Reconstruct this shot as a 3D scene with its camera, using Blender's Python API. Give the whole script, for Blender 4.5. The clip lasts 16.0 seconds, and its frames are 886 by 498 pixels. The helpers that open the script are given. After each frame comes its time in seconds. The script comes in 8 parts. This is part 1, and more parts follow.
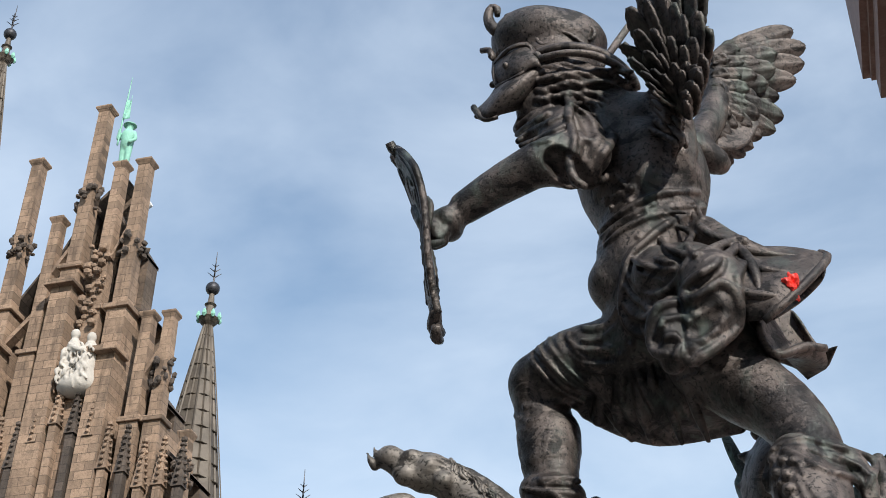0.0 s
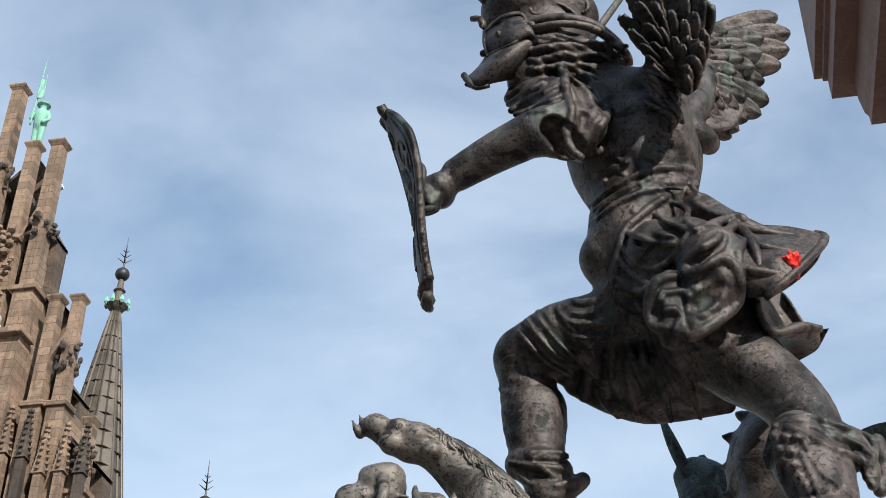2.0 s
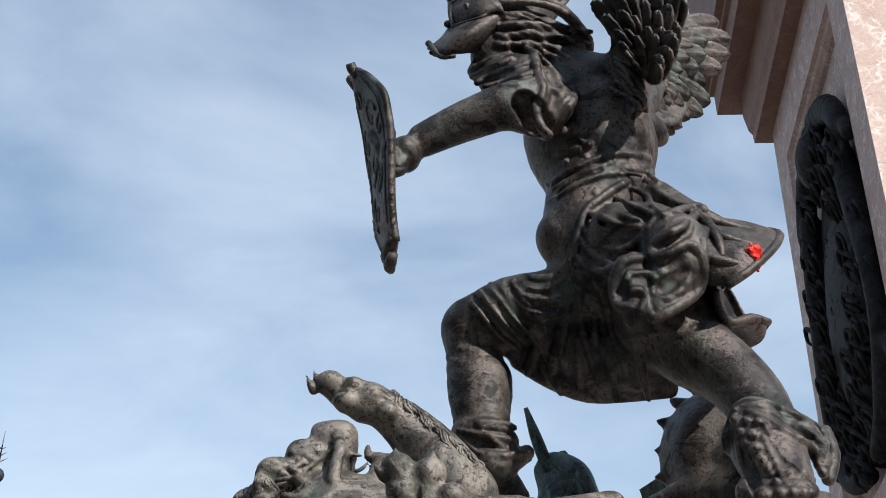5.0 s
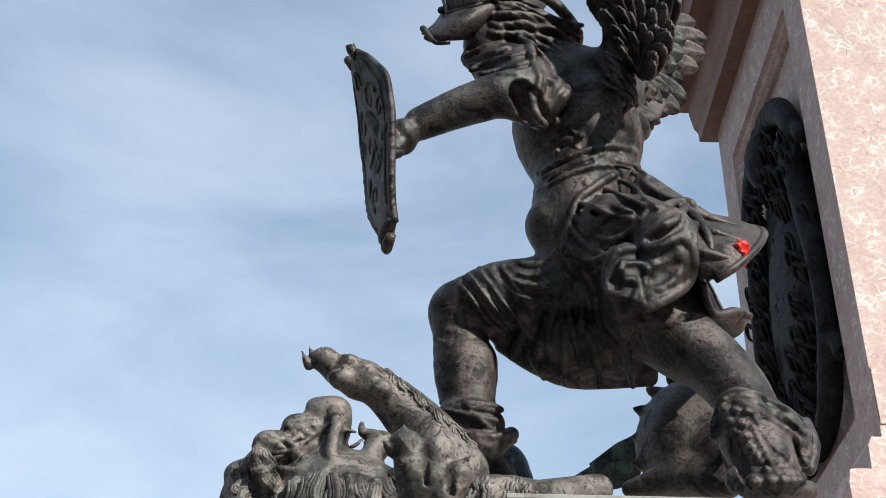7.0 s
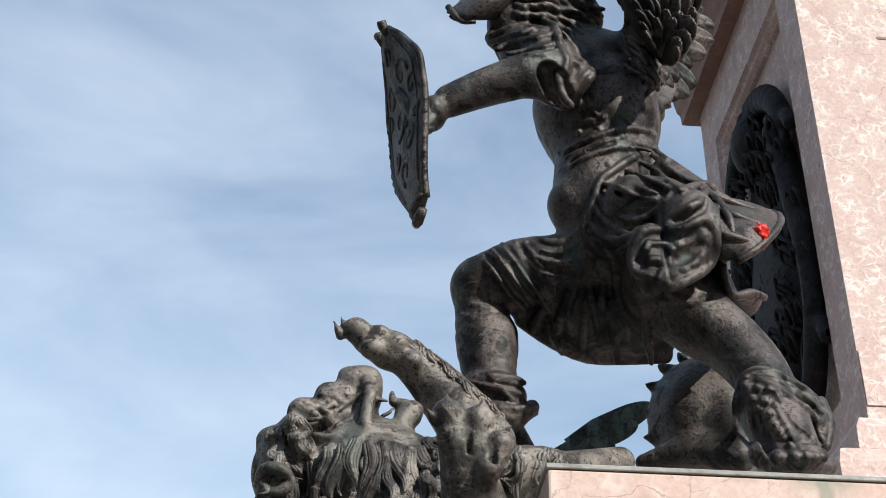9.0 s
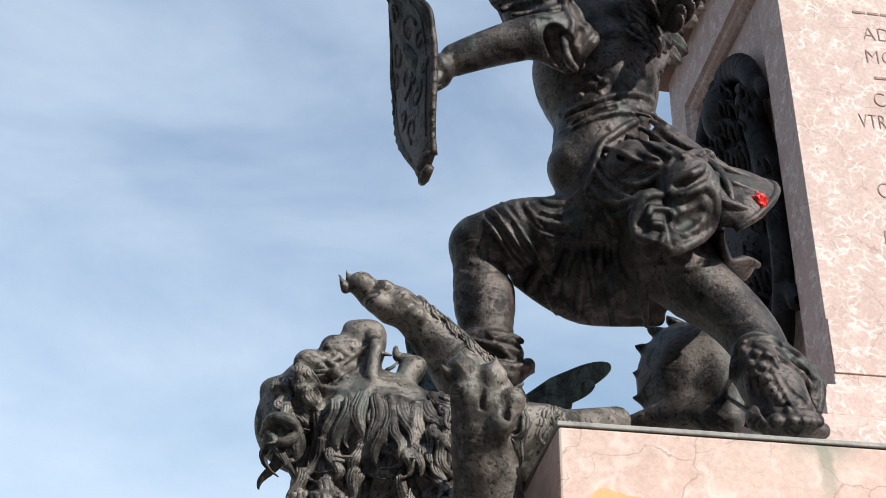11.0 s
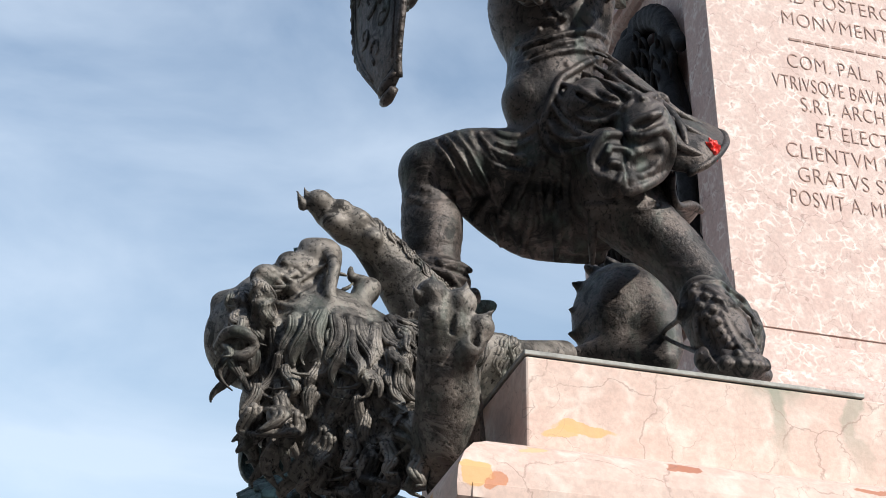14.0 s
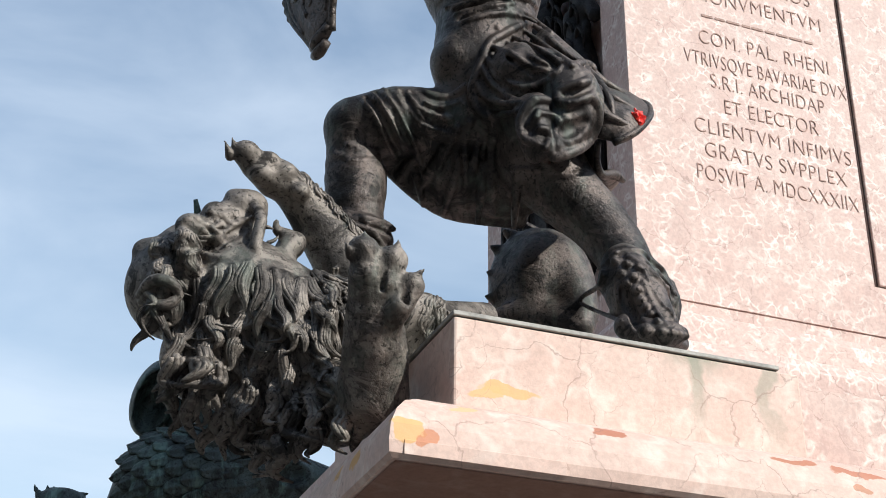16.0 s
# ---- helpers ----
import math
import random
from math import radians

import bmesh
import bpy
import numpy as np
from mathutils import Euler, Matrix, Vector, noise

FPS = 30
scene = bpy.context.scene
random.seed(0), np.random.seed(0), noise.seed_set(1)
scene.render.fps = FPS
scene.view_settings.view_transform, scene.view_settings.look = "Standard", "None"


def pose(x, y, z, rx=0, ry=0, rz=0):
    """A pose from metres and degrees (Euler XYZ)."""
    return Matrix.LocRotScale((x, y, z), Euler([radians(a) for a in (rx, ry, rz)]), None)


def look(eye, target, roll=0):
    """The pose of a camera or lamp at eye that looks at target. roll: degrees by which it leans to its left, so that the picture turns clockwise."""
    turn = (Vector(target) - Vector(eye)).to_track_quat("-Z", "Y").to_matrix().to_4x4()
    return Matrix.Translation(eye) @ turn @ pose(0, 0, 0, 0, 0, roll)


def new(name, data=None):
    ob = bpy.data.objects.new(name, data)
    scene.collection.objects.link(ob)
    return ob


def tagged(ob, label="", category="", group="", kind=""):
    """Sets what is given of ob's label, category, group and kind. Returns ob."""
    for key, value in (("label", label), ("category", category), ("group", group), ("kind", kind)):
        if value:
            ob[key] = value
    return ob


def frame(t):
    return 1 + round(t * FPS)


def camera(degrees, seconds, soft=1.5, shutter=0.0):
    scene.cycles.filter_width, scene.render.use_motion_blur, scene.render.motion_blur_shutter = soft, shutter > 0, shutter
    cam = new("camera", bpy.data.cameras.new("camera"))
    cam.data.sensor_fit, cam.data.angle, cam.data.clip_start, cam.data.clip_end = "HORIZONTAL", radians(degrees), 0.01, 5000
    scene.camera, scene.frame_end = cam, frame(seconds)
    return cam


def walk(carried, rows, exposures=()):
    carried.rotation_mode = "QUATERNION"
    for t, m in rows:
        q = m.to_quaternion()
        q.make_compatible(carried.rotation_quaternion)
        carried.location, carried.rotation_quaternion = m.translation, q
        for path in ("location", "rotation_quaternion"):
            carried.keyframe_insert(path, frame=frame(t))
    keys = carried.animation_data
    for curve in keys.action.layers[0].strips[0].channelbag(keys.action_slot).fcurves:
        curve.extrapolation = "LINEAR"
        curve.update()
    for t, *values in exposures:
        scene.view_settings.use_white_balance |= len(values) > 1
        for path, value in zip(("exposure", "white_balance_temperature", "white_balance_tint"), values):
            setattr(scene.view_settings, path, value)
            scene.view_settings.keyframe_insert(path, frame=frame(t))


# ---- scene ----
cam = camera(35.1, 16.0, soft=0.9)
PATH = [
    (0, (-0.884, -4.401, 2.263), (-1.345, -2.827, 3.407), 1.1),
    (0.5, (-0.938, -4.384, 2.262), (-1.371, -2.801, 3.405), 1.0),
    (1, (-0.997, -4.371, 2.258), (-1.402, -2.78, 3.4), 0.9),
    (1.5, (-1.05, -4.354, 2.254), (-1.424, -2.755, 3.396), 0.8),
    (2, (-1.108, -4.341, 2.243), (-1.446, -2.735, 3.386), 0.8),
    (2.5, (-1.164, -4.329, 2.236), (-1.463, -2.715, 3.379), 0.7),
    (3, (-1.233, -4.33, 2.229), (-1.487, -2.708, 3.37), 0.7),
    (3.5, (-1.299, -4.328, 2.217), (-1.508, -2.7, 3.358), 0.6),
    (4, (-1.358, -4.328, 2.202), (-1.524, -2.695, 3.345), 0.7),
    (6.5, (-1.64, -4.362, 2.151), (-1.61, -2.714, 3.283), 0.5),
    (7, (-1.694, -4.377, 2.139), (-1.639, -2.725, 3.265), 0.5),
    (7.5, (-1.748, -4.395, 2.126), (-1.673, -2.74, 3.246), 0.5),
    (8, (-1.803, -4.405, 2.115), (-1.709, -2.747, 3.229), 0.5),
    (8.5, (-1.856, -4.418, 2.103), (-1.743, -2.756, 3.21), 0.5),
    (11, (-2.086, -4.441, 2.078), (-1.854, -2.751, 3.122), 0.7),
    (11.5, (-2.13, -4.436, 2.079), (-1.871, -2.741, 3.109), 0.8),
    (12, (-2.174, -4.426, 2.076), (-1.882, -2.729, 3.093), 0.8),
    (12.5, (-2.216, -4.406, 2.071), (-1.887, -2.708, 3.075), 0.8),
    (13, (-2.265, -4.389, 2.066), (-1.894, -2.692, 3.058), 0.9),
    (13.5, (-2.31, -4.37, 2.061), (-1.895, -2.678, 3.042), 0.8),
    (14, (-2.35, -4.354, 2.058), (-1.893, -2.666, 3.027), 0.9),
    (14.5, (-2.381, -4.342, 2.06), (-1.878, -2.659, 3.016), 0.9),
    (15, (-2.409, -4.33, 2.058), (-1.862, -2.655, 3.004), 0.9),
    (15.5, (-2.432, -4.324, 2.055), (-1.845, -2.655, 2.989), 0.8),
    (16, (-2.448, -4.314, 2.052), (-1.823, -2.653, 2.976), 0.8),
]
walk(cam, [(t, look(eye, target, roll)) for t, eye, target, roll in PATH], exposures=((0, 0.14), (16, 0.14)))

# ---- light ----
SUN = Vector((0.53, -0.645, 0.55)).normalized()
world = bpy.data.worlds.new("sky")
scene.world = world
world.use_nodes = True
wn, wl = world.node_tree.nodes, world.node_tree.links
wn.clear()
w_out = wn.new("ShaderNodeOutputWorld")
w_bg = wn.new("ShaderNodeBackground")
w_bg.inputs["Strength"].default_value = 0.15
w_sky = wn.new("ShaderNodeTexSky")
w_sky.sky_type = "NISHITA"
w_sky.sun_disc = False
w_sky.sun_elevation = math.asin(SUN.z)
w_sky.sun_rotation = math.atan2(SUN.x, SUN.y)
w_sky.air_density, w_sky.dust_density, w_sky.ozone_density = 1.5, 0.3, 2.2
w_co = wn.new("ShaderNodeTexCoord")
w_map = wn.new("ShaderNodeMapping")
w_map.inputs["Scale"].default_value = (2.2, 3.2, 5.2)
w_map.inputs["Rotation"].default_value = (0.35, -0.25, 0.2)
w_no = wn.new("ShaderNodeTexNoise")
w_no.inputs["Scale"].default_value = 1.5
w_no.inputs["Detail"].default_value = 6
w_no.inputs["Roughness"].default_value = 0.52
w_no.inputs["Distortion"].default_value = 0.35
w_rp = wn.new("ShaderNodeValToRGB")
w_rp.color_ramp.elements[0].position = 0.34
w_rp.color_ramp.elements[1].position = 0.78
w_rp.color_ramp.elements[0].color = (0.08, 0.08, 0.08, 1)
w_rp.color_ramp.elements[1].color = (0.66, 0.66, 0.66, 1)
w_mx = wn.new("ShaderNodeMix")
w_mx.data_type = "RGBA"
w_mx.inputs["B"].default_value = (5.2, 5.95, 6.9, 1)
wl.new(w_co.outputs["Generated"], w_map.inputs["Vector"])
wl.new(w_map.outputs["Vector"], w_no.inputs["Vector"])
w_sep = wn.new("ShaderNodeSeparateXYZ")
w_low = wn.new("ShaderNodeMapRange")
w_low.inputs["From Min"].default_value, w_low.inputs["From Max"].default_value = 0.72, 0.28
w_low.inputs["To Min"].default_value, w_low.inputs["To Max"].default_value = -0.03, 0.16
w_add = wn.new("ShaderNodeMath")
w_add.operation = "ADD"
wl.new(w_co.outputs["Generated"], w_sep.inputs["Vector"])
wl.new(w_sep.outputs["Z"], w_low.inputs["Value"])
wl.new(w_no.outputs["Fac"], w_add.inputs[0])
wl.new(w_low.outputs["Result"], w_add.inputs[1])
wl.new(w_add.outputs["Value"], w_rp.inputs["Fac"])
wl.new(w_rp.outputs["Color"], w_mx.inputs["Factor"])
wl.new(w_sky.outputs["Color"], w_mx.inputs["A"])
wl.new(w_mx.outputs["Result"], w_bg.inputs["Color"])
wl.new(w_bg.outputs["Background"], w_out.inputs["Surface"])

sun = new("sun", bpy.data.lights.new("sun", "SUN"))
sun.data.energy = 5.0
sun.data.angle = radians(0.55)
sun.data.color = (1.0, 0.96, 0.90)
sun.matrix_world = look(SUN * 30, (0, 0, 0))


# ---- materials ----
def material(name):
    m = bpy.data.materials.new(name)
    m.use_nodes = True
    n, l = m.node_tree.nodes, m.node_tree.links
    return m, n, l, n["Principled BSDF"]


def co(n, l, scale=(1, 1, 1), space="Object"):
    c, mp = n.new("ShaderNodeTexCoord"), n.new("ShaderNodeMapping")
    mp.inputs["Scale"].default_value = scale
    l.new(c.outputs[space], mp.inputs["Vector"])
    return mp.outputs["Vector"]


def noise_tex(n, l, vec, scale, detail=5, rough=0.6, distort=0.0):
    t = n.new("ShaderNodeTexNoise")
    t.inputs["Scale"].default_value = scale
    t.inputs["Detail"].default_value = detail
    t.inputs["Roughness"].default_value = rough
    t.inputs["Distortion"].default_value = distort
    l.new(vec, t.inputs["Vector"])
    return t.outputs["Fac"]


def ramp(n, l, fac, stops):
    r = n.new("ShaderNodeValToRGB")
    e = r.color_ramp.elements
    while len(e) < len(stops):
        e.new(0.5)
    for el, (p, c) in zip(e, stops):
        el.position = p
        el.color = (*c, 1) if len(c) == 3 else c
    l.new(fac, r.inputs["Fac"])
    return r.outputs["Color"]


def mix(n, l, fac, a, b, mode="MIX"):
    m = n.new("ShaderNodeMix")
    m.data_type = "RGBA"
    m.blend_type = mode
    for key, v in (("Factor", fac), ("A", a), ("B", b)):
        if isinstance(v, (float, int)):
            m.inputs[key].default_value = v
        elif isinstance(v, tuple):
            m.inputs[key].default_value = (*v, 1)
        else:
            l.new(v, m.inputs[key])
    return m.outputs["Result"]


def bump(n, l, bsdf, height, strength, dist=0.01, after=None):
    b = n.new("ShaderNodeBump")
    b.inputs["Strength"].default_value = strength
    b.inputs["Distance"].default_value = dist
    l.new(height, b.inputs["Height"])
    if after is not None:
        l.new(after, b.inputs["Normal"])
    l.new(b.outputs["Normal"], bsdf.inputs["Normal"])
    return b.outputs["Normal"]


def grey(v):
    return (v, v, v)


def bronze(name, brown, dark, green, amount, rough=(0.32, 0.62)):
    """Old cast bronze: smooth brown skin with bright worn places, sharp-edged black crusts, pale grey-green bloom and pits."""
    m, n, l, b = material(name)
    v = co(n, l)
    big = noise_tex(n, l, v, 3.6, 7, 0.62, 0.5)
    mid = noise_tex(n, l, v, 11.0, 8, 0.68, 0.9)
    fine = noise_tex(n, l, v, 46, 6, 0.75)
    pits = noise_tex(n, l, v, 95, 4, 0.7)
    streak = noise_tex(n, l, co(n, l, (15, 15, 2.2)), 1.0, 6, 0.65)
    skin = ramp(n, l, big, [(0.40, grey(0)), (0.60, grey(1))])
    base = mix(n, l, skin, dark, brown)
    bloom = ramp(n, l, mid, [(0.53, grey(0)), (0.58, grey(0.6))])
    base = mix(n, l, bloom, base, tuple(c * 1.55 + 0.010 for c in brown))
    crust = ramp(n, l, mid, [(0.40, grey(0.9)), (0.45, grey(0))])
    base = mix(n, l, crust, base, tuple(c * 0.55 for c in dark))
    base = mix(n, l, ramp(n, l, pits, [(0.38, grey(0.9)), (0.46, grey(0))]), base, tuple(c * 0.4 for c in dark))
    gmask = mix(n, l, 1.0, ramp(n, l, streak, [(0.50, grey(0)), (0.62, grey(1))]),
                ramp(n, l, big, [(0.34, grey(1)), (0.58, grey(0.1))]), "MULTIPLY")
    base = mix(n, l, mix(n, l, 1.0, gmask, grey(amount), "MULTIPLY"), base, green)
    l.new(base, b.inputs["Base Color"])
    b.inputs["Metallic"].default_value = 0.45
    b.inputs["Specular IOR Level"].default_value = 0.5
    gloss = mix(n, l, crust, ramp(n, l, fine, [(0.35, grey(rough[0] + 0.14)), (0.62, grey(rough[0]))]), grey(rough[1]))
    l.new(mix(n, l, bloom, gloss, grey(rough[1])), b.inputs["Roughness"])
    nb = bump(n, l, b, mid, 0.22, 0.010)
    nb = bump(n, l, b, fine, 0.55, 0.005, nb)
    bump(n, l, b, pits, 0.6, 0.003, nb)
    return m


def marble(name, pink, light, vein, cell=13.0, veins=0.75, rust=0.0):
    """Red-pink knotted limestone: pale net of veins round darker nodules, a few brown ones."""
    m, n, l, b = material(name)
    v = co(n, l)
    warp = n.new("ShaderNodeTexNoise")
    warp.inputs["Scale"].default_value = 13
    warp.inputs["Detail"].default_value = 5
    l.new(v, warp.inputs["Vector"])
    ad = n.new("ShaderNodeVectorMath")
    ad.operation = "MULTIPLY_ADD"
    ad.inputs[1].default_value = (0.11, 0.11, 0.11)
    l.new(warp.outputs["Color"], ad.inputs[0])
    l.new(v, ad.inputs[2])
    vo = n.new("ShaderNodeTexVoronoi")
    vo.feature = "DISTANCE_TO_EDGE"
    vo.inputs["Scale"].default_value = cell
    l.new(ad.outputs["Vector"], vo.inputs["Vector"])
    patch = noise_tex(n, l, v, 5.5, 5, 0.65, 0.5)
    fine = noise_tex(n, l, v, 60, 5, 0.7)
    tone = mix(n, l, ramp(n, l, patch, [(0.3, grey(0)), (0.7, grey(1))]), pink, light)
    tone = mix(n, l, ramp(n, l, fine, [(0.42, grey(0.30)), (0.58, grey(0))]), tone, tuple(c * 0.62 for c in pink))
    gate = noise_tex(n, l, v, 12.0, 4, 0.6, 0.4)
    net = mix(n, l, 1.0, ramp(n, l, vo.outputs["Distance"], [(0.02, grey(1)), (0.16, grey(0))]),
              ramp(n, l, gate, [(0.44, grey(0)), (0.62, grey(veins))]), "MULTIPLY")
    tone = mix(n, l, net, tone, vein)
    if rust:
        sep = n.new("ShaderNodeSeparateXYZ")
        wob = n.new("ShaderNodeVectorMath")
        wob.operation = "MULTIPLY_ADD"
        wob.inputs[1].default_value = (0.10, 0.0, 0.06)
        l.new(warp.outputs["Color"], wob.inputs[0])
        l.new(v, wob.inputs[2])
        l.new(wob.outputs["Vector"], sep.inputs["Vector"])
        for x0, half, z0, z1, amount in ((-0.845, 0.030, 3.10, 3.33, 0.8), (-0.85, 0.085, 3.275, 3.33, 0.6), (-0.655, 0.024, 3.10, 3.27, 0.55), (-1.02, 0.05, 3.30, 3.34, 0.5)):
            dx = n.new("ShaderNodeMath")
            dx.operation = "SUBTRACT"
            l.new(sep.outputs["X"], dx.inputs[0])
            dx.inputs[1].default_value = x0
            ab = n.new("ShaderNodeMath")
            ab.operation = "ABSOLUTE"
            l.new(dx.outputs[0], ab.inputs[0])
            mx = n.new("ShaderNodeMapRange")
            mx.inputs["From Min"].default_value, mx.inputs["From Max"].default_value = half, half * 0.5
            l.new(ab.outputs[0], mx.inputs["Value"])
            mz = n.new("ShaderNodeMapRange")
            mz.inputs["From Min"].default_value, mz.inputs["From Max"].default_value = z0, z1
            mz.inputs["To Max"].default_value = amount
            l.new(sep.outputs["Z"], mz.inputs["Value"])
            both = n.new("ShaderNodeMath")
            both.operation = "MULTIPLY"
            l.new(mx.outputs[0], both.inputs[0])
            l.new(mz.outputs[0], both.inputs[1])
            tone = mix(n, l, both.outputs[0], tone, (0.24, 0.26, 0.19))
        # ochre and red-brown inclusions, each at its place in the stone
        for x0, z0, rx, rz, colour in ((-1.30, 3.172, 0.075, 0.013, (0.66, 0.40, 0.14)), (-1.35, 3.160, 0.050, 0.012, (0.66, 0.42, 0.17)), (-1.605, 2.968, 0.024, 0.024, (0.68, 0.38, 0.12)),
                                       (-1.575, 2.958, 0.016, 0.016, (0.55, 0.20, 0.08)), (-1.17, 3.036, 0.034, 0.013, (0.40, 0.13, 0.06)), (-0.755, 3.032, 0.060, 0.010, (0.42, 0.14, 0.06)),
                                       (-0.60, 3.020, 0.075, 0.010, (0.44, 0.15, 0.07)), (-0.61, 2.978, 0.028, 0.010, (0.46, 0.19, 0.09)), (-1.48, 3.04, 0.03, 0.008, (0.66, 0.46, 0.24))):
            sq = []
            for axis, c0, rr in (("X", x0, rx), ("Z", z0, rz)):
                d = n.new("ShaderNodeMath")
                d.operation = "MULTIPLY_ADD"
                l.new(sep.outputs[axis], d.inputs[0])
                d.inputs[1].default_value, d.inputs[2].default_value = 1 / rr, -c0 / rr
                q = n.new("ShaderNodeMath")
                q.operation = "MULTIPLY"
                l.new(d.outputs[0], q.inputs[0])
                l.new(d.outputs[0], q.inputs[1])
                sq.append(q.outputs[0])
            su = n.new("ShaderNodeMath")
            su.operation = "ADD"
            l.new(sq[0], su.inputs[0])
            l.new(sq[1], su.inputs[1])
            tone = mix(n, l, ramp(n, l, su.outputs[0], [(0.75, grey(0.85)), (1.0, grey(0))]), tone, colour)
    cr = n.new("ShaderNodeTexVoronoi")
    cr.feature = "DISTANCE_TO_EDGE"
    cr.inputs["Scale"].default_value = 4.2
    l.new(ad.outputs["Vector"], cr.inputs["Vector"])
    crack = mix(n, l, 1.0, ramp(n, l, cr.outputs["Distance"], [(0.0, grey(1)), (0.012, grey(0))]),
                ramp(n, l, patch, [(0.46, grey(1)), (0.56, grey(0))]), "MULTIPLY")
    tone = mix(n, l, mix(n, l, 0.55, grey(0), crack), tone, (0.22, 0.13, 0.10))
    hair = n.new("ShaderNodeTexVoronoi")
    hair.feature = "DISTANCE_TO_EDGE"
    hair.inputs["Scale"].default_value = 13.0
    l.new(ad.outputs["Vector"], hair.inputs["Vector"])
    lines = mix(n, l, 1.0, ramp(n, l, hair.outputs["Distance"], [(0.0, grey(1)), (0.018, grey(0))]),
                ramp(n, l, patch, [(0.46, grey(0)), (0.58, grey(0.5))]), "MULTIPLY")
    tone = mix(n, l, lines, tone, (0.30, 0.17, 0.13))
    stain = noise_tex(n, l, co(n, l, (3.0, 3.0, 1.0)), 3.0, 6, 0.7)
    tone = mix(n, l, ramp(n, l, stain, [(0.52, grey(0)), (0.72, grey(0.30))]), tone, tuple(c * 0.55 for c in pink))
    l.new(tone, b.inputs["Base Color"])
    b.inputs["Roughness"].default_value = 0.62
    nb = bump(n, l, b, fine, 0.16, 0.004)
    bump(n, l, b, crack, -0.3, 0.004, nb)
    return m


def plain(name, colour, rough=0.6, metal=0.0, scale=20.0, var=0.35):
    m, n, l, b = material(name)
    v = co(n, l)
    f = noise_tex(n, l, v, scale, 6, 0.65)
    l.new(mix(n, l, ramp(n, l, f, [(0.3, grey(0)), (0.7, grey(1))]), tuple(c * (1 - var) for c in colour),
              tuple(min(1, c * (1 + var)) for c in colour)), b.inputs["Base Color"])
    b.inputs["Roughness"].default_value = rough
    b.inputs["Metallic"].default_value = metal
    bump(n, l, b, f, 0.3, 0.3 / scale)
    return m


def sandstone(name, colour, var=0.4, course=0.42):
    """Weathered sandstone ashlar: blocks that differ in tone, sooty run-down streaks, coarse grain."""
    m, n, l, b = material(name)
    mp = n.new("ShaderNodeMapping")
    tc = n.new("ShaderNodeTexCoord")
    mp.inputs["Rotation"].default_value = (radians(90), 0, 0)
    l.new(tc.outputs["Object"], mp.inputs["Vector"])
    br = n.new("ShaderNodeTexBrick")
    br.inputs["Scale"].default_value = 1.0
    br.inputs["Brick Width"].default_value, br.inputs["Row Height"].default_value = course * 2.1, course
    br.inputs["Mortar Size"].default_value = 0.018
    br.inputs["Color1"].default_value = (*(c * (1 - var * 0.6) for c in colour), 1)
    br.inputs["Color2"].default_value = (*(min(1, c * (1 + var * 0.6)) for c in colour), 1)
    br.inputs["Mortar"].default_value = (*(c * 0.45 for c in colour), 1)
    l.new(mp.outputs["Vector"], br.inputs["Vector"])
    v = co(n, l)
    soot = noise_tex(n, l, co(n, l, (1.6, 1.6, 0.28)), 1.0, 6, 0.65, 0.4)
    patch = noise_tex(n, l, v, 0.45, 5, 0.6)
    grain = noise_tex(n, l, v, 5.0, 5, 0.7)
    tone = mix(n, l, ramp(n, l, soot, [(0.50, grey(0)), (0.66, grey(0.75))]), br.outputs["Color"], tuple(c * 0.28 for c in colour))
    tone = mix(n, l, ramp(n, l, patch, [(0.52, grey(0)), (0.64, grey(0.5))]), tone, tuple(min(1, c * 1.45) for c in colour))
    tone = mix(n, l, ramp(n, l, grain, [(0.38, grey(0.5)), (0.52, grey(0))]), tone, tuple(c * 0.45 for c in colour))
    l.new(tone, b.inputs["Base Color"])
    b.inputs["Roughness"].default_value = 0.88
    bump(n, l, b, grain, 0.5, 0.08)
    return m


BRONZE = bronze("bronze_patina", (0.096, 0.078, 0.069), (0.018, 0.0165, 0.016), (0.14, 0.17, 0.145), 0.6, (0.40, 0.62))
BRONZE_GREY = bronze("bronze_weathered_grey", (0.200, 0.178, 0.155), (0.052, 0.046, 0.041), (0.22, 0.25, 0.215), 0.5, (0.46, 0.72))
BRONZE_GREEN = bronze("bronze_green", (0.06, 0.085, 0.08), (0.03, 0.04, 0.038), (0.18, 0.30, 0.26), 0.8, (0.45, 0.7))
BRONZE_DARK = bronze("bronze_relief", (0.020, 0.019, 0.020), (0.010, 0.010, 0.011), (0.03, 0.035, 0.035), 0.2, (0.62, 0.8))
MARBLE = marble("knotted_marble", (0.54, 0.37, 0.32), (0.66, 0.51, 0.45), (0.80, 0.74, 0.68), 21.0, 0.8)
# Shade on the cornice and ledge underside, put into a darker marble colour.
MARBLE_SHADE = marble("shade_brown_marble", (0.25, 0.135, 0.095), (0.33, 0.19, 0.14), (0.40, 0.28, 0.22), 12.0, 0.4)
MARBLE_PALE = marble("pale_marble", (0.63, 0.44, 0.365), (0.71, 0.55, 0.47), (0.80, 0.70, 0.62), 10.0, 0.5, 0.9)
JOINT = plain("dark_joint", (0.10, 0.06, 0.05), 0.9)
INK = plain("inscription_paint", (0.36, 0.24, 0.20), 0.8)
# Darker sandstone: shadow between the gable piers put into its colour.
SAND_MID = sandstone("shaded_sandstone", (0.120, 0.086, 0.062), 0.5)
LEAD = plain("lead_sheet", (0.27, 0.27, 0.25), 0.6, 0.2, 12, 0.4)
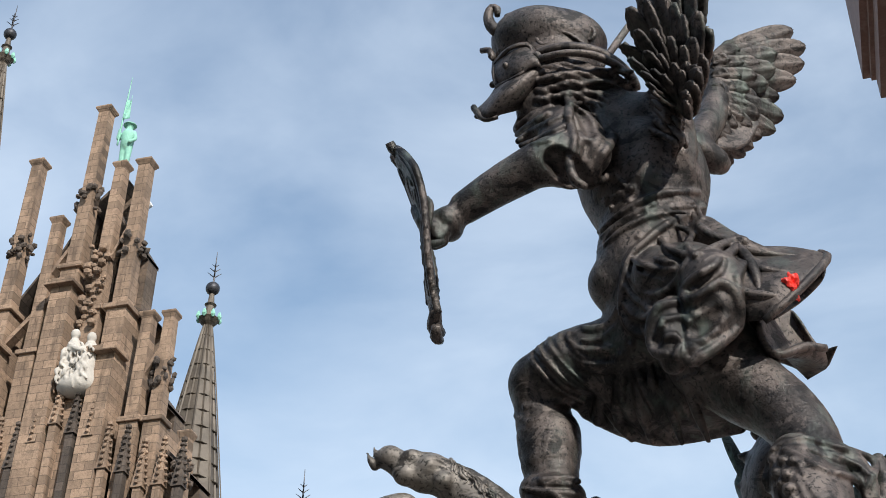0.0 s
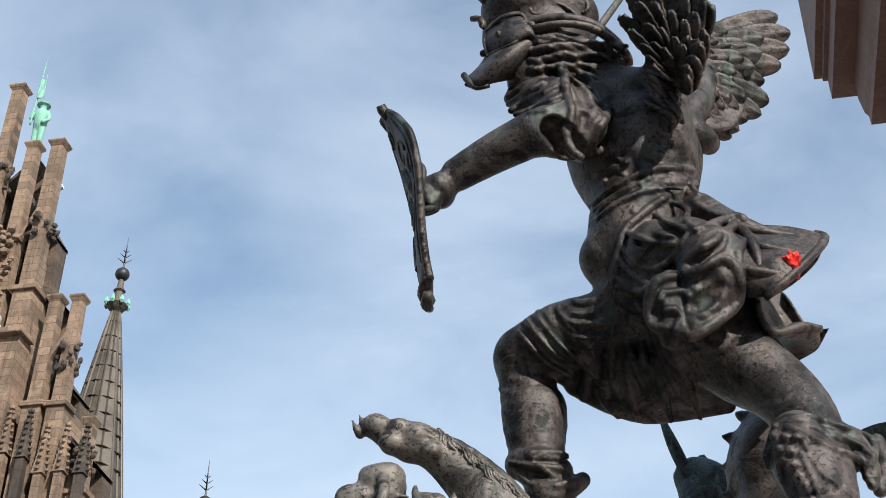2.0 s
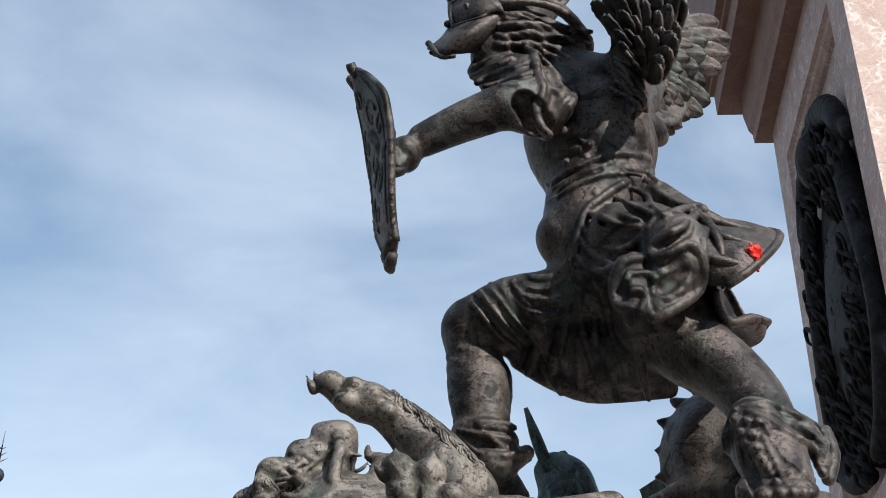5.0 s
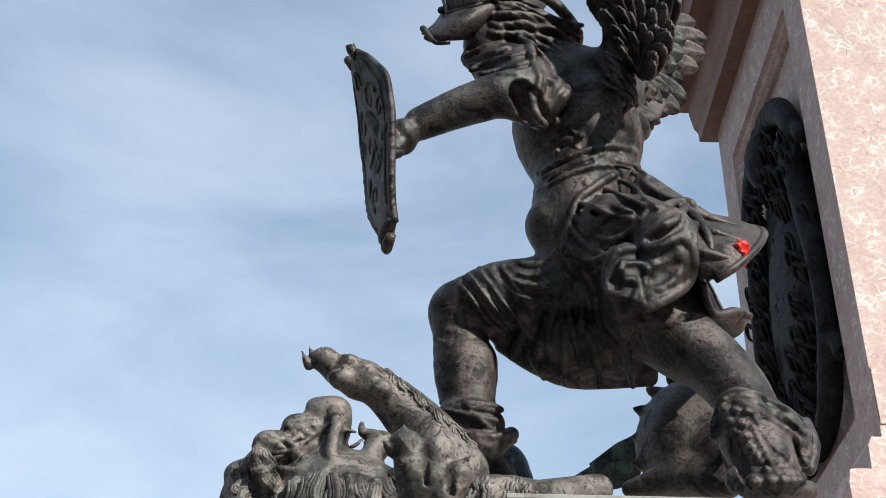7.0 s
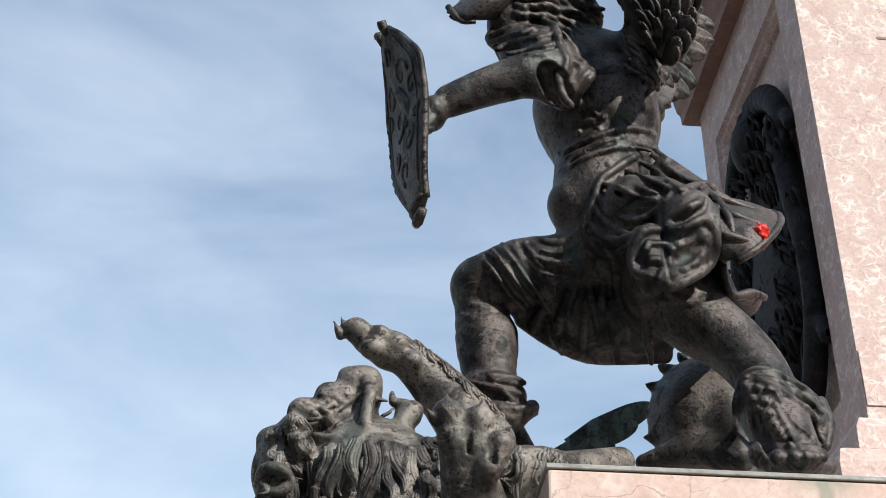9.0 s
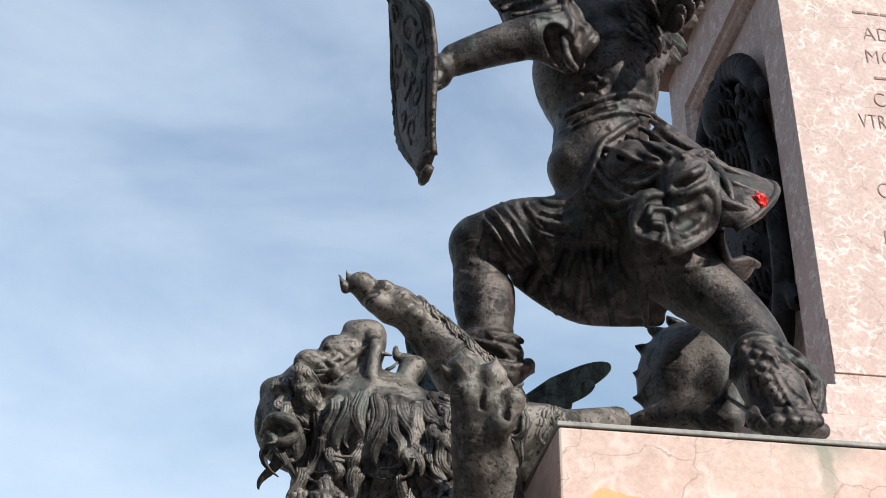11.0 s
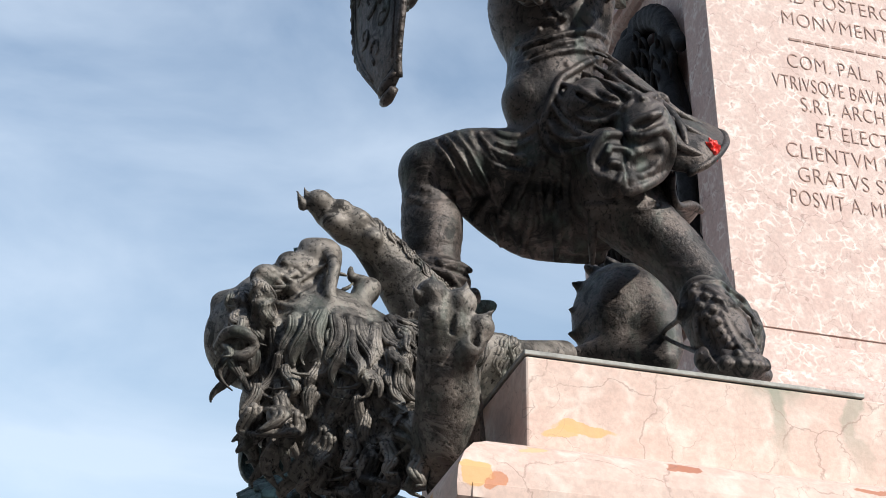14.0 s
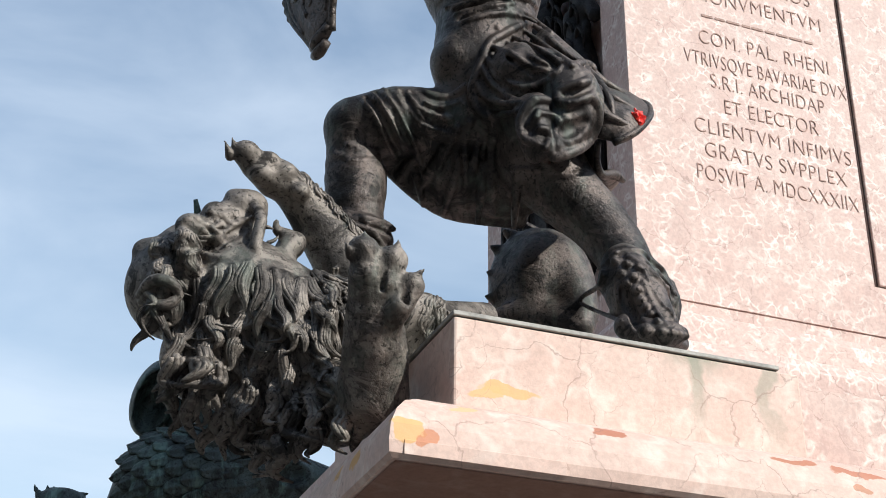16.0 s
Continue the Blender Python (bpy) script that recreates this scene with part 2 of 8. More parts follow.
SANDSTONE = sandstone("brown_sandstone", (0.265, 0.180, 0.122), 0.45)
# Weathered coping and carvings; in window recesses its dark tone is painted shade.
SAND_DARK = sandstone("weathered_shaded_sandstone", (0.085, 0.064, 0.050), 0.5)
SAND_PALE = plain("pale_stone", (0.46, 0.42, 0.37), 0.85, 0, 1.5, 0.2)
COPPER = plain("copper_green", (0.22, 0.47, 0.36), 0.7, 0, 1.2, 0.25)
SLATE = plain("dark_copper_roof", (0.105, 0.085, 0.065), 0.6, 0.2, 0.7, 0.4)
IRON = plain("dark_iron", (0.05, 0.05, 0.055), 0.5, 0.6, 8)
WHITE = plain("white_paint", (0.75, 0.76, 0.78), 0.5, 0, 2, 0.08)
RED = plain("red_plastic", (0.75, 0.035, 0.02), 0.4, 0, 40, 0.3)
UNSEEN_WALL = plain("unseen_wall", (0.10, 0.088, 0.078), 0.9, 0, 0.5, 0.3)
# Paving darker than its stone: shadow over the square put into the colour.
PAVING = plain("grey_paving", (0.10, 0.098, 0.095), 0.85, 0, 1.1, 0.3)


# ---- mesh helpers ----
def part(name, bm, mat, parent=None, label="", smooth=False):
    me = bpy.data.meshes.new(name)
    if isinstance(bm, bmesh.types.BMesh):
        bm.normal_update()
        bm.to_mesh(me)
        bm.free()
    else:
        me = bm
    me.materials.append(mat)
    if smooth:
        me.polygons.foreach_set("use_smooth", [True] * len(me.polygons))
    ob = new(name, me)
    if parent is not None:
        ob.parent = parent
        ob.matrix_parent_inverse = Matrix.Translation(-Vector(parent.location))
    if label:
        ob["label"] = label
    return ob


def thing(name, at, label, category, group="", kind=""):
    e = new(name)
    e.location = at
    return tagged(e, label, category, group, kind)


def box(x0, y0, z0, x1, y1, z1, bevel=0.0, bm=None):
    own = bm is None
    b = bmesh.new()
    bmesh.ops.create_cube(b, size=1)
    bmesh.ops.scale(b, vec=(x1 - x0, y1 - y0, z1 - z0), verts=b.verts)
    bmesh.ops.translate(b, vec=((x0 + x1) / 2, (y0 + y1) / 2, (z0 + z1) / 2), verts=b.verts)
    if bevel:
        bmesh.ops.bevel(b, geom=b.edges[:], offset=bevel, segments=2, affect="EDGES", profile=0.5)
    if own:
        return b
    merge(bm, b)
    return bm


def merge(bm, other):
    me = bpy.data.meshes.new("tmp")
    other.to_mesh(me)
    other.free()
    bm.from_mesh(me)
    bpy.data.meshes.remove(me)


def frustum(cx, cy, z0, z1, w0, d0, w1, d1, bm=None):
    """A four-sided block that tapers from w0 x d0 to w1 x d1."""
    b = bm or bmesh.new()
    lo = [b.verts.new((cx + sx * w0 / 2, cy + sy * d0 / 2, z0)) for sx, sy in ((-1, -1), (1, -1), (1, 1), (-1, 1))]
    hi = [b.verts.new((cx + sx * w1 / 2, cy + sy * d1 / 2, z1)) for sx, sy in ((-1, -1), (1, -1), (1, 1), (-1, 1))]
    b.faces.new(lo[::-1])
    b.faces.new(hi)
    for i in range(4):
        b.faces.new((lo[i], lo[(i + 1) % 4], hi[(i + 1) % 4], hi[i]))
    return b


def ring_profile(x0, y0, x1, y1, profile):
    """A moulding that runs round a rectangle: profile of (outward, height)."""
    b = bmesh.new()
    rows = []
    for o, z in profile:
        rows.append([b.verts.new(p) for p in ((x0 - o, y0 - o, z), (x1 + o, y0 - o, z), (x1 + o, y1 + o, z), (x0 - o, y1 + o, z))])
    for a, c in zip(rows, rows[1:]):
        for i in range(4):
            b.faces.new((a[i], a[(i + 1) % 4], c[(i + 1) % 4], c[i]))
    b.faces.new(rows[0][::-1])
    b.faces.new(rows[-1])
    return b


def lathe(cx, cy, profile, seg=16):
    b = bmesh.new()
    rows = []
    for r, z in profile:
        rows.append([b.verts.new((cx + r * math.cos(2 * math.pi * i / seg), cy + r * math.sin(2 * math.pi * i / seg), z)) for i in range(seg)])
    for a, c in zip(rows, rows[1:]):
        for i in range(seg):
            b.faces.new((a[i], a[(i + 1) % seg], c[(i + 1) % seg], c[i]))
    b.faces.new(rows[0][::-1])
    b.faces.new(rows[-1])
    return b


# ---- clay: a distance field for cast figures, and swept details ----
def spline(pts, step):
    """Points along a smooth curve through pts."""
    p = np.asarray(pts, float)
    if len(p) == 2:
        p = np.array([p[0], (p[0] + p[1]) / 2, p[1]])
    q = np.vstack([2 * p[0] - p[1], p, 2 * p[-1] - p[-2]])
    out = []
    for i in range(1, len(q) - 2):
        a, b, c, d = q[i - 1], q[i], q[i + 1], q[i + 2]
        n = max(2, int(np.linalg.norm((c - b)[:3]) / step))
        for t in np.arange(n) / n:
            out.append(0.5 * (2 * b + (c - a) * t + (2 * a - 5 * b + 4 * c - d) * t * t + (3 * b - a - 3 * c + d) * t ** 3))
    out.append(q[-2])
    return np.array(out)


class Clay:
    def __init__(self, lo, hi, cell):
        self.lo, self.cell = np.array(lo, float), cell
        self.n = np.ceil((np.array(hi, float) - self.lo) / cell).astype(int) + 1
        self.f = np.full(self.n, 0.2, np.float32)
        self.verts, self.faces, self.count = [], [], 0

    def _window(self, lo, hi):
        a = np.clip(np.floor((lo - self.lo) / self.cell).astype(int), 0, self.n - 1)
        b = np.clip(np.ceil((hi - self.lo) / self.cell).astype(int) + 1, 1, self.n)
        ax = [(self.lo[i] + self.cell * np.arange(a[i], b[i])).astype(np.float32) for i in range(3)]
        return tuple(slice(a[i], b[i]) for i in range(3)), ax[0][:, None, None], ax[1][None, :, None], ax[2][None, None, :]

    def _join(self, w, d, k, cut):
        f = self.f[w]
        if cut:
            h = np.maximum(k - np.abs(f + d), 0) / k
            self.f[w] = np.maximum(f, -d) + h * h * k / 4
        else:
            h = np.maximum(k - np.abs(f - d), 0) / k
            self.f[w] = np.minimum(f, d) - h * h * k / 4

    def tube(self, pts, k=0.03, cut=False, step=0.03):
        p = spline(pts, step)
        m = p[:, 3].max() + k + 3 * self.cell
        w, x, y, z = self._window(p[:, :3].min(0) - m, p[:, :3].max(0) + m)
        if 0 in self.f[w].shape:
            return
        best = None
        for a, b in zip(p, p[1:]):
            v = b[:3] - a[:3]
            vv = max(float(v @ v), 1e-9)
            h = np.clip(((x - a[0]) * v[0] + (y - a[1]) * v[1] + (z - a[2]) * v[2]) / vv, 0, 1)
            d = np.sqrt((x - a[0] - h * v[0]) ** 2 + (y - a[1] - h * v[1]) ** 2 + (z - a[2] - h * v[2]) ** 2) - (a[3] + h * (b[3] - a[3]))
            best = d if best is None else np.minimum(best, d)
        self._join(w, best, k, cut)

    def ball(self, c, r, turn=(0, 0, 0), k=0.03, cut=False):
        m = max(r) + k + 3 * self.cell
        w, x, y, z = self._window(np.array(c) - m, np.array(c) + m)
        if 0 in self.f[w].shape:
            return
        q = np.array(Euler([radians(a) for a in turn]).to_matrix().transposed())
        dx, dy, dz = x - c[0], y - c[1], z - c[2]
        u = [(q[i][0] * dx + q[i][1] * dy + q[i][2] * dz) for i in range(3)]
        k0 = np.sqrt(sum((u[i] / r[i]) ** 2 for i in range(3)))
        k1 = np.sqrt(sum((u[i] / r[i] ** 2) ** 2 for i in range(3))) + 1e-6
        self._join(w, k0 * (k0 - 1) / k1, k, cut)

    def add(self, v, f):
        self.verts.append(np.asarray(v, float))
        self.faces += [tuple(i + self.count for i in q) for q in f]
        self.count += len(v)

    def rope(self, pts, seg=7, flat=1.0, step=0.012, twist=0.0):
        """A tapered round strand along a curve, with its ends closed."""
        p = spline(pts, step)
        d = np.gradient(p[:, :3], axis=0)
        d /= np.linalg.norm(d, axis=1)[:, None] + 1e-9
        up = np.array((0.2, -0.75, -0.6))
        s = np.cross(d, up)
        s /= np.linalg.norm(s, axis=1)[:, None] + 1e-9
        n = np.cross(s, d)
        a = 2 * np.pi * np.arange(seg) / seg
        rad = p[:, None, 3:4]
        if twist:
            run = np.concatenate([[0], np.cumsum(np.linalg.norm(np.diff(p[:, :3], axis=0), axis=1))])
            rad = rad * (1 + 0.26 * np.cos(4 * a[None, :] + twist * 0.35 * run[:, None]))[:, :, None]
        ring = p[:, None, :3] + rad * (np.cos(a)[None, :, None] * s[:, None] + flat * np.sin(a)[None, :, None] * n[:, None])
        m = len(p)
        f = [(i * seg + j, i * seg + (j + 1) % seg, (i + 1) * seg + (j + 1) % seg, (i + 1) * seg + j) for i in range(m - 1) for j in range(seg)]
        f += [tuple(range(seg))[::-1], tuple((m - 1) * seg + j for j in range(seg))]
        self.add(ring.reshape(-1, 3), f)

    def sheet(self, rows, thick=0.012, step=0.014, wave=0.0):
        """Cloth or plate: a smooth surface through rows of points, with a rounded thickness."""
        a = np.array([spline(r, 1e9) if len(r) < 3 else np.array(r, float) for r in rows], float)
        na = max(6, int(np.linalg.norm(np.diff(a, axis=0), axis=2).sum(0).max() / step))
        nb = max(6, int(np.linalg.norm(np.diff(a, axis=1), axis=2).sum(1).max() / step))

        def even(arr, n):
            q = np.concatenate([2 * arr[:1] - arr[1:2], arr, 2 * arr[-1:] - arr[-2:-1]])
            t = np.linspace(0, len(arr) - 1 - 1e-6, n)
            i = t.astype(int)
            u = (t - i)[:, None, None]
            b0, b1, b2, b3 = q[i], q[i + 1], q[i + 2], q[i + 3]
            return 0.5 * (2 * b1 + (b2 - b0) * u + (2 * b0 - 5 * b1 + 4 * b2 - b3) * u ** 2 + (3 * b1 - b0 - 3 * b2 + b3) * u ** 3)

        g = even(a, na)
        g = even(g.transpose(1, 0, 2), nb).transpose(1, 0, 2)
        n = np.cross(np.gradient(g, axis=0), np.gradient(g, axis=1))
        n /= np.linalg.norm(n, axis=2)[:, :, None] + 1e-9
        if wave:
            u = np.linspace(0, 1, nb)[None, :, None]
            g = g + n * wave * np.sin(u * 31) * np.linspace(0.3, 1, na)[:, None, None]
        e = np.minimum(np.minimum(np.arange(na), np.arange(na)[::-1])[:, None], np.minimum(np.arange(nb), np.arange(nb)[::-1])[None])
        h = thick / 2 * np.clip(0.35 + 0.65 * e / 1.5, 0, 1)[:, :, None]
        v = np.concatenate([(g + n * h).reshape(-1, 3), (g - n * h).reshape(-1, 3)])
        k = na * nb
        f = []
        for i in range(na - 1):
            for j in range(nb - 1):
                q = (i * nb + j, i * nb + j + 1, (i + 1) * nb + j + 1, (i + 1) * nb + j)
                f += [q, tuple(k + x for x in q[::-1])]
        rim = [j for j in range(nb)] + [i * nb + nb - 1 for i in range(1, na)] + [(na - 1) * nb + j for j in range(nb - 2, -1, -1)] + [i * nb for i in range(na - 2, 0, -1)]
        f += [(rim[i], k + rim[i], k + rim[(i + 1) % len(rim)], rim[(i + 1) % len(rim)]) for i in range(len(rim))]
        self.add(v, f)

    def feather(self, root, tip, width, face, bend=0.0, thick=0.007):
        """A quill feather: a rounded blade with a raised rib and barb ridges."""
        root, tip, face = np.array(root, float), np.array(tip, float), np.array(face, float)
        d = tip - root
        ln = np.linalg.norm(d)
        d /= ln
        s = np.cross(d, face)
        s /= np.linalg.norm(s) + 1e-9
        n = np.cross(s, d)
        na, nb = max(8, int(ln / 0.011)), 9
        t = np.linspace(0, 1, na)
        half = width / 2 * np.clip(np.minimum(0.45 + 1.6 * t, np.sqrt(np.clip(1 - ((t - 0.62) / 0.39).clip(0) ** 2, 0.0, 1))), 0.05, 1)
        u = np.linspace(-1, 1, nb)
        g = root + d * (ln * t)[:, None, None] + s * (half[:, None] * u[None])[:, :, None]
        rib = thick * (np.exp(-(u / 0.16) ** 2) * 0.6)[None] - width * 0.05 * (u ** 2)[None]
        barb = 0.0022 * np.sin((t * ln / 0.013)[:, None] * 3.1 + np.abs(u)[None] * 5.5) * (np.abs(u) > 0.15)[None]
        g = g + n * (rib + barb + (bend * np.sin(t * np.pi / 2) ** 2)[:, None])[:, :, None]
        back = g - n * thick
        k = na * nb
        f = []
        for i in range(na - 1):
            for j in range(nb - 1):
                q = (i * nb + j, i * nb + j + 1, (i + 1) * nb + j + 1, (i + 1) * nb + j)
                f += [q, tuple(k + x for x in q[::-1])]
        rim = [j for j in range(nb)] + [i * nb + nb - 1 for i in range(1, na)] + [(na - 1) * nb + j for j in range(nb - 2, -1, -1)] + [i * nb for i in range(na - 2, 0, -1)]
        f += [(rim[i], k + rim[i], k + rim[(i + 1) % len(rim)], rim[(i + 1) % len(rim)]) for i in range(len(rim))]
        self.add(np.concatenate([g.reshape(-1, 3), back.reshape(-1, 3)]), f)

    def front(self, x, z, start=-1.96, stop=-1.0):
        """How far along y a line at x, z first meets the clay; None where it passes by."""
        i, k = int(round((x - self.lo[0]) / self.cell)), int(round((z - self.lo[2]) / self.cell))
        if not (0 <= i < self.n[0] and 0 <= k < self.n[2]):
            return None
        a, b = int((start - self.lo[1]) / self.cell), int((stop - self.lo[1]) / self.cell)
        on = np.flatnonzero(self.f[i, max(a, 0):b, k] < 0)
        return self.lo[1] + self.cell * (max(a, 0) + on[0]) if len(on) else None

    def lock(self, x, z, angle, length, r, wave, rnd, strands=3, lift=0.5, start=-1.6, hang=0.0):
        """A flame-shaped lock of hair that lies on the clay: waving strands side by side, drawn to one curled tip."""
        d, q = np.array((math.sin(angle), -math.cos(angle))), np.array((math.cos(angle), math.sin(angle)))
        phase, sense = rnd.random() * 6.28, rnd.choice((-1, 1))
        s = np.linspace(0, 1, 8)
        mid = np.array((x, z)) + np.outer((s - 0.12 * s ** 6) * length, d) + np.outer(wave * np.sin(phase + 6.0 * s) * (0.25 + 0.9 * s) + sense * 1.3 * wave * s ** 5, q)
        ys, last = [], None
        for px, pz in mid:
            y = self.front(px, pz, start)
            if y is None or (last is not None and y > last + 0.022):
                y = None if last is None else last + 0.008
            elif last is not None and y < last - 0.03:
                y = last - 0.03
            last = y if y is not None else last
            ys.append(y)
        known = [y for y in ys if y is not None]
        if ys[0] is None or len(known) < 4:
            return
        ys = np.array([known[0] if y is None else y for y in ys])
        ys[1:-1] = (ys[:-2] + 2 * ys[1:-1] + ys[2:]) / 4
        ys = ys - hang * s ** 2
        wide = r * strands * 0.55
        body = wide * (0.55 + 0.5 * np.sin(np.pi * np.clip(0.1 + 0.8 * s, 0, 1))) * (1 - 0.8 * s ** 2)
        self.tube([(p[0], y - lift * r + 0.25 * e, p[1], e) for p, y, e in zip(mid, ys, body)], 0.004)
        for n in range(strands):
            o = (n - (strands - 1) / 2) / max(strands - 1, 1)
            pts = mid + np.outer(1.7 * o * body * (1 - 0.55 * s ** 3), q)
            rad = r * (0.55 + 0.5 * np.sin(np.pi * np.clip(0.1 + 0.85 * s, 0, 1))) * (1 - 0.6 * s ** 2) * (0.8 + 0.4 * rnd.random())
            top = lift * r + body * (0.72 * math.sqrt(max(0.0, 1 - (1.5 * o) ** 2)) - 0.25)
            self.rope([(p[0], y - t, p[1], e) for p, y, t, e in zip(pts, ys, top, rad)], 6, 0.8, step=0.014)

    def mesh(self, name, base):
        """The skin of the field (surface nets) and all swept details as one mesh round base."""
        f = self.f
        ins = f < 0
        core = [slice(None, -1), slice(1, None)]
        acc = np.zeros((*(np.array(f.shape) - 1), 3), np.float32)
        cnt = np.zeros(acc.shape[:3], np.float32)
        for axis in range(3):
            o1, o2 = [i for i in range(3) if i != axis]
            for p in (0, 1):
                for q in (0, 1):
                    sa, sb = [None] * 3, [None] * 3
                    sa[axis], sb[axis] = core[0], core[1]
                    sa[o1] = sb[o1] = core[p]
                    sa[o2] = sb[o2] = core[q]
                    a, b = f[tuple(sa)], f[tuple(sb)]
                    x = (a < 0) != (b < 0)
                    t = np.where(x, a / np.where(x, a - b, 1), 0)
                    acc[..., axis] += np.where(x, t, 0)
                    acc[..., o1] += p * x
                    acc[..., o2] += q * x
                    cnt += x
        on = cnt > 0
        idx = np.full(on.shape, -1, np.int64)
        cells = np.argwhere(on)
        idx[on] = np.arange(len(cells))
        pos = self.lo + self.cell * (cells + acc[on] / cnt[on][:, None])
        quads = []
        for axis in range(3):
            o1, o2 = (axis + 1) % 3, (axis + 2) % 3
            sa, sb = [slice(None)] * 3, [slice(None)] * 3
            sa[axis], sb[axis] = slice(None, -1), slice(1, None)
            a, b = ins[tuple(sa)], ins[tuple(sb)]
            e = np.argwhere(a != b)
            ok = (e[:, o1] > 0) & (e[:, o2] > 0) & (e[:, o1] < f.shape[o1] - 1) & (e[:, o2] < f.shape[o2] - 1)
            e = e[ok]
            flip = a[tuple(e.T)]
            c = []
            for u, v in ((-1, -1), (0, -1), (0, 0), (-1, 0)):
                m = e.copy()
                m[:, o1] += u
                m[:, o2] += v
                c.append(idx[tuple(m.T)])
            c = np.stack(c, 1)
            c[~flip] = c[~flip][:, ::-1]
            quads.append(c)
        quads = np.concatenate(quads)
        n0 = len(pos)
        v = np.concatenate([pos, *self.verts]) - np.array(base)
        me = bpy.data.meshes.new(name)
        faces = quads.tolist() + [tuple(i + n0 for i in q) for q in self.faces]
        me.from_pydata(v.tolist(), [], faces)
        me.polygons.foreach_set("use_smooth", [True] * len(me.polygons))
        me.update()
        return me


# ---- ground and monument base ----
def ground_sheet():
    b = bmesh.new()
    bmesh.ops.create_grid(b, x_segments=8, y_segments=8, size=900, matrix=Matrix.Translation((0, 0, 0.4)))
    g = part("ground", b, PAVING)
    tagged(g, "grey stone paving of the open square", "ground", kind="structure")


def monument_base():
    base = thing("monument_base", (0.77, 0.77, 0.4), "pink marble stepped base with a rounded cornice ledge", "pedestal", kind="structure")
    body = ring_profile(-1.44, -1.765, 2.98, 3.305, [(-0.30, 0.4), (-0.30, 2.868), (0.0, 2.87), (0.0, 3.285)])
    part("base_body", body, MARBLE, base)
    prof = [(-0.29, 2.60), (-0.26, 2.64), (-0.20, 2.80), (-0.13, 2.84), (-0.12, 2.876), (0.224, 2.884), (0.232, 2.892), (0.234, 2.915),
            (0.230, 2.950), (0.214, 2.985), (0.190, 3.012), (0.165, 3.026), (0.150, 3.034), (0.02, 3.075)]
    part("ledge", ring_profile(-1.455, -1.80, 2.995, 3.34, prof[5:]), MARBLE_PALE, base, "rounded pink marble ledge with rust-brown inclusions")
    # underside split off in darker marble that holds its shade as colour
    part("bed_moulding", ring_profile(-1.455, -1.80, 2.995, 3.34, prof[:5] + [(0.215, 2.8825)]), MARBLE_SHADE, base, "marble moulding under the ledge, coloured dark red-brown for its shade")
    for sx, sy in ((0, 0), (1, 0), (0, 1), (1, 1)):
        x0 = -1.475 if sx == 0 else 2.16
        y0 = -1.80 if sy == 0 else 2.485
        part("corner_block", box(x0, y0, 3.03, x0 + 0.855, y0 + 0.855, 3.298, 0.006), MARBLE_PALE, base, "pale pink marble corner block with hairline cracks")
        part("lead_flashing", box(x0 - 0.003, y0 - 0.004, 3.299, x0 + 0.80, y0 + 0.80, 3.310, 0.002), LEAD, base, "thin dark lead sheet under the figure")
    # mended pieces in the ledge
    part("patch", box(-1.66, -2.0355, 2.890, -1.335, -2.02, 2.918, 0.001), MARBLE_PALE, base, "pale marble repair piece")
    return base


def pedestal():
    ped = thing("pedestal", (0.77, 0.77, 3.3), "tall square pedestal of pink veined marble with an inscription", "pedestal", kind="structure")
    part("plinth", ring_profile(0, 0, 1.54, 1.54, [(0.22, 3.29), (0.22, 4.10), (0.205, 4.15), (0.17, 4.17), (0.09, 4.18), (0.085, 4.30), (0.06, 4.345), (0.0, 4.36), (0.0, 4.42)]), MARBLE, ped)
    part("die", box(0.07, 0.0, 4.42, 1.54, 1.54, 7.0), MARBLE, ped)
    for y0, y1, z0, z1 in ((0, 0.22, 4.42, 7.0), (1.32, 1.54, 4.42, 7.0), (0.22, 1.32, 4.42, 4.56), (0.22, 1.32, 6.66, 7.0)):
        part("panel_frame", box(0.0, y0, z0, 0.0699, y1, z1), MARBLE, ped)
    part("panel_moulding", ring_panel(), MARBLE, ped, "sunk marble moulding round the relief")
    part("right_frame", box(1.135, -0.016, 4.66, 1.54, -0.0005, 6.9, 0.004), MARBLE, ped)
    part("groove", box(1.122, -0.003, 4.66, 1.134, -0.0005, 6.9), JOINT, ped, "dark open joint")
    part("foot_band", box(0.003, -0.006, 4.425, 1.537, -0.0005, 4.655, 0.002), MARBLE, ped)
    prof = [(-0.01, 6.985), (0.082, 6.99), (0.085, 7.05), (0.10, 7.09), (0.115, 7.20), (0.12, 7.318), (0.232, 7.32), (0.235, 7.47),
            (0.258, 7.475), (0.26, 7.525), (0.298, 7.53), (0.305, 8.25), (0.34, 8.33), (0.42, 8.50), (0.43, 8.65), (0.30, 8.7)]
    # the cornice's shade is put into its darker marble
    part("cornice", ring_profile(0, 0, 1.54, 1.54, prof), MARBLE_SHADE, ped, "projecting moulded marble cornice, its shade put into a brown-red colour")
    return ped


def ring_panel():
    b = bmesh.new()
    rows = []
    for inset, x in ((0.0, 0.003), (0.012, 0.02), (0.03, 0.028), (0.05, 0.05), (0.055, 0.0695)):
        y0, y1, z0, z1 = 0.22 + inset, 1.32 - inset, 4.56 + inset, 6.66 - inset
        rows.append([b.verts.new((x, y, z)) for y, z in ((y0, z0), (y1, z0), (y1, z1), (y0, z1))])
    for a, c in zip(rows, rows[1:]):
        for i in range(4):
            b.faces.new((a[i], c[i], c[(i + 1) % 4], a[(i + 1) % 4]))
    return b


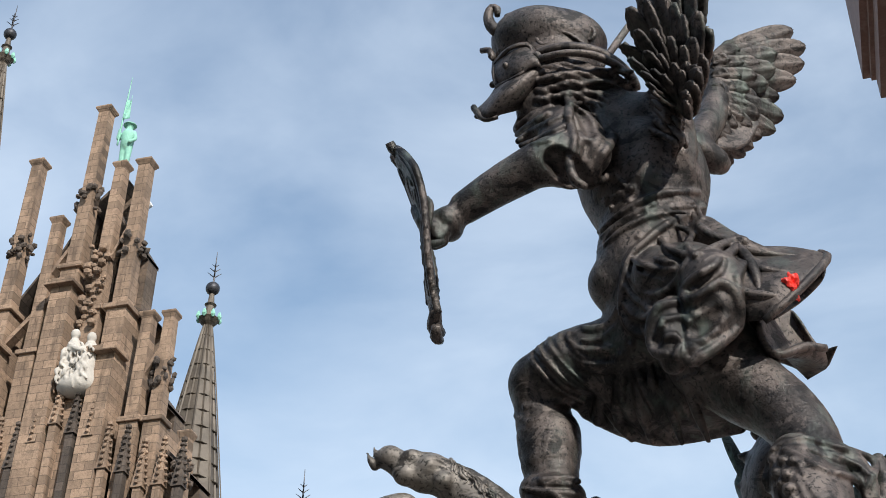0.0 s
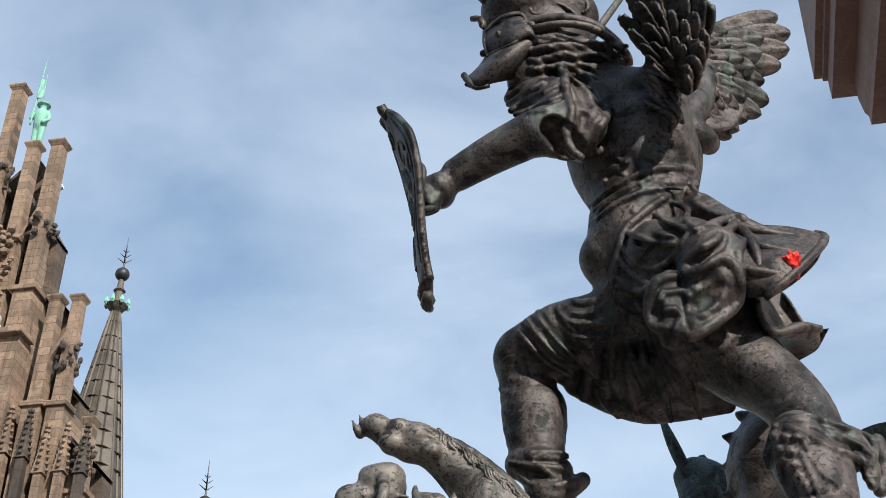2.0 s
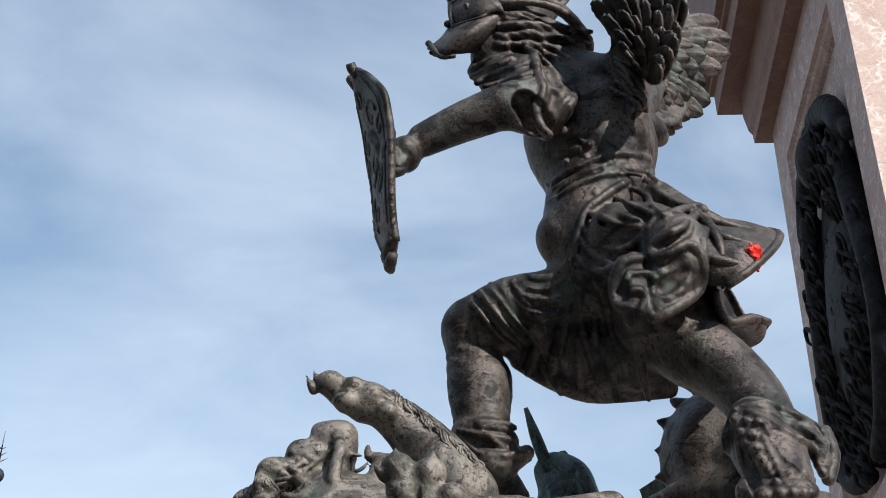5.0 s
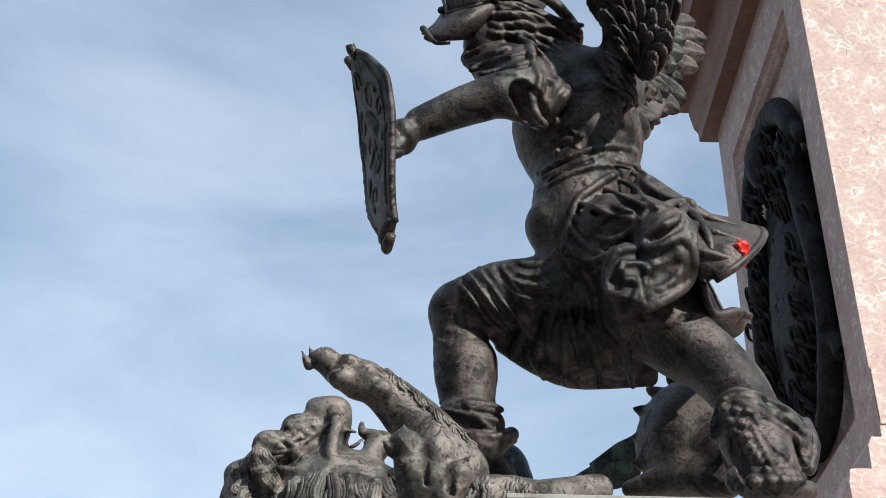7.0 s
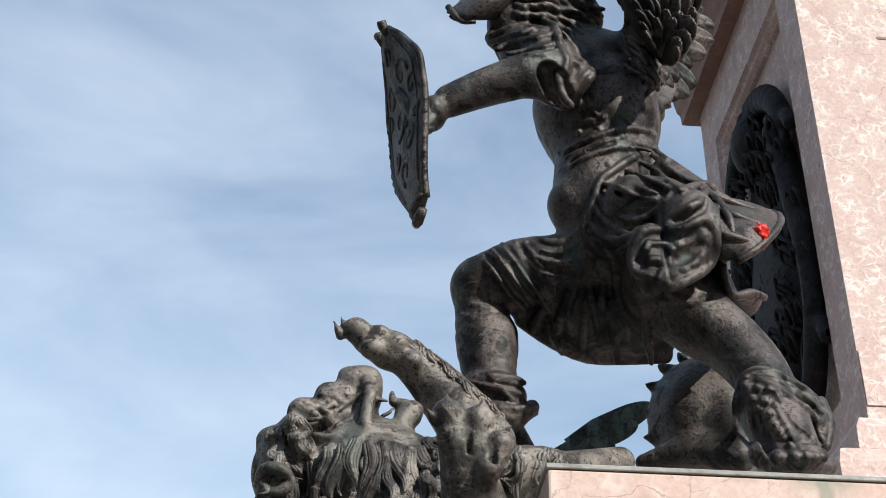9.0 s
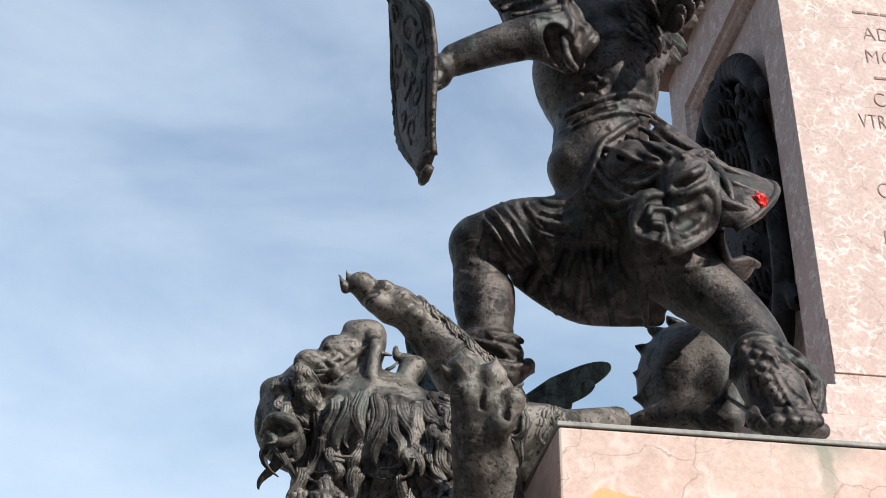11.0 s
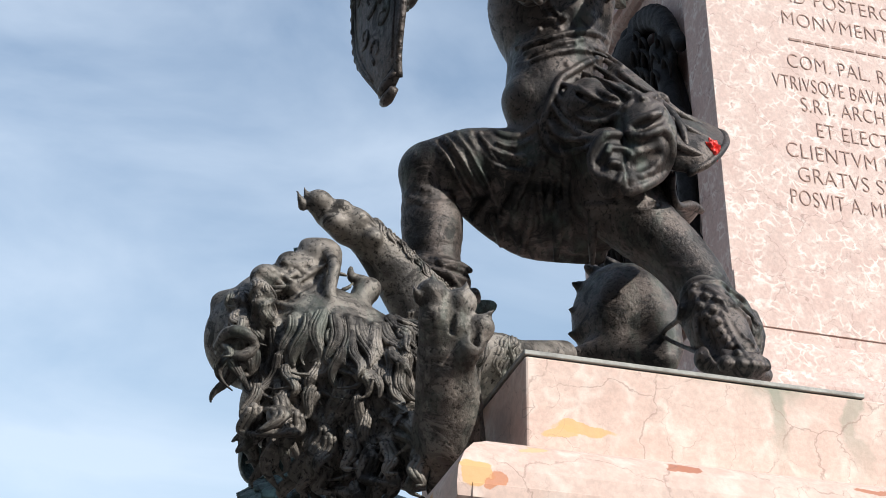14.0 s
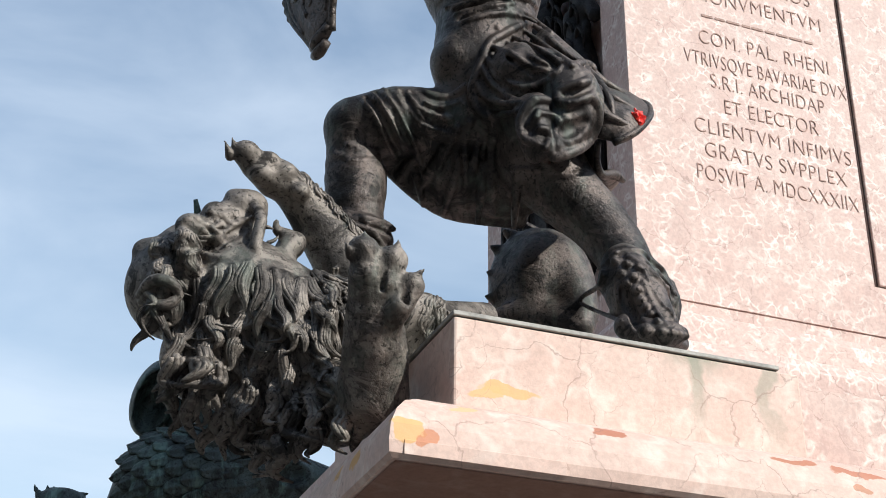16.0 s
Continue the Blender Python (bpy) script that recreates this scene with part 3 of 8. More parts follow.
def relief():
    """Dark bronze cartouche on the shaded side: an oval shield in scrollwork under a crown of foliage."""
    c = Clay((-0.14, 0.22, 4.55), (0.08, 1.34, 6.68), 0.011)
    c.ball((0.055, 0.77, 5.45), (0.06, 0.44, 0.78), k=0.02)
    c.ball((0.02, 0.77, 5.36), (0.075, 0.29, 0.50), k=0.02)
    for s in (-1, 1):
        for z0, r in ((4.86, 0.15), (5.95, 0.12), (5.42, 0.10)):
            pts = [(0.0, 0.77 + s * (0.40 - r * 0.2 + r * math.cos(a) * (1 - a / 9)), z0 + r * math.sin(a) * (1 - a / 9), 0.034 - a * 0.002) for a in [i * 0.6 for i in range(13)]]
            c.tube(pts, 0.01)
        c.tube([(0.0, 0.77 + s * 0.10, 4.66, 0.04), (-0.01, 0.77 + s * 0.34, 4.76, 0.05), (-0.01, 0.77 + s * 0.47, 5.15, 0.045), (-0.01, 0.77 + s * 0.38, 5.75, 0.05), (-0.01, 0.77 + s * 0.30, 6.05, 0.05)], 0.02)
        for i in range(9):
            a = 0.25 + i * 0.15
            c.ball((0.0, 0.77 + s * 0.42 * math.cos(a), 5.95 + 0.42 * math.sin(a)), (0.05, 0.05, 0.08), (0, 0, 0), 0.02)
    c.ball((-0.02, 0.77, 6.20), (0.085, 0.13, 0.15), k=0.03)
    for i in range(60):
        a, r = i * 2.4, 0.03 * math.sqrt(i)
        y, z = 0.77 + 0.9 * r * math.cos(a), 5.36 + 1.6 * r * math.sin(a)
        c.rope([(-0.048 + r * 0.12, y, z, 0.010), (-0.055 + r * 0.12, y + 0.03 * math.cos(a * 3), z + 0.04, 0.008), (-0.048 + r * 0.12, y + 0.05 * math.sin(a), z + 0.06, 0.004)], 5)
    rnd = random.Random(4)
    for i in range(150):
        a, q = rnd.uniform(0, 6.28), math.sqrt(rnd.uniform(0.25, 1.0))
        y, z = 0.77 + 0.46 * q * math.cos(a), 5.45 + 0.86 * q * math.sin(a)
        x = -0.03 - 0.05 * (1 - q) + rnd.uniform(-0.02, 0.02)
        s = rnd.choice((-1, 1))
        c.rope([(x + 0.03, y, z, 0.008), (x, y + s * 0.03, z + 0.05, 0.012), (x - 0.01, y + s * 0.07, z + 0.08, 0.011), (x, y + s * 0.095, z + 0.03, 0.009), (x + 0.02, y + s * 0.06, z - 0.02, 0.004)], 8, 0.9, 0.012)
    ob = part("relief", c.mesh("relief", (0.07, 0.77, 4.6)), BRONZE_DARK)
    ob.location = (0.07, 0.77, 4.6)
    tagged(ob, "near-black bronze cartouche relief with scrolls and a shield", "relief")


def inscription(ped):
    """Lettering cut into the sunny face: words that can be read, plain bars for the rest."""
    lines = [
        (None, 0.34, 1.0, 6.195),
        ('AD POSTEROS', 0.37, 0.98, 6.075),
        ('MONVMENTVM', 0.366, 1.022, 5.945),
        (None, 0.385, 1.01, 5.83),
        ('COM. PAL. RHENI', 0.365, 1.035, 5.71),
        ('VTRIVSQVE BAVARIAE DVX', 0.281, 1.113, 5.59),
        ('S.R.I. ARCHIDAP', 0.403, 0.985, 5.485),
        ('ET ELECTOR', 0.463, 0.936, 5.362),
        ('CLIENTVM INFIMVS', 0.307, 1.089, 5.24),
        ('GRATVS SVPPLEX', 0.348, 1.051, 5.125),
        ('POSVIT A. MDCXXXIIX', 0.3, 1.095, 5.008),
    ]
    for words, x0, x1, z in lines:
        if words is None:
            b = bmesh.new()
            x = x0
            for w in BAR_WIDTHS:
                if x + w > x1:
                    break
                box(x, -0.003, z + 0.028, x + w * 0.82, -0.0008, z + 0.040, bm=b)
                x += w
            part("inscription_line", b, INK, ped, "worn line of cut lettering")
            continue
        cu = bpy.data.curves.new("inscription", "FONT")
        cu.body = words
        cu.size = 0.108
        cu.offset = -0.0022
        cu.extrude = 0.0008
        cu.space_character = 1.06
        tmp = bpy.data.objects.new("tmp", cu)
        scene.collection.objects.link(tmp)
        dg = bpy.context.evaluated_depsgraph_get()
        me = bpy.data.meshes.new_from_object(tmp.evaluated_get(dg))
        bpy.data.objects.remove(tmp)
        bpy.data.curves.remove(cu)
        xs = [v.co.x for v in me.vertices]
        k = (x1 - x0) / (max(xs) - min(xs))
        me.transform(Matrix.Translation((x0 - min(xs) * k, -0.002, z)) @ Matrix.Rotation(math.pi / 2, 4, "X") @ Matrix.Diagonal((k, 1, 1, 1)))
        me.materials.clear()
        part("inscription_line", me, INK, ped, "line of Roman capitals cut in stone")


BAR_WIDTHS = [0.07, 0.06, 0.08, 0.05, 0.07, 0.06, 0.07, 0.08, 0.05, 0.07, 0.06, 0.08, 0.07]
def unseen_walls():
    """Plain house rows that close the square behind and beside the viewer; unseen, added to block sky light."""
    # out of view: tall and dark to cut sky light and bounce
    for name, q in (("unseen_wall_west", (-62, -60, 0.4, -44, 22, 32)), ("unseen_wall_south", (-44, -58, 0.4, 74, -40, 25)), ("unseen_wall_east", (60, -40, 0.4, 78, 60, 25))):
        tagged(part(name, box(*q), UNSEEN_WALL), "unseen plain house row round the square, added to block sky light", "wall", kind="structure")


ground_sheet()
unseen_walls()
monument_base()
PED = pedestal()
inscription(PED)
relief()


# ---- the cast figures ----

def shield(c):
    """The oval shield on the outstretched arm: dished plate, rolled rim, scrolls and scalloped lower edge."""
    profile = ((0, 0.16), (0.1, 0.5), (0.27, 0.95), (0.45, 1.0), (0.6, 0.95), (0.75, 0.76), (0.9, 0.46), (1, 0.3))
    us, ws = zip(*profile)

    def at(u, v, proud=0.0):
        half = 0.152 * np.interp(u, us, ws)
        y = np.interp(u, (0, 0.2, 0.4, 0.6, 1), (-1.60, -1.565, -1.525, -1.515, -1.535)) + half * v
        x = -1.808 + 0.086 * u - 0.028 * (1 - u) ** 3 + 0.012 * math.sin(math.pi * u * 1.8) - 0.011 * (1 - v * v) - 0.031 * v * np.interp(u, us, ws)
        return (x - proud, y, 4.632 - 0.512 * u)

    vs = (-1, -0.6, 0, 0.6, 1)
    c.sheet([[at(u, v) for v in vs] for u in np.linspace(0, 1, 9)], 0.014)
    for v in (-1, 1):
        c.rope([(*at(u, v), 0.0105) for u in np.linspace(0, 1, 12)], 8, 1)
        c.rope([(*at(u, v * 0.8, 0.006), 0.005) for u in np.linspace(0.08, 0.9, 10)], 6, 1)
    for k in range(7):
        u = 0.52 + 0.065 * k
        c.ball(at(u, -1.0), (0.009, 0.012, 0.018), (0, 0, 0), 0.01)
        c.ball(at(u - 0.2, 1.02), (0.012, 0.014, 0.014), (0, 0, 0), 0.006)
    rnd = random.Random(11)
    for u0, v0, size in ((0.25, -0.3, 0.5), (0.25, 0.4, 0.45), (0.45, 0.05, 0.6), (0.62, -0.35, 0.45), (0.62, 0.4, 0.42), (0.78, 0.0, 0.5), (0.36, -0.62, 0.3), (0.36, 0.66, 0.3), (0.52, -0.7, 0.25), (0.12, 0.0, 0.35)):
        turn, sense = rnd.random() * 6.28, rnd.choice((-1, 1))
        pts = []
        for i in range(9):
            a, r = turn + sense * i * 0.75, size * (1 - i / 10.5)
            pts.append((*at(u0 + 0.16 * r * math.sin(a), v0 + 0.62 * r * math.cos(a), 0.004), 0.0085 - 0.0004 * i))
        c.rope(pts, 6, 1)
    for dv in (-0.5, 0.6):
        c.rope([(*at(0.03, dv, 0.0), 0.009), (*at(-0.02, dv * 1.6, 0.006), 0.014), (*at(-0.045, dv * 2.4, 0.016), 0.012)], 8, 1)
    c.rope([(*at(0.97, -0.9), 0.014), (*at(1.02, 0, 0.004), 0.020), (*at(1.0, 1.0), 0.014)], 8, 1)
    c.rope([(*at(1.05, -0.7, 0.006), 0.012), (*at(1.075, 0, 0.008), 0.016), (*at(1.05, 0.9, 0.006), 0.011)], 8, 1)
    c.rope([(-1.752, -1.60, 4.47, 0.008), (-1.735, -1.615, 4.43, 0.009), (-1.745, -1.60, 4.37, 0.008)], 7, 0.6)
    c.rope([(-1.765, -1.58, 4.325, 0.010), (-1.735, -1.60, 4.318, 0.012), (-1.705, -1.59, 4.33, 0.008)], 7, 0.8)


def winged_statue():
    """dark bronze winged helmeted cherub statue lunging with shield."""
    c = Clay((-1.85, -1.85, 3.28), (-0.55, -0.8, 5.45), 0.0046)
    c.tube([(-1.184, -1.330, 4.204, 0.1469), (-1.237, -1.340, 4.305, 0.1213), (-1.204, -1.320, 4.492, 0.1412), (-1.238, -1.320, 4.651, 0.1623), (-1.225, -1.360, 4.753, 0.1297)], 0.02)
    c.ball((-1.308, -1.360, 4.279), (0.069, 0.078, 0.072), (0, 0, 0), 0.02)
    c.ball((-1.141, -1.400, 4.660), (0.0699, 0.0699, 0.089), (0, 0, 0), 0.025)
    c.tube([(-1.234, -1.360, 4.774, 0.0976), (-1.314, -1.380, 4.860, 0.0787)], 0.02)
    c.tube([(-1.330, -1.530, 4.587, 0.0609), (-1.424, -1.570, 4.557, 0.0614), (-1.506, -1.565, 4.529, 0.0566), (-1.587, -1.555, 4.497, 0.0505), (-1.660, -1.545, 4.463, 0.0443)], 0.015)
    c.ball((-1.707, -1.545, 4.416), (0.041, 0.0528, 0.0454), (0, 0, 0), 0.02)
    c.tube([(-1.733, -1.570, 4.428, 0.0146), (-1.739, -1.580, 4.383, 0.0159), (-1.724, -1.580, 4.352, 0.0144)], 0.01)
    c.tube([(-1.716, -1.560, 4.353, 0.0145), (-1.738, -1.560, 4.344, 0.0130), (-1.747, -1.560, 4.356, 0.0101)], 0.01)
    c.tube([(-1.780, -1.555, 4.444, 0.0179), (-1.754, -1.570, 4.387, 0.0191), (-1.712, -1.570, 4.372, 0.0176)], 0.01)
    c.tube([(-1.791, -1.555, 4.470, 0.0180), (-1.767, -1.580, 4.415, 0.0177), (-1.734, -1.585, 4.384, 0.0161)], 0.01)
    c.tube([(-1.766, -1.560, 4.365, 0.0132), (-1.738, -1.560, 4.348, 0.0117), (-1.720, -1.560, 4.352, 0.0088)], 0.008)
    c.ball((-1.399, -1.510, 4.637), (0.0762, 0.0792, 0.0853), (0, 0, 0), 0.015)
    c.tube([(-1.427, -1.560, 4.531, 0.0415), (-1.376, -1.550, 4.529, 0.0534), (-1.352, -1.520, 4.538, 0.0418)], 0.02)
    c.ball((-1.434, -1.380, 5.030), (0.1301, 0.1301, 0.1201), (0, 0, 0), 0.03)
    c.ball((-1.476, -1.430, 4.851), (0.068, 0.0712, 0.0744), (0, 0, 0), 0.02)
    c.ball((-1.463, -1.460, 4.781), (0.0413, 0.0382, 0.0413), (0, 0, 0), 0.02)
    c.tube([(-1.522, -1.440, 4.827, 0.0129), (-1.535, -1.445, 4.784, 0.0175), (-1.522, -1.440, 4.763, 0.0143)], 0.012)
    c.ball((-1.502, -1.430, 4.748), (0.0191, 0.0143, 0.0143), (0, 0, 0), 0.01)
    c.ball((-1.477, -1.420, 4.729), (0.0318, 0.0254, 0.0286), (0, 0, 0), 0.02)
    c.ball((-1.461, -1.400, 5.121), (0.1654, 0.135, 0.1046), (0, 18, 0), 0.015)
    c.ball((-1.371, -1.380, 5.140), (0.0932, 0.1017, 0.0576), (0, 18, 0), 0.03)
    c.sheet([[(-1.606, -1.460, 5.035), (-1.549, -1.500, 5.045), (-1.493, -1.510, 5.042), (-1.465, -1.510, 4.992)], [(-1.604, -1.470, 4.975), (-1.534, -1.530, 4.960), (-1.478, -1.540, 4.960), (-1.454, -1.530, 4.937)], [(-1.593, -1.460, 4.932), (-1.524, -1.530, 4.898), (-1.468, -1.540, 4.919), (-1.449, -1.530, 4.915)]], 0.018)
    c.rope([(-1.594, -1.480, 5.010, 0.0057), (-1.541, -1.535, 5.005, 0.0057), (-1.488, -1.535, 5.010, 0.0057), (-1.468, -1.535, 4.966, 0.0056)], 6, 1)
    c.rope([(-1.591, -1.480, 4.923, 0.0057), (-1.526, -1.535, 4.894, 0.0056), (-1.470, -1.535, 4.928, 0.0056)], 6, 1)
    c.rope([(-1.594, -1.480, 5.010, 0.0057), (-1.598, -1.480, 4.965, 0.0057), (-1.588, -1.480, 4.918, 0.0057)], 6, 1)
    c.ball((-1.548, -1.520, 4.955), (0.0097, 0.0097, 0.0097), (0, 0, 0), 0.004)
    c.ball((-1.460, -1.535, 4.960), (0.0144, 0.0144, 0.0144), (0, 0, 0), 0.004)
    c.sheet([[(-1.606, -1.420, 4.975), (-1.537, -1.520, 4.906), (-1.465, -1.530, 4.919), (-1.415, -1.480, 4.945)], [(-1.628, -1.440, 4.914), (-1.560, -1.530, 4.850), (-1.506, -1.520, 4.857), (-1.470, -1.460, 4.900)], [(-1.663, -1.460, 4.858), (-1.613, -1.500, 4.798), (-1.546, -1.490, 4.812), (-1.524, -1.440, 4.861)]], 0.014)
    c.rope([(-1.660, -1.470, 4.870, 0.0097), (-1.646, -1.480, 4.838, 0.0096), (-1.622, -1.490, 4.800, 0.0079), (-1.584, -1.500, 4.792, 0.0063)], 7, 1.0)
    c.rope([(-1.588, -1.460, 5.151, 0.0202), (-1.612, -1.460, 5.187, 0.0187), (-1.619, -1.460, 5.228, 0.0154), (-1.608, -1.460, 5.256, 0.0137), (-1.591, -1.460, 5.247, 0.0120), (-1.591, -1.460, 5.221, 0.0085)], 7, 1.0)
    c.rope([(-1.572, -1.470, 5.111, 0.0134), (-1.544, -1.480, 5.118, 0.0150), (-1.568, -1.470, 5.155, 0.0135), (-1.589, -1.470, 5.149, 0.0101)], 7, 1.0)
    c.rope([(-1.640, -1.460, 5.091, 0.0084), (-1.613, -1.470, 5.076, 0.0100), (-1.603, -1.470, 5.040, 0.0116), (-1.610, -1.470, 5.064, 0.0066)], 7, 1.0)
    c.ball((-1.566, -1.420, 5.243), (0.0155, 0.0155, 0.0138), (0, 0, 0), 0.008)
    c.ball((-1.550, -1.420, 5.245), (0.0155, 0.0155, 0.0138), (0, 0, 0), 0.008)
    c.ball((-1.534, -1.420, 5.246), (0.0155, 0.0155, 0.0138), (0, 0, 0), 0.008)
    c.ball((-1.518, -1.420, 5.247), (0.0155, 0.0155, 0.0138), (0, 0, 0), 0.008)
    c.ball((-1.502, -1.420, 5.246), (0.0155, 0.0155, 0.0138), (0, 0, 0), 0.008)
    c.ball((-1.486, -1.420, 5.244), (0.0155, 0.0155, 0.0137), (0, 0, 0), 0.008)
    c.ball((-1.470, -1.420, 5.241), (0.0154, 0.0154, 0.0137), (0, 0, 0), 0.008)
    c.ball((-1.454, -1.420, 5.235), (0.0154, 0.0154, 0.0137), (0, 0, 0), 0.008)
    c.ball((-1.438, -1.420, 5.228), (0.0154, 0.0154, 0.0137), (0, 0, 0), 0.008)
    c.ball((-1.423, -1.420, 5.220), (0.0154, 0.0154, 0.0137), (0, 0, 0), 0.008)
    c.ball((-1.407, -1.420, 5.210), (0.0153, 0.0153, 0.0136), (0, 0, 0), 0.008)
    c.ball((-1.392, -1.420, 5.199), (0.0153, 0.0153, 0.0136), (0, 0, 0), 0.008)
    c.ball((-1.377, -1.420, 5.187), (0.0153, 0.0153, 0.0136), (0, 0, 0), 0.008)
    c.ball((-1.362, -1.420, 5.174), (0.0152, 0.0152, 0.0135), (0, 0, 0), 0.008)
    c.rope([(-1.549, -1.460, 5.160, 0.0067), (-1.503, -1.470, 5.171, 0.0067), (-1.428, -1.470, 5.148, 0.0067)], 7, 1.0)
    c.rope([(-1.418, -1.505, 5.051, 0.0074), (-1.427, -1.505, 5.031, 0.0070), (-1.444, -1.505, 5.027, 0.0067), (-1.458, -1.505, 5.039, 0.0064), (-1.463, -1.505, 5.058, 0.0060), (-1.457, -1.505, 5.073, 0.0057), (-1.447, -1.505, 5.076, 0.0054), (-1.438, -1.505, 5.069, 0.0050), (-1.435, -1.505, 5.059, 0.0047), (-1.438, -1.505, 5.051, 0.0044), (-1.443, -1.505, 5.049, 0.0040)], 6, 1)
    c.rope([(-1.418, -1.505, 5.068, 0.0066), (-1.375, -1.500, 5.058, 0.0065), (-1.331, -1.480, 5.022, 0.0065)], 7, 1.0)
    c.rope([(-1.342, -1.455, 5.043, 0.0099), (-1.357, -1.455, 5.073, 0.0095), (-1.353, -1.455, 5.104, 0.0091), (-1.336, -1.455, 5.119, 0.0086), (-1.317, -1.455, 5.114, 0.0082), (-1.306, -1.455, 5.094, 0.0077), (-1.307, -1.455, 5.073, 0.0072), (-1.317, -1.455, 5.063, 0.0067), (-1.328, -1.455, 5.065, 0.0063), (-1.334, -1.455, 5.076, 0.0059), (-1.333, -1.455, 5.086, 0.0054)], 6, 1)
    c.rope([(-1.320, -1.280, 5.114, 0.0120), (-1.269, -1.240, 5.237, 0.0123), (-1.201, -1.180, 5.408, 0.0109), (-1.105, -1.100, 5.665, 0.0096)], 7, 0.5)
    c.tube([(-1.146, -1.430, 4.792, 0.0410), (-1.101, -1.420, 4.700, 0.0404), (-1.084, -1.400, 4.653, 0.0279)], 0.03)
    c.tube([(-1.108, -1.420, 4.701, 0.0373), (-1.101, -1.480, 4.780, 0.0530), (-1.099, -1.540, 4.891, 0.0628), (-1.084, -1.600, 4.979, 0.0630), (-1.071, -1.650, 5.056, 0.0412)], 0.04)
    c.rope([(-1.147, -1.470, 4.743, 0.0093), (-1.163, -1.470, 4.745, 0.0089), (-1.173, -1.470, 4.759, 0.0084), (-1.174, -1.470, 4.777, 0.0080), (-1.166, -1.470, 4.788, 0.0075), (-1.155, -1.470, 4.788, 0.0070), (-1.148, -1.470, 4.779, 0.0066), (-1.148, -1.470, 4.769, 0.0061), (-1.152, -1.470, 4.763, 0.0056), (-1.157, -1.470, 4.764, 0.0051)], 6, 1)
    c.feather((-1.112, -1.500, 4.806), (-1.199, -1.650, 4.856), 0.087, (-0.75, -0.5, -0.3), 0.02)
    c.feather((-1.107, -1.500, 4.797), (-1.171, -1.657, 4.967), 0.087, (-0.71875, -0.5, -0.3), 0.02)
    c.feather((-1.102, -1.500, 4.789), (-1.136, -1.665, 5.090), 0.087, (-0.6875, -0.5, -0.3), 0.02)
    c.feather((-1.097, -1.500, 4.780), (-1.089, -1.673, 5.192), 0.087, (-0.65625, -0.5, -0.3), 0.02)
    c.feather((-1.092, -1.500, 4.771), (-1.031, -1.680, 5.213), 0.087, (-0.625, -0.5, -0.3), 0.02)
    c.feather((-1.087, -1.500, 4.763), (-0.988, -1.672, 5.131), 0.087, (-0.59375, -0.5, -0.3), 0.02)
    c.feather((-1.082, -1.500, 4.754), (-0.971, -1.665, 4.993), 0.086, (-0.5625, -0.5, -0.3), 0.02)
    c.feather((-1.077, -1.500, 4.746), (-0.966, -1.657, 4.834), 0.086, (-0.53125, -0.5, -0.3), 0.02)
    c.feather((-1.072, -1.500, 4.737), (-0.985, -1.650, 4.746), 0.086, (-0.5, -0.5, -0.3), 0.02)
    c.feather((-1.103, -1.520, 4.717), (-1.176, -1.679, 4.773), 0.076, (-0.8367312324112144, -0.5, -0.3), 0.02)
    c.feather((-1.099, -1.520, 4.711), (-1.152, -1.679, 4.861), 0.076, (-0.7616811312782845, -0.5, -0.3), 0.02)
    c.feather((-1.095, -1.520, 4.704), (-1.121, -1.679, 4.957), 0.076, (-0.8660556279423417, -0.5, -0.3), 0.02)
    c.feather((-1.091, -1.520, 4.698), (-1.093, -1.679, 5.039), 0.076, (-0.5773307039424906, -0.5, -0.3), 0.02)
    c.feather((-1.087, -1.520, 4.691), (-1.046, -1.679, 5.059), 0.076, (-0.7011292831145626, -0.5, -0.3), 0.02)
    c.feather((-1.083, -1.520, 4.685), (-1.000, -1.679, 4.987), 0.076, (-0.57320666202898, -0.5, -0.3), 0.02)
    c.feather((-1.078, -1.520, 4.678), (-0.988, -1.679, 4.877), 0.076, (-0.5142368945330567, -0.5, -0.3), 0.02)
    c.feather((-1.074, -1.520, 4.672), (-1.000, -1.679, 4.678), 0.076, (-0.5548150727929427, -0.5, -0.3), 0.02)
    c.feather((-1.100, -1.532, 4.704), (-1.149, -1.663, 4.735), 0.068, (-0.7110149792855823, -0.5, -0.3), 0.02)
    c.feather((-1.096, -1.532, 4.697), (-1.134, -1.663, 4.798), 0.068, (-0.6919101574252672, -0.5, -0.3), 0.02)
    c.feather((-1.092, -1.532, 4.691), (-1.110, -1.663, 4.866), 0.068, (-0.8379334256747579, -0.5, -0.3), 0.02)
    c.feather((-1.088, -1.532, 4.684), (-1.049, -1.663, 4.938), 0.068, (-0.6226701251206046, -0.5, -0.3), 0.02)
    c.feather((-1.084, -1.532, 4.678), (-1.029, -1.663, 4.889), 0.068, (-0.7335536174162177, -0.5, -0.3), 0.02)
    c.feather((-1.080, -1.532, 4.671), (-1.009, -1.663, 4.805), 0.068, (-0.5438895591146456, -0.5, -0.3), 0.02)
    c.feather((-1.076, -1.532, 4.665), (-1.006, -1.663, 4.710), 0.068, (-0.364927588494784, -0.5, -0.3), 0.02)
    c.feather((-1.071, -1.532, 4.659), (-1.015, -1.663, 4.654), 0.068, (-0.295098971153409, -0.5, -0.3), 0.02)
    c.feather((-1.102, -1.544, 4.697), (-1.136, -1.650, 4.704), 0.057, (-0.7597273687044315, -0.5, -0.3), 0.02)
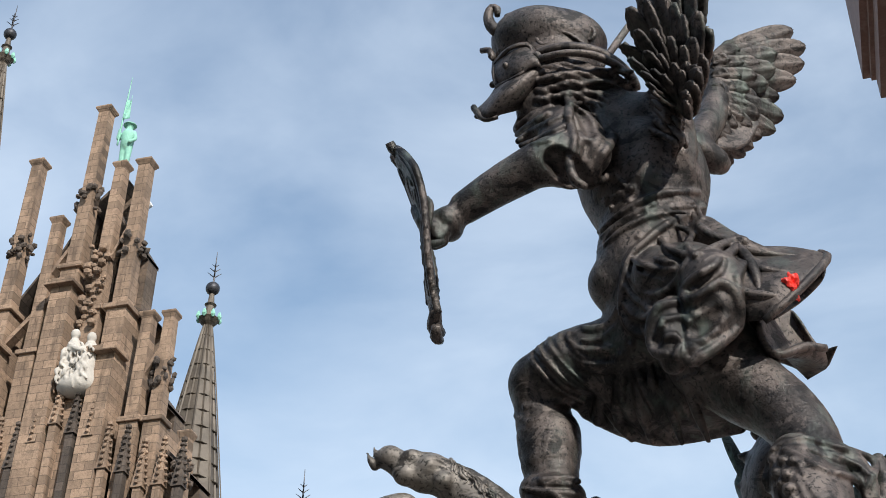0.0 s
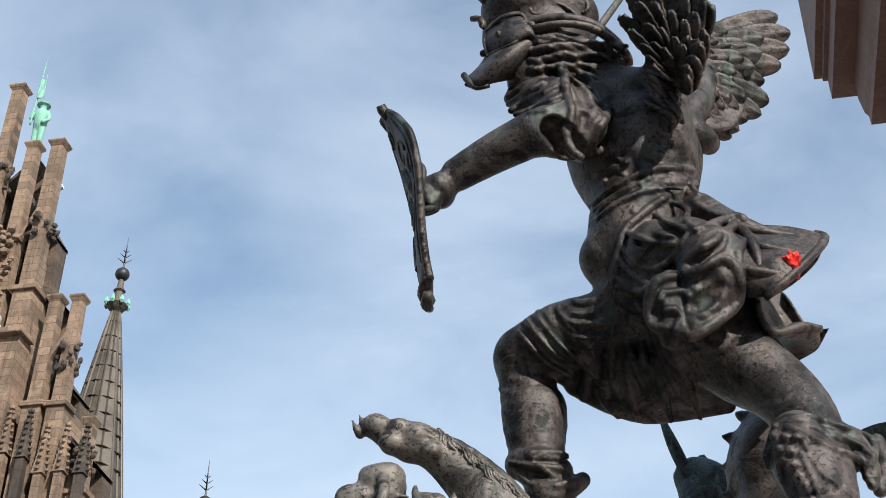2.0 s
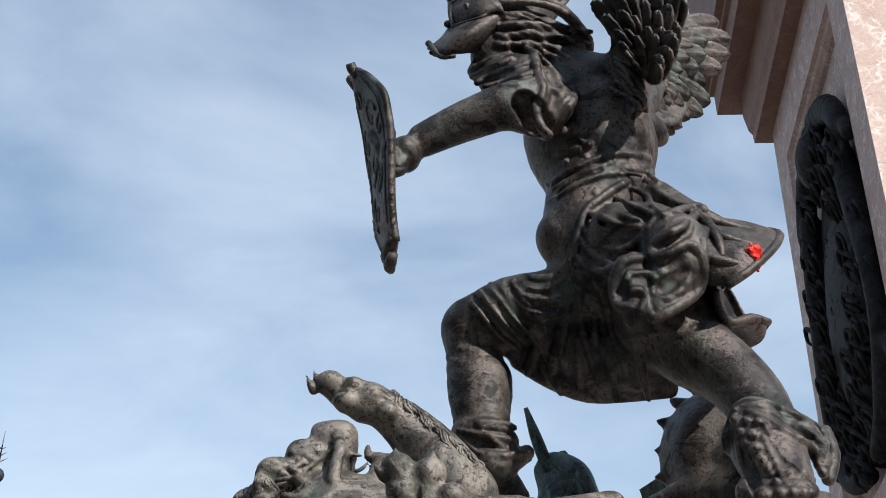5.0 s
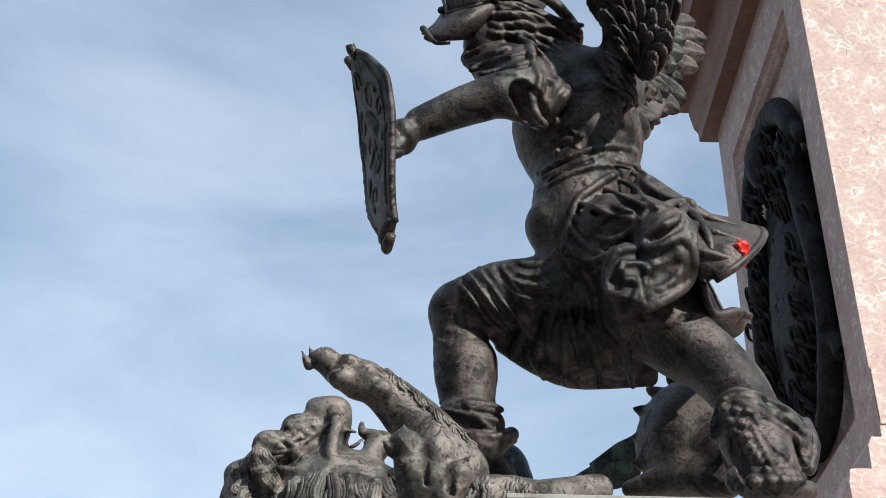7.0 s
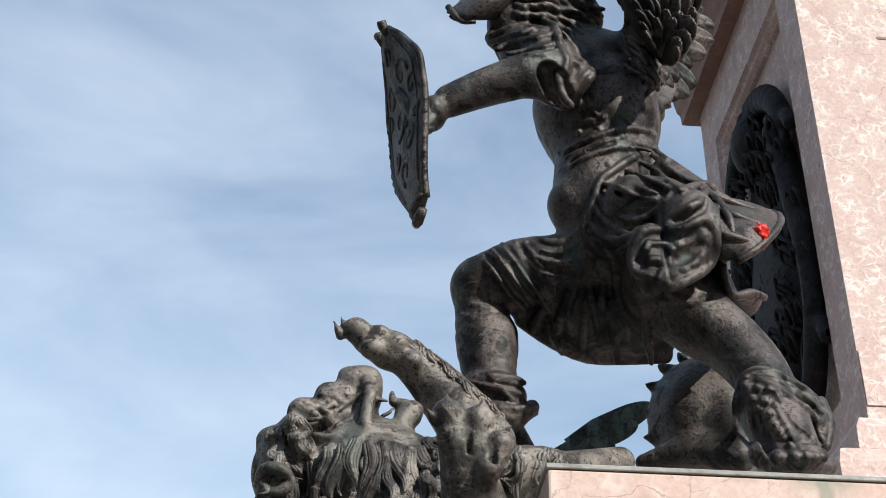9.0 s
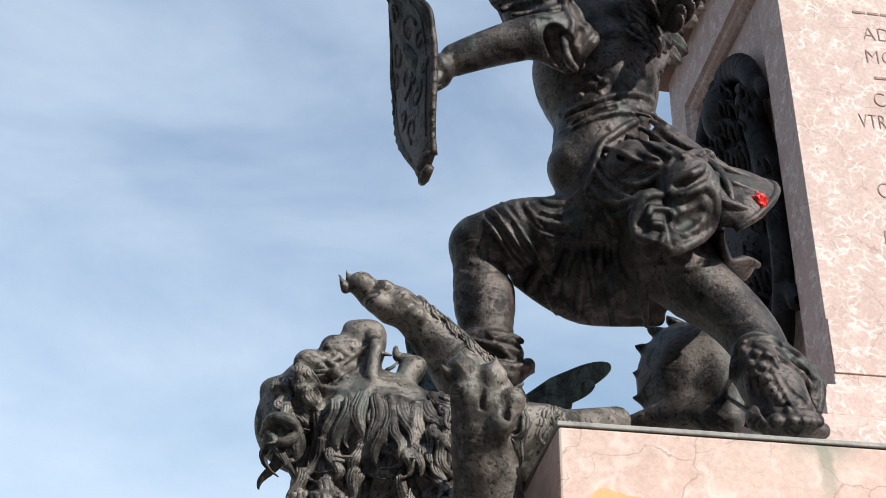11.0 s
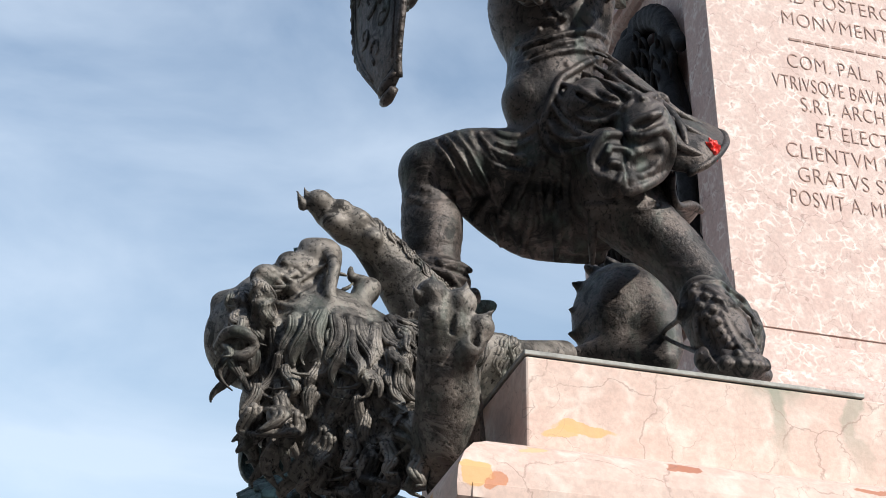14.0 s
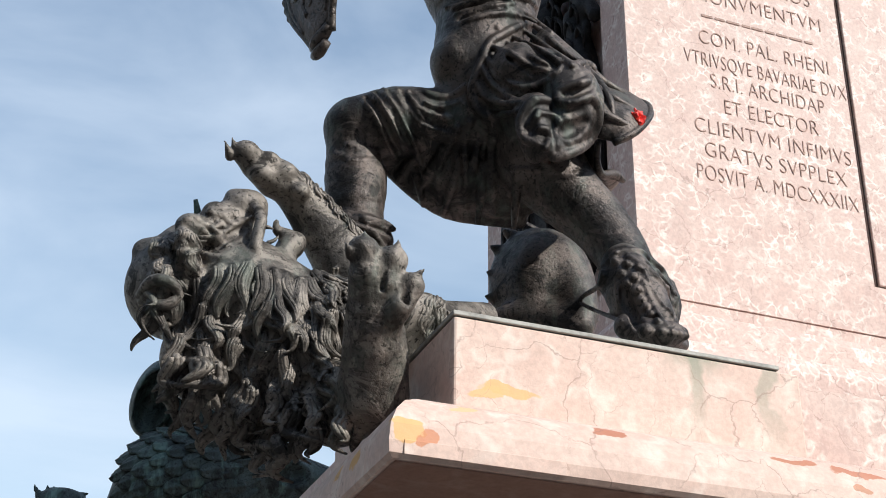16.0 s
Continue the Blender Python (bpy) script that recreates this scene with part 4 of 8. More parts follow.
    c.feather((-1.097, -1.544, 4.689), (-1.122, -1.650, 4.744), 0.057, (-0.652657316821977, -0.5, -0.3), 0.02)
    c.feather((-1.092, -1.544, 4.682), (-1.099, -1.650, 4.786), 0.057, (-0.8374303737474035, -0.5, -0.3), 0.02)
    c.feather((-1.087, -1.544, 4.674), (-1.067, -1.650, 4.835), 0.057, (-0.7349039176300587, -0.5, -0.3), 0.02)
    c.feather((-1.082, -1.544, 4.667), (-1.036, -1.650, 4.795), 0.057, (-0.6024847733451044, -0.5, -0.3), 0.02)
    c.feather((-1.077, -1.544, 4.659), (-1.030, -1.650, 4.738), 0.056, (-0.576358807139015, -0.5, -0.3), 0.02)
    c.feather((-1.073, -1.544, 4.652), (-1.034, -1.650, 4.635), 0.056, (-0.4842401223465292, -0.5, -0.3), 0.02)
    c.feather((-1.098, -1.556, 4.682), (-1.121, -1.642, 4.673), 0.049, (-0.784477767778391, -0.5, -0.3), 0.02)
    c.feather((-1.092, -1.556, 4.673), (-1.097, -1.642, 4.725), 0.049, (-0.6087394687456674, -0.5, -0.3), 0.02)
    c.feather((-1.086, -1.556, 4.664), (-1.066, -1.642, 4.751), 0.049, (-0.5213163196399948, -0.5, -0.3), 0.02)
    c.feather((-1.080, -1.556, 4.655), (-1.049, -1.642, 4.723), 0.049, (-0.4227031065393555, -0.5, -0.3), 0.02)
    c.feather((-1.075, -1.556, 4.646), (-1.041, -1.642, 4.643), 0.049, (-0.591070113408679, -0.5, -0.3), 0.02)
    c.feather((-1.069, -1.556, 4.637), (-1.038, -1.642, 4.612), 0.049, (-0.27061011580728156, -0.5, -0.3), 0.02)
    c.rope([(-1.112, -1.500, 4.776, 0.0093), (-1.096, -1.530, 4.717, 0.0107), (-1.079, -1.490, 4.698, 0.0061)], 6, 1)
    c.rope([(-1.155, -1.500, 4.771, 0.0093), (-1.086, -1.530, 4.699, 0.0106), (-1.086, -1.490, 4.683, 0.0061)], 6, 1)
    c.rope([(-1.151, -1.500, 4.756, 0.0093), (-1.121, -1.530, 4.691, 0.0106), (-1.077, -1.490, 4.666, 0.0061)], 6, 1)
    c.rope([(-1.110, -1.500, 4.734, 0.0092), (-1.121, -1.530, 4.676, 0.0106), (-1.080, -1.490, 4.651, 0.0061)], 6, 1)
    c.rope([(-1.146, -1.500, 4.727, 0.0092), (-1.119, -1.530, 4.660, 0.0106), (-1.100, -1.490, 4.640, 0.0061)], 6, 1)
    c.rope([(-1.125, -1.500, 4.709, 0.0092), (-1.089, -1.530, 4.638, 0.0105), (-1.110, -1.490, 4.626, 0.0061)], 6, 1)
    c.rope([(-1.136, -1.500, 4.698, 0.0092), (-1.126, -1.530, 4.630, 0.0105), (-1.087, -1.490, 4.606, 0.0060)], 6, 1)
    c.rope([(-1.153, -1.500, 4.688, 0.0092), (-1.091, -1.530, 4.608, 0.0105), (-1.078, -1.490, 4.589, 0.0060)], 6, 1)
    c.rope([(-1.144, -1.500, 4.672, 0.0091), (-1.087, -1.530, 4.592, 0.0105), (-1.104, -1.490, 4.579, 0.0060)], 6, 1)
    c.rope([(-1.170, -1.500, 4.664, 0.0091), (-1.105, -1.530, 4.580, 0.0104), (-1.115, -1.490, 4.566, 0.0060)], 6, 1)
    c.feather((-1.125, -1.440, 4.748), (-1.116, -1.470, 4.611), 0.041, (-0.3, -0.8, -0.4), 0.01)
    c.feather((-1.101, -1.440, 4.753), (-1.084, -1.460, 4.612), 0.038, (0.3, -0.8, -0.4), 0.01)
    c.tube([(-1.078, -1.250, 4.780, 0.0391), (-1.022, -1.200, 4.756, 0.0393), (-1.002, -1.180, 4.747, 0.0197)], 0.03)
    c.tube([(-1.062, -1.220, 4.821, 0.0429), (-1.013, -1.140, 4.982, 0.0446), (-0.982, -1.080, 5.207, 0.0394), (-0.944, -1.050, 5.308, 0.0256)], 0.03)
    c.sheet([[(-1.059, -1.190, 4.812), (-1.008, -1.100, 5.081), (-0.968, -1.050, 5.326)], [(-0.966, -1.110, 4.856), (-0.895, -1.030, 5.127), (-0.845, -0.990, 5.380)], [(-0.924, -1.080, 4.893), (-0.825, -0.990, 5.145), (-0.752, -0.930, 5.383)]], 0.014)
    c.feather((-0.984, -1.090, 5.246), (-0.742, -0.955, 5.422), 0.083, (0.28, -0.8, -0.5), 0.004)
    c.feather((-0.990, -1.096, 5.207), (-0.713, -0.965, 5.337), 0.087, (0.28, -0.8, -0.5), 0.004)
    c.feather((-0.996, -1.102, 5.168), (-0.726, -0.975, 5.259), 0.086, (0.28, -0.8, -0.5), 0.004)
    c.feather((-1.002, -1.108, 5.130), (-0.759, -0.985, 5.188), 0.081, (0.28, -0.8, -0.5), 0.004)
    c.feather((-1.008, -1.114, 5.092), (-0.817, -0.995, 5.123), 0.071, (0.28, -0.8, -0.5), 0.004)
    c.feather((-1.014, -1.120, 5.054), (-0.814, -1.005, 5.032), 0.084, (0.28, -0.8, -0.5), 0.004)
    c.feather((-1.019, -1.126, 5.017), (-0.843, -1.015, 4.977), 0.070, (0.28, -0.8, -0.5), 0.004)
    c.feather((-1.025, -1.132, 4.980), (-0.885, -1.025, 4.954), 0.065, (0.28, -0.8, -0.5), 0.004)
    c.feather((-1.031, -1.138, 4.944), (-0.915, -1.035, 4.911), 0.060, (0.28, -0.8, -0.5), 0.004)
    c.feather((-1.036, -1.144, 4.908), (-0.941, -1.045, 4.878), 0.055, (0.28, -0.8, -0.5), 0.004)
    c.feather((-1.042, -1.150, 4.872), (-0.979, -1.055, 4.848), 0.055, (0.28, -0.8, -0.5), 0.004)
    c.feather((-0.994, -1.110, 5.219), (-0.820, -1.029, 5.335), 0.080, (0.28, -0.8, -0.5), 0.002)
    c.feather((-1.000, -1.116, 5.178), (-0.802, -1.035, 5.264), 0.080, (0.28, -0.8, -0.5), 0.002)
    c.feather((-1.006, -1.123, 5.137), (-0.814, -1.042, 5.199), 0.079, (0.28, -0.8, -0.5), 0.002)
    c.feather((-1.012, -1.129, 5.097), (-0.842, -1.048, 5.137), 0.079, (0.28, -0.8, -0.5), 0.002)
    c.feather((-1.017, -1.135, 5.057), (-0.877, -1.054, 5.077), 0.078, (0.28, -0.8, -0.5), 0.002)
    c.feather((-1.023, -1.142, 5.018), (-0.882, -1.061, 5.008), 0.078, (0.28, -0.8, -0.5), 0.002)
    c.feather((-1.028, -1.148, 4.979), (-0.908, -1.067, 4.965), 0.077, (0.28, -0.8, -0.5), 0.002)
    c.feather((-1.034, -1.154, 4.941), (-0.938, -1.073, 4.934), 0.076, (0.28, -0.8, -0.5), 0.002)
    c.feather((-1.039, -1.161, 4.903), (-0.960, -1.080, 4.896), 0.076, (0.28, -0.8, -0.5), 0.002)
    c.feather((-1.044, -1.167, 4.865), (-0.985, -1.086, 4.864), 0.075, (0.28, -0.8, -0.5), 0.002)
    c.feather((-0.996, -1.121, 5.195), (-0.861, -1.065, 5.268), 0.069, (0.28, -0.8, -0.5), 0.002)
    c.feather((-1.002, -1.127, 5.154), (-0.858, -1.071, 5.207), 0.069, (0.28, -0.8, -0.5), 0.002)
    c.feather((-1.008, -1.133, 5.114), (-0.872, -1.078, 5.149), 0.068, (0.28, -0.8, -0.5), 0.002)
    c.feather((-1.014, -1.139, 5.074), (-0.900, -1.084, 5.095), 0.068, (0.28, -0.8, -0.5), 0.002)
    c.feather((-1.019, -1.146, 5.035), (-0.914, -1.090, 5.035), 0.067, (0.28, -0.8, -0.5), 0.002)
    c.feather((-1.025, -1.152, 4.996), (-0.926, -1.097, 4.981), 0.067, (0.28, -0.8, -0.5), 0.002)
    c.feather((-1.030, -1.158, 4.957), (-0.949, -1.103, 4.947), 0.066, (0.28, -0.8, -0.5), 0.002)
    c.feather((-1.035, -1.165, 4.919), (-0.970, -1.109, 4.910), 0.066, (0.28, -0.8, -0.5), 0.002)
    c.feather((-1.041, -1.171, 4.881), (-0.987, -1.115, 4.874), 0.065, (0.28, -0.8, -0.5), 0.002)
    c.feather((-1.046, -1.177, 4.844), (-1.009, -1.122, 4.842), 0.065, (0.28, -0.8, -0.5), 0.002)
    c.feather((-0.994, -1.126, 5.204), (-0.911, -1.096, 5.252), 0.064, (0.28, -0.8, -0.5), 0.002)
    c.feather((-1.000, -1.133, 5.159), (-0.906, -1.103, 5.191), 0.063, (0.28, -0.8, -0.5), 0.002)
    c.feather((-1.007, -1.140, 5.114), (-0.917, -1.110, 5.133), 0.063, (0.28, -0.8, -0.5), 0.002)
    c.feather((-1.013, -1.147, 5.069), (-0.938, -1.117, 5.078), 0.062, (0.28, -0.8, -0.5), 0.002)
    c.feather((-1.019, -1.154, 5.025), (-0.950, -1.124, 5.019), 0.062, (0.28, -0.8, -0.5), 0.002)
    c.feather((-1.025, -1.161, 4.982), (-0.962, -1.131, 4.966), 0.061, (0.28, -0.8, -0.5), 0.002)
    c.feather((-1.031, -1.168, 4.939), (-0.982, -1.138, 4.929), 0.061, (0.28, -0.8, -0.5), 0.002)
    c.feather((-1.037, -1.175, 4.897), (-0.998, -1.145, 4.886), 0.061, (0.28, -0.8, -0.5), 0.002)
    c.feather((-1.043, -1.182, 4.855), (-1.014, -1.152, 4.847), 0.060, (0.28, -0.8, -0.5), 0.002)
    c.feather((-0.997, -1.138, 5.173), (-0.944, -1.128, 5.190), 0.053, (0.28, -0.8, -0.5), 0.002)
    c.feather((-1.005, -1.147, 5.114), (-0.951, -1.137, 5.120), 0.052, (0.28, -0.8, -0.5), 0.002)
    c.feather((-1.013, -1.156, 5.056), (-0.971, -1.146, 5.054), 0.052, (0.28, -0.8, -0.5), 0.002)
    c.feather((-1.022, -1.165, 4.999), (-0.981, -1.155, 4.985), 0.051, (0.28, -0.8, -0.5), 0.002)
    c.feather((-1.029, -1.175, 4.943), (-0.998, -1.165, 4.930), 0.051, (0.28, -0.8, -0.5), 0.002)
    c.feather((-1.037, -1.184, 4.887), (-1.014, -1.174, 4.875), 0.050, (0.28, -0.8, -0.5), 0.002)
    c.feather((-1.045, -1.193, 4.833), (-1.030, -1.183, 4.823), 0.050, (0.28, -0.8, -0.5), 0.002)
    c.tube([(-1.187, -1.300, 4.161, 0.1319), (-1.321, -1.280, 4.120, 0.1014), (-1.439, -1.260, 4.115, 0.0940), (-1.541, -1.220, 4.095, 0.0810)], 0.02)
    c.tube([(-1.543, -1.220, 4.091, 0.0779), (-1.545, -1.205, 4.020, 0.0685), (-1.527, -1.195, 3.946, 0.0842), (-1.524, -1.200, 3.869, 0.0760), (-1.510, -1.210, 3.791, 0.0592), (-1.492, -1.230, 3.694, 0.0539)], 0.015)
    c.ball((-1.566, -1.205, 4.089), (0.0541, 0.0541, 0.0661), (0, 0, 0), 0.02)
    c.tube([(-1.412, -1.200, 3.743, 0.0202), (-1.451, -1.240, 3.698, 0.0255), (-1.507, -1.240, 3.704, 0.0283)], 0.02)
    c.tube([(-1.374, -1.190, 4.057, 0.0512), (-1.263, -1.200, 4.042, 0.1053), (-1.132, -1.220, 4.024, 0.1110), (-1.030, -1.250, 4.048, 0.1081)], 0.02)
    c.tube([(-1.426, -1.170, 4.020, 0.0211), (-1.344, -1.160, 3.971, 0.0240), (-1.247, -1.150, 3.934, 0.0240), (-1.129, -1.160, 3.932, 0.0240), (-1.043, -1.180, 3.926, 0.0210)], 0.03)
    c.ball((-1.116, -1.400, 4.168), (0.1325, 0.1398, 0.1325), (0, 0, 0), 0.03)
    c.ball((-1.055, -1.490, 4.089), (0.0714, 0.08, 0.0714), (0, 0, 0), 0.03)
    c.ball((-1.132, -1.440, 4.055), (0.0659, 0.0716, 0.0659), (0, 0, 0), 0.03)
    c.sheet([[(-1.089, -1.400, 4.388), (-1.056, -1.450, 4.324), (-1.020, -1.500, 4.240), (-1.008, -1.540, 4.128), (-0.998, -1.520, 4.041)], [(-0.996, -1.400, 4.320), (-0.955, -1.450, 4.267), (-0.946, -1.520, 4.175), (-0.964, -1.560, 4.065), (-0.977, -1.540, 4.008)], [(-0.884, -1.400, 4.287), (-0.852, -1.450, 4.246), (-0.873, -1.530, 4.146), (-0.909, -1.570, 4.060), (-0.943, -1.550, 4.000)], [(-0.785, -1.400, 4.260), (-0.775, -1.460, 4.205), (-0.816, -1.530, 4.116), (-0.884, -1.570, 4.028), (-0.938, -1.560, 3.988)]], 0.016)
    c.rope([(-1.039, -1.470, 4.300, 0.0074), (-0.976, -1.500, 4.241, 0.0132), (-0.900, -1.500, 4.208, 0.0117), (-0.800, -1.470, 4.201, 0.0059)], 7, 0.8)
    c.rope([(-1.016, -1.510, 4.222, 0.0073), (-0.963, -1.540, 4.161, 0.0129), (-0.896, -1.545, 4.128, 0.0115), (-0.833, -1.540, 4.113, 0.0057)], 7, 0.8)
    c.rope([(-1.009, -1.545, 4.125, 0.0071), (-0.970, -1.570, 4.066, 0.0126), (-0.925, -1.575, 4.048, 0.0112), (-0.890, -1.570, 4.041, 0.0056)], 7, 0.8)
    c.rope([(-1.020, -1.480, 4.290, 0.0074), (-0.968, -1.520, 4.216, 0.0131), (-0.943, -1.560, 4.116, 0.0114), (-0.943, -1.560, 4.016, 0.0056)], 7, 0.8)
    c.rope([(-0.785, -1.400, 4.260, 0.0122), (-0.774, -1.460, 4.205, 0.0119), (-0.814, -1.530, 4.116, 0.0115), (-0.884, -1.570, 4.028, 0.0112), (-0.940, -1.560, 3.990, 0.0098)], 7, 1)
    c.tube([(-1.044, -1.380, 4.338, 0.0304), (-0.950, -1.380, 4.286, 0.0243), (-0.862, -1.380, 4.271, 0.0152), (-0.788, -1.380, 4.261, 0.0092)], 0.02)
    c.sheet([[(-0.922, -1.360, 4.148), (-0.895, -1.340, 4.234), (-0.814, -1.340, 4.282), (-0.785, -1.400, 4.260)], [(-0.921, -1.400, 4.087), (-0.850, -1.340, 4.164), (-0.791, -1.340, 4.219), (-0.774, -1.460, 4.205)]], 0.014)
    c.tube([(-0.991, -1.450, 4.226, 0.0148), (-0.934, -1.500, 4.158, 0.0131), (-0.854, -1.520, 4.138, 0.0087)], 0.012)
    c.sheet([[(-0.963, -1.300, 4.241), (-0.951, -1.420, 4.125), (-0.954, -1.500, 4.022)], [(-0.928, -1.280, 4.165), (-0.918, -1.400, 4.053), (-0.947, -1.470, 3.967)], [(-0.908, -1.250, 4.078), (-0.885, -1.360, 4.012), (-0.916, -1.440, 3.962)], [(-0.859, -1.200, 4.023), (-0.811, -1.260, 4.023), (-0.812, -1.360, 4.017)]], 0.016)
    c.rope([(-0.954, -1.500, 4.022, 0.0085), (-0.947, -1.475, 3.980, 0.0099), (-0.916, -1.440, 3.965, 0.0114), (-0.858, -1.400, 4.001, 0.0131), (-0.809, -1.360, 4.014, 0.0103)], 7, 1)
    c.sheet([[(-0.955, -1.220, 4.258), (-0.930, -1.200, 4.144), (-0.880, -1.180, 4.069)], [(-0.883, -1.200, 4.236), (-0.844, -1.180, 4.123), (-0.818, -1.170, 4.059)], [(-0.867, -1.220, 4.206), (-0.819, -1.200, 4.112), (-0.777, -1.240, 4.085)]], 0.014)
    c.tube([(-1.011, -1.280, 4.162, 0.0698), (-0.940, -1.240, 4.119, 0.0397), (-0.876, -1.200, 4.075, 0.0184)], 0.02)
    c.tube([(-1.074, -1.370, 4.025, 0.1192), (-1.000, -1.390, 3.916, 0.0944), (-0.934, -1.420, 3.836, 0.0803), (-0.890, -1.450, 3.751, 0.0735), (-0.872, -1.480, 3.668, 0.0681), (-0.869, -1.530, 3.549, 0.0662), (-0.874, -1.560, 3.465, 0.0597)], 0.03)
    c.tube([(-0.930, -1.530, 3.604, 0.0531), (-0.893, -1.560, 3.533, 0.0680), (-0.869, -1.580, 3.456, 0.0568)], 0.03)
    c.tube([(-0.739, -1.450, 3.664, 0.0166), (-0.733, -1.460, 3.601, 0.0192), (-0.752, -1.470, 3.538, 0.0163)], 0.015)
    c.tube([(-0.951, -1.600, 3.446, 0.0329), (-0.914, -1.640, 3.418, 0.0354), (-0.872, -1.660, 3.417, 0.0300), (-0.841, -1.660, 3.420, 0.0191)], 0.015)
    c.tube([(-0.933, -1.620, 3.412, 0.0202), (-0.878, -1.640, 3.399, 0.0214), (-0.795, -1.580, 3.434, 0.0207)], 0.015)
    c.tube([(-0.994, -1.020, 3.714, 0.0350), (-1.017, -1.020, 3.781, 0.0480), (-0.990, -1.020, 3.880, 0.0584), (-0.934, -1.040, 3.932, 0.0587), (-0.876, -1.080, 3.895, 0.0647), (-0.856, -1.120, 3.806, 0.0636), (-0.864, -1.180, 3.676, 0.0526)], 0.03)
    c.ball((-0.925, -1.085, 3.790), (0.115, 0.085, 0.150), (0, 0, 0), 0.05)
    c.tube([(-1.093, -1.050, 3.671, 0.0219), (-0.980, -1.100, 3.678, 0.0468), (-0.876, -1.200, 3.625, 0.0397)], 0.03)
    c.tube([(-1.008, -1.020, 3.907, 0.0227), (-1.042, -1.020, 3.916, 0.0146), (-1.063, -1.020, 3.922, 0.0032)], 0.012)
    c.tube([(-1.017, -1.020, 3.828, 0.0225), (-1.052, -1.020, 3.834, 0.0145), (-1.075, -1.020, 3.837, 0.0032)], 0.012)
    c.tube([(-1.019, -1.020, 3.753, 0.0223), (-1.056, -1.020, 3.758, 0.0143), (-1.080, -1.020, 3.760, 0.0032)], 0.012)
    c.tube([(-0.979, -1.020, 3.964, 0.0229), (-1.007, -1.020, 3.976, 0.0147), (-1.023, -1.020, 3.986, 0.0033)], 0.012)
    c.tube([(-0.927, -1.020, 3.992, 0.0231), (-0.951, -1.020, 4.011, 0.0148), (-0.963, -1.020, 4.028, 0.0033)], 0.012)
    c.ball((-1.435, -1.200, 4.044), (0.03, 0.027, 0.03), (0, 0, 0), 0.02)
    c.tube([(-1.375, -1.276, 4.022, 0.0073), (-1.389, -1.217, 4.008, 0.0134), (-1.404, -1.172, 3.985, 0.0075)], 0.012)
    c.tube([(-1.326, -1.295, 4.021, 0.0073), (-1.337, -1.252, 3.980, 0.0132), (-1.346, -1.179, 3.955, 0.0075)], 0.012)
    c.tube([(-1.276, -1.307, 4.015, 0.0073), (-1.274, -1.261, 3.949, 0.0132), (-1.264, -1.162, 3.914, 0.0075)], 0.012)
    c.tube([(-1.205, -1.315, 3.995, 0.0073), (-1.196, -1.276, 3.931, 0.0131), (-1.185, -1.221, 3.875, 0.0073)], 0.012)
    c.tube([(-1.149, -1.406, 3.942, 0.0071), (-1.131, -1.355, 3.887, 0.0129), (-1.113, -1.303, 3.833, 0.0072)], 0.012)
    c.tube([(-1.236, -1.352, 4.040, 0.0073), (-1.234, -1.306, 3.983, 0.0131), (-1.230, -1.251, 3.932, 0.0073)], 0.012)
    c.tube([(-1.303, -1.370, 4.060, 0.0072), (-1.313, -1.316, 4.026, 0.0131), (-1.324, -1.269, 3.985, 0.0073)], 0.012)
    c.tube([(-1.088, -1.467, 3.940, 0.0056), (-1.037, -1.475, 3.912, 0.0056), (-1.002, -1.486, 3.931, 0.0056)], 0.01)
    c.tube([(-1.608, -1.225, 4.003, 0.0059), (-1.565, -1.269, 3.958, 0.0058), (-1.500, -1.270, 3.970, 0.0058)], 0.01)
    c.tube([(-1.573, -1.268, 4.004, 0.0059), (-1.521, -1.267, 3.998, 0.0059), (-1.473, -1.248, 4.024, 0.0059)], 0.01)
    c.tube([(-1.306, -1.421, 4.507, 0.0061), (-1.270, -1.446, 4.527, 0.0061), (-1.247, -1.466, 4.571, 0.0062), (-1.201, -1.476, 4.594, 0.0062)], 0.012)
    c.tube([(-1.176, -1.476, 4.645, 0.0062), (-1.201, -1.465, 4.574, 0.0062), (-1.197, -1.456, 4.493, 0.0061)], 0.012)
    c.tube([(-1.093, -1.412, 4.581, 0.0063), (-1.145, -1.449, 4.569, 0.0062), (-1.169, -1.465, 4.605, 0.0062)], 0.012)
    c.tube([(-1.341, -1.359, 4.419, 0.0046), (-1.297, -1.433, 4.396, 0.0060), (-1.216, -1.458, 4.420, 0.0060), (-1.136, -1.440, 4.450, 0.0061), (-1.082, -1.395, 4.478, 0.0046)], 0.005)
    c.tube([(-1.344, -1.378, 4.378, 0.0046), (-1.298, -1.440, 4.365, 0.0060), (-1.217, -1.458, 4.393, 0.0060), (-1.138, -1.440, 4.424, 0.0061), (-1.099, -1.440, 4.415, 0.0046)], 0.005)
    c.tube([(-1.342, -1.369, 4.446, 0.0046), (-1.295, -1.431, 4.432, 0.0061), (-1.214, -1.459, 4.453, 0.0061), (-1.135, -1.444, 4.481, 0.0061), (-1.083, -1.396, 4.512, 0.0047)], 0.005)
    c.tube([(-1.343, -1.369, 4.400, 0.0046), (-1.297, -1.431, 4.387, 0.0060), (-1.216, -1.459, 4.408, 0.0060), (-1.137, -1.441, 4.438, 0.0061), (-1.086, -1.395, 4.466, 0.0046)], 0.005)
    c.tube([(-1.292, -1.448, 4.544, 0.0046), (-1.263, -1.450, 4.509, 0.0061), (-1.240, -1.456, 4.468, 0.0046)], 0.007)
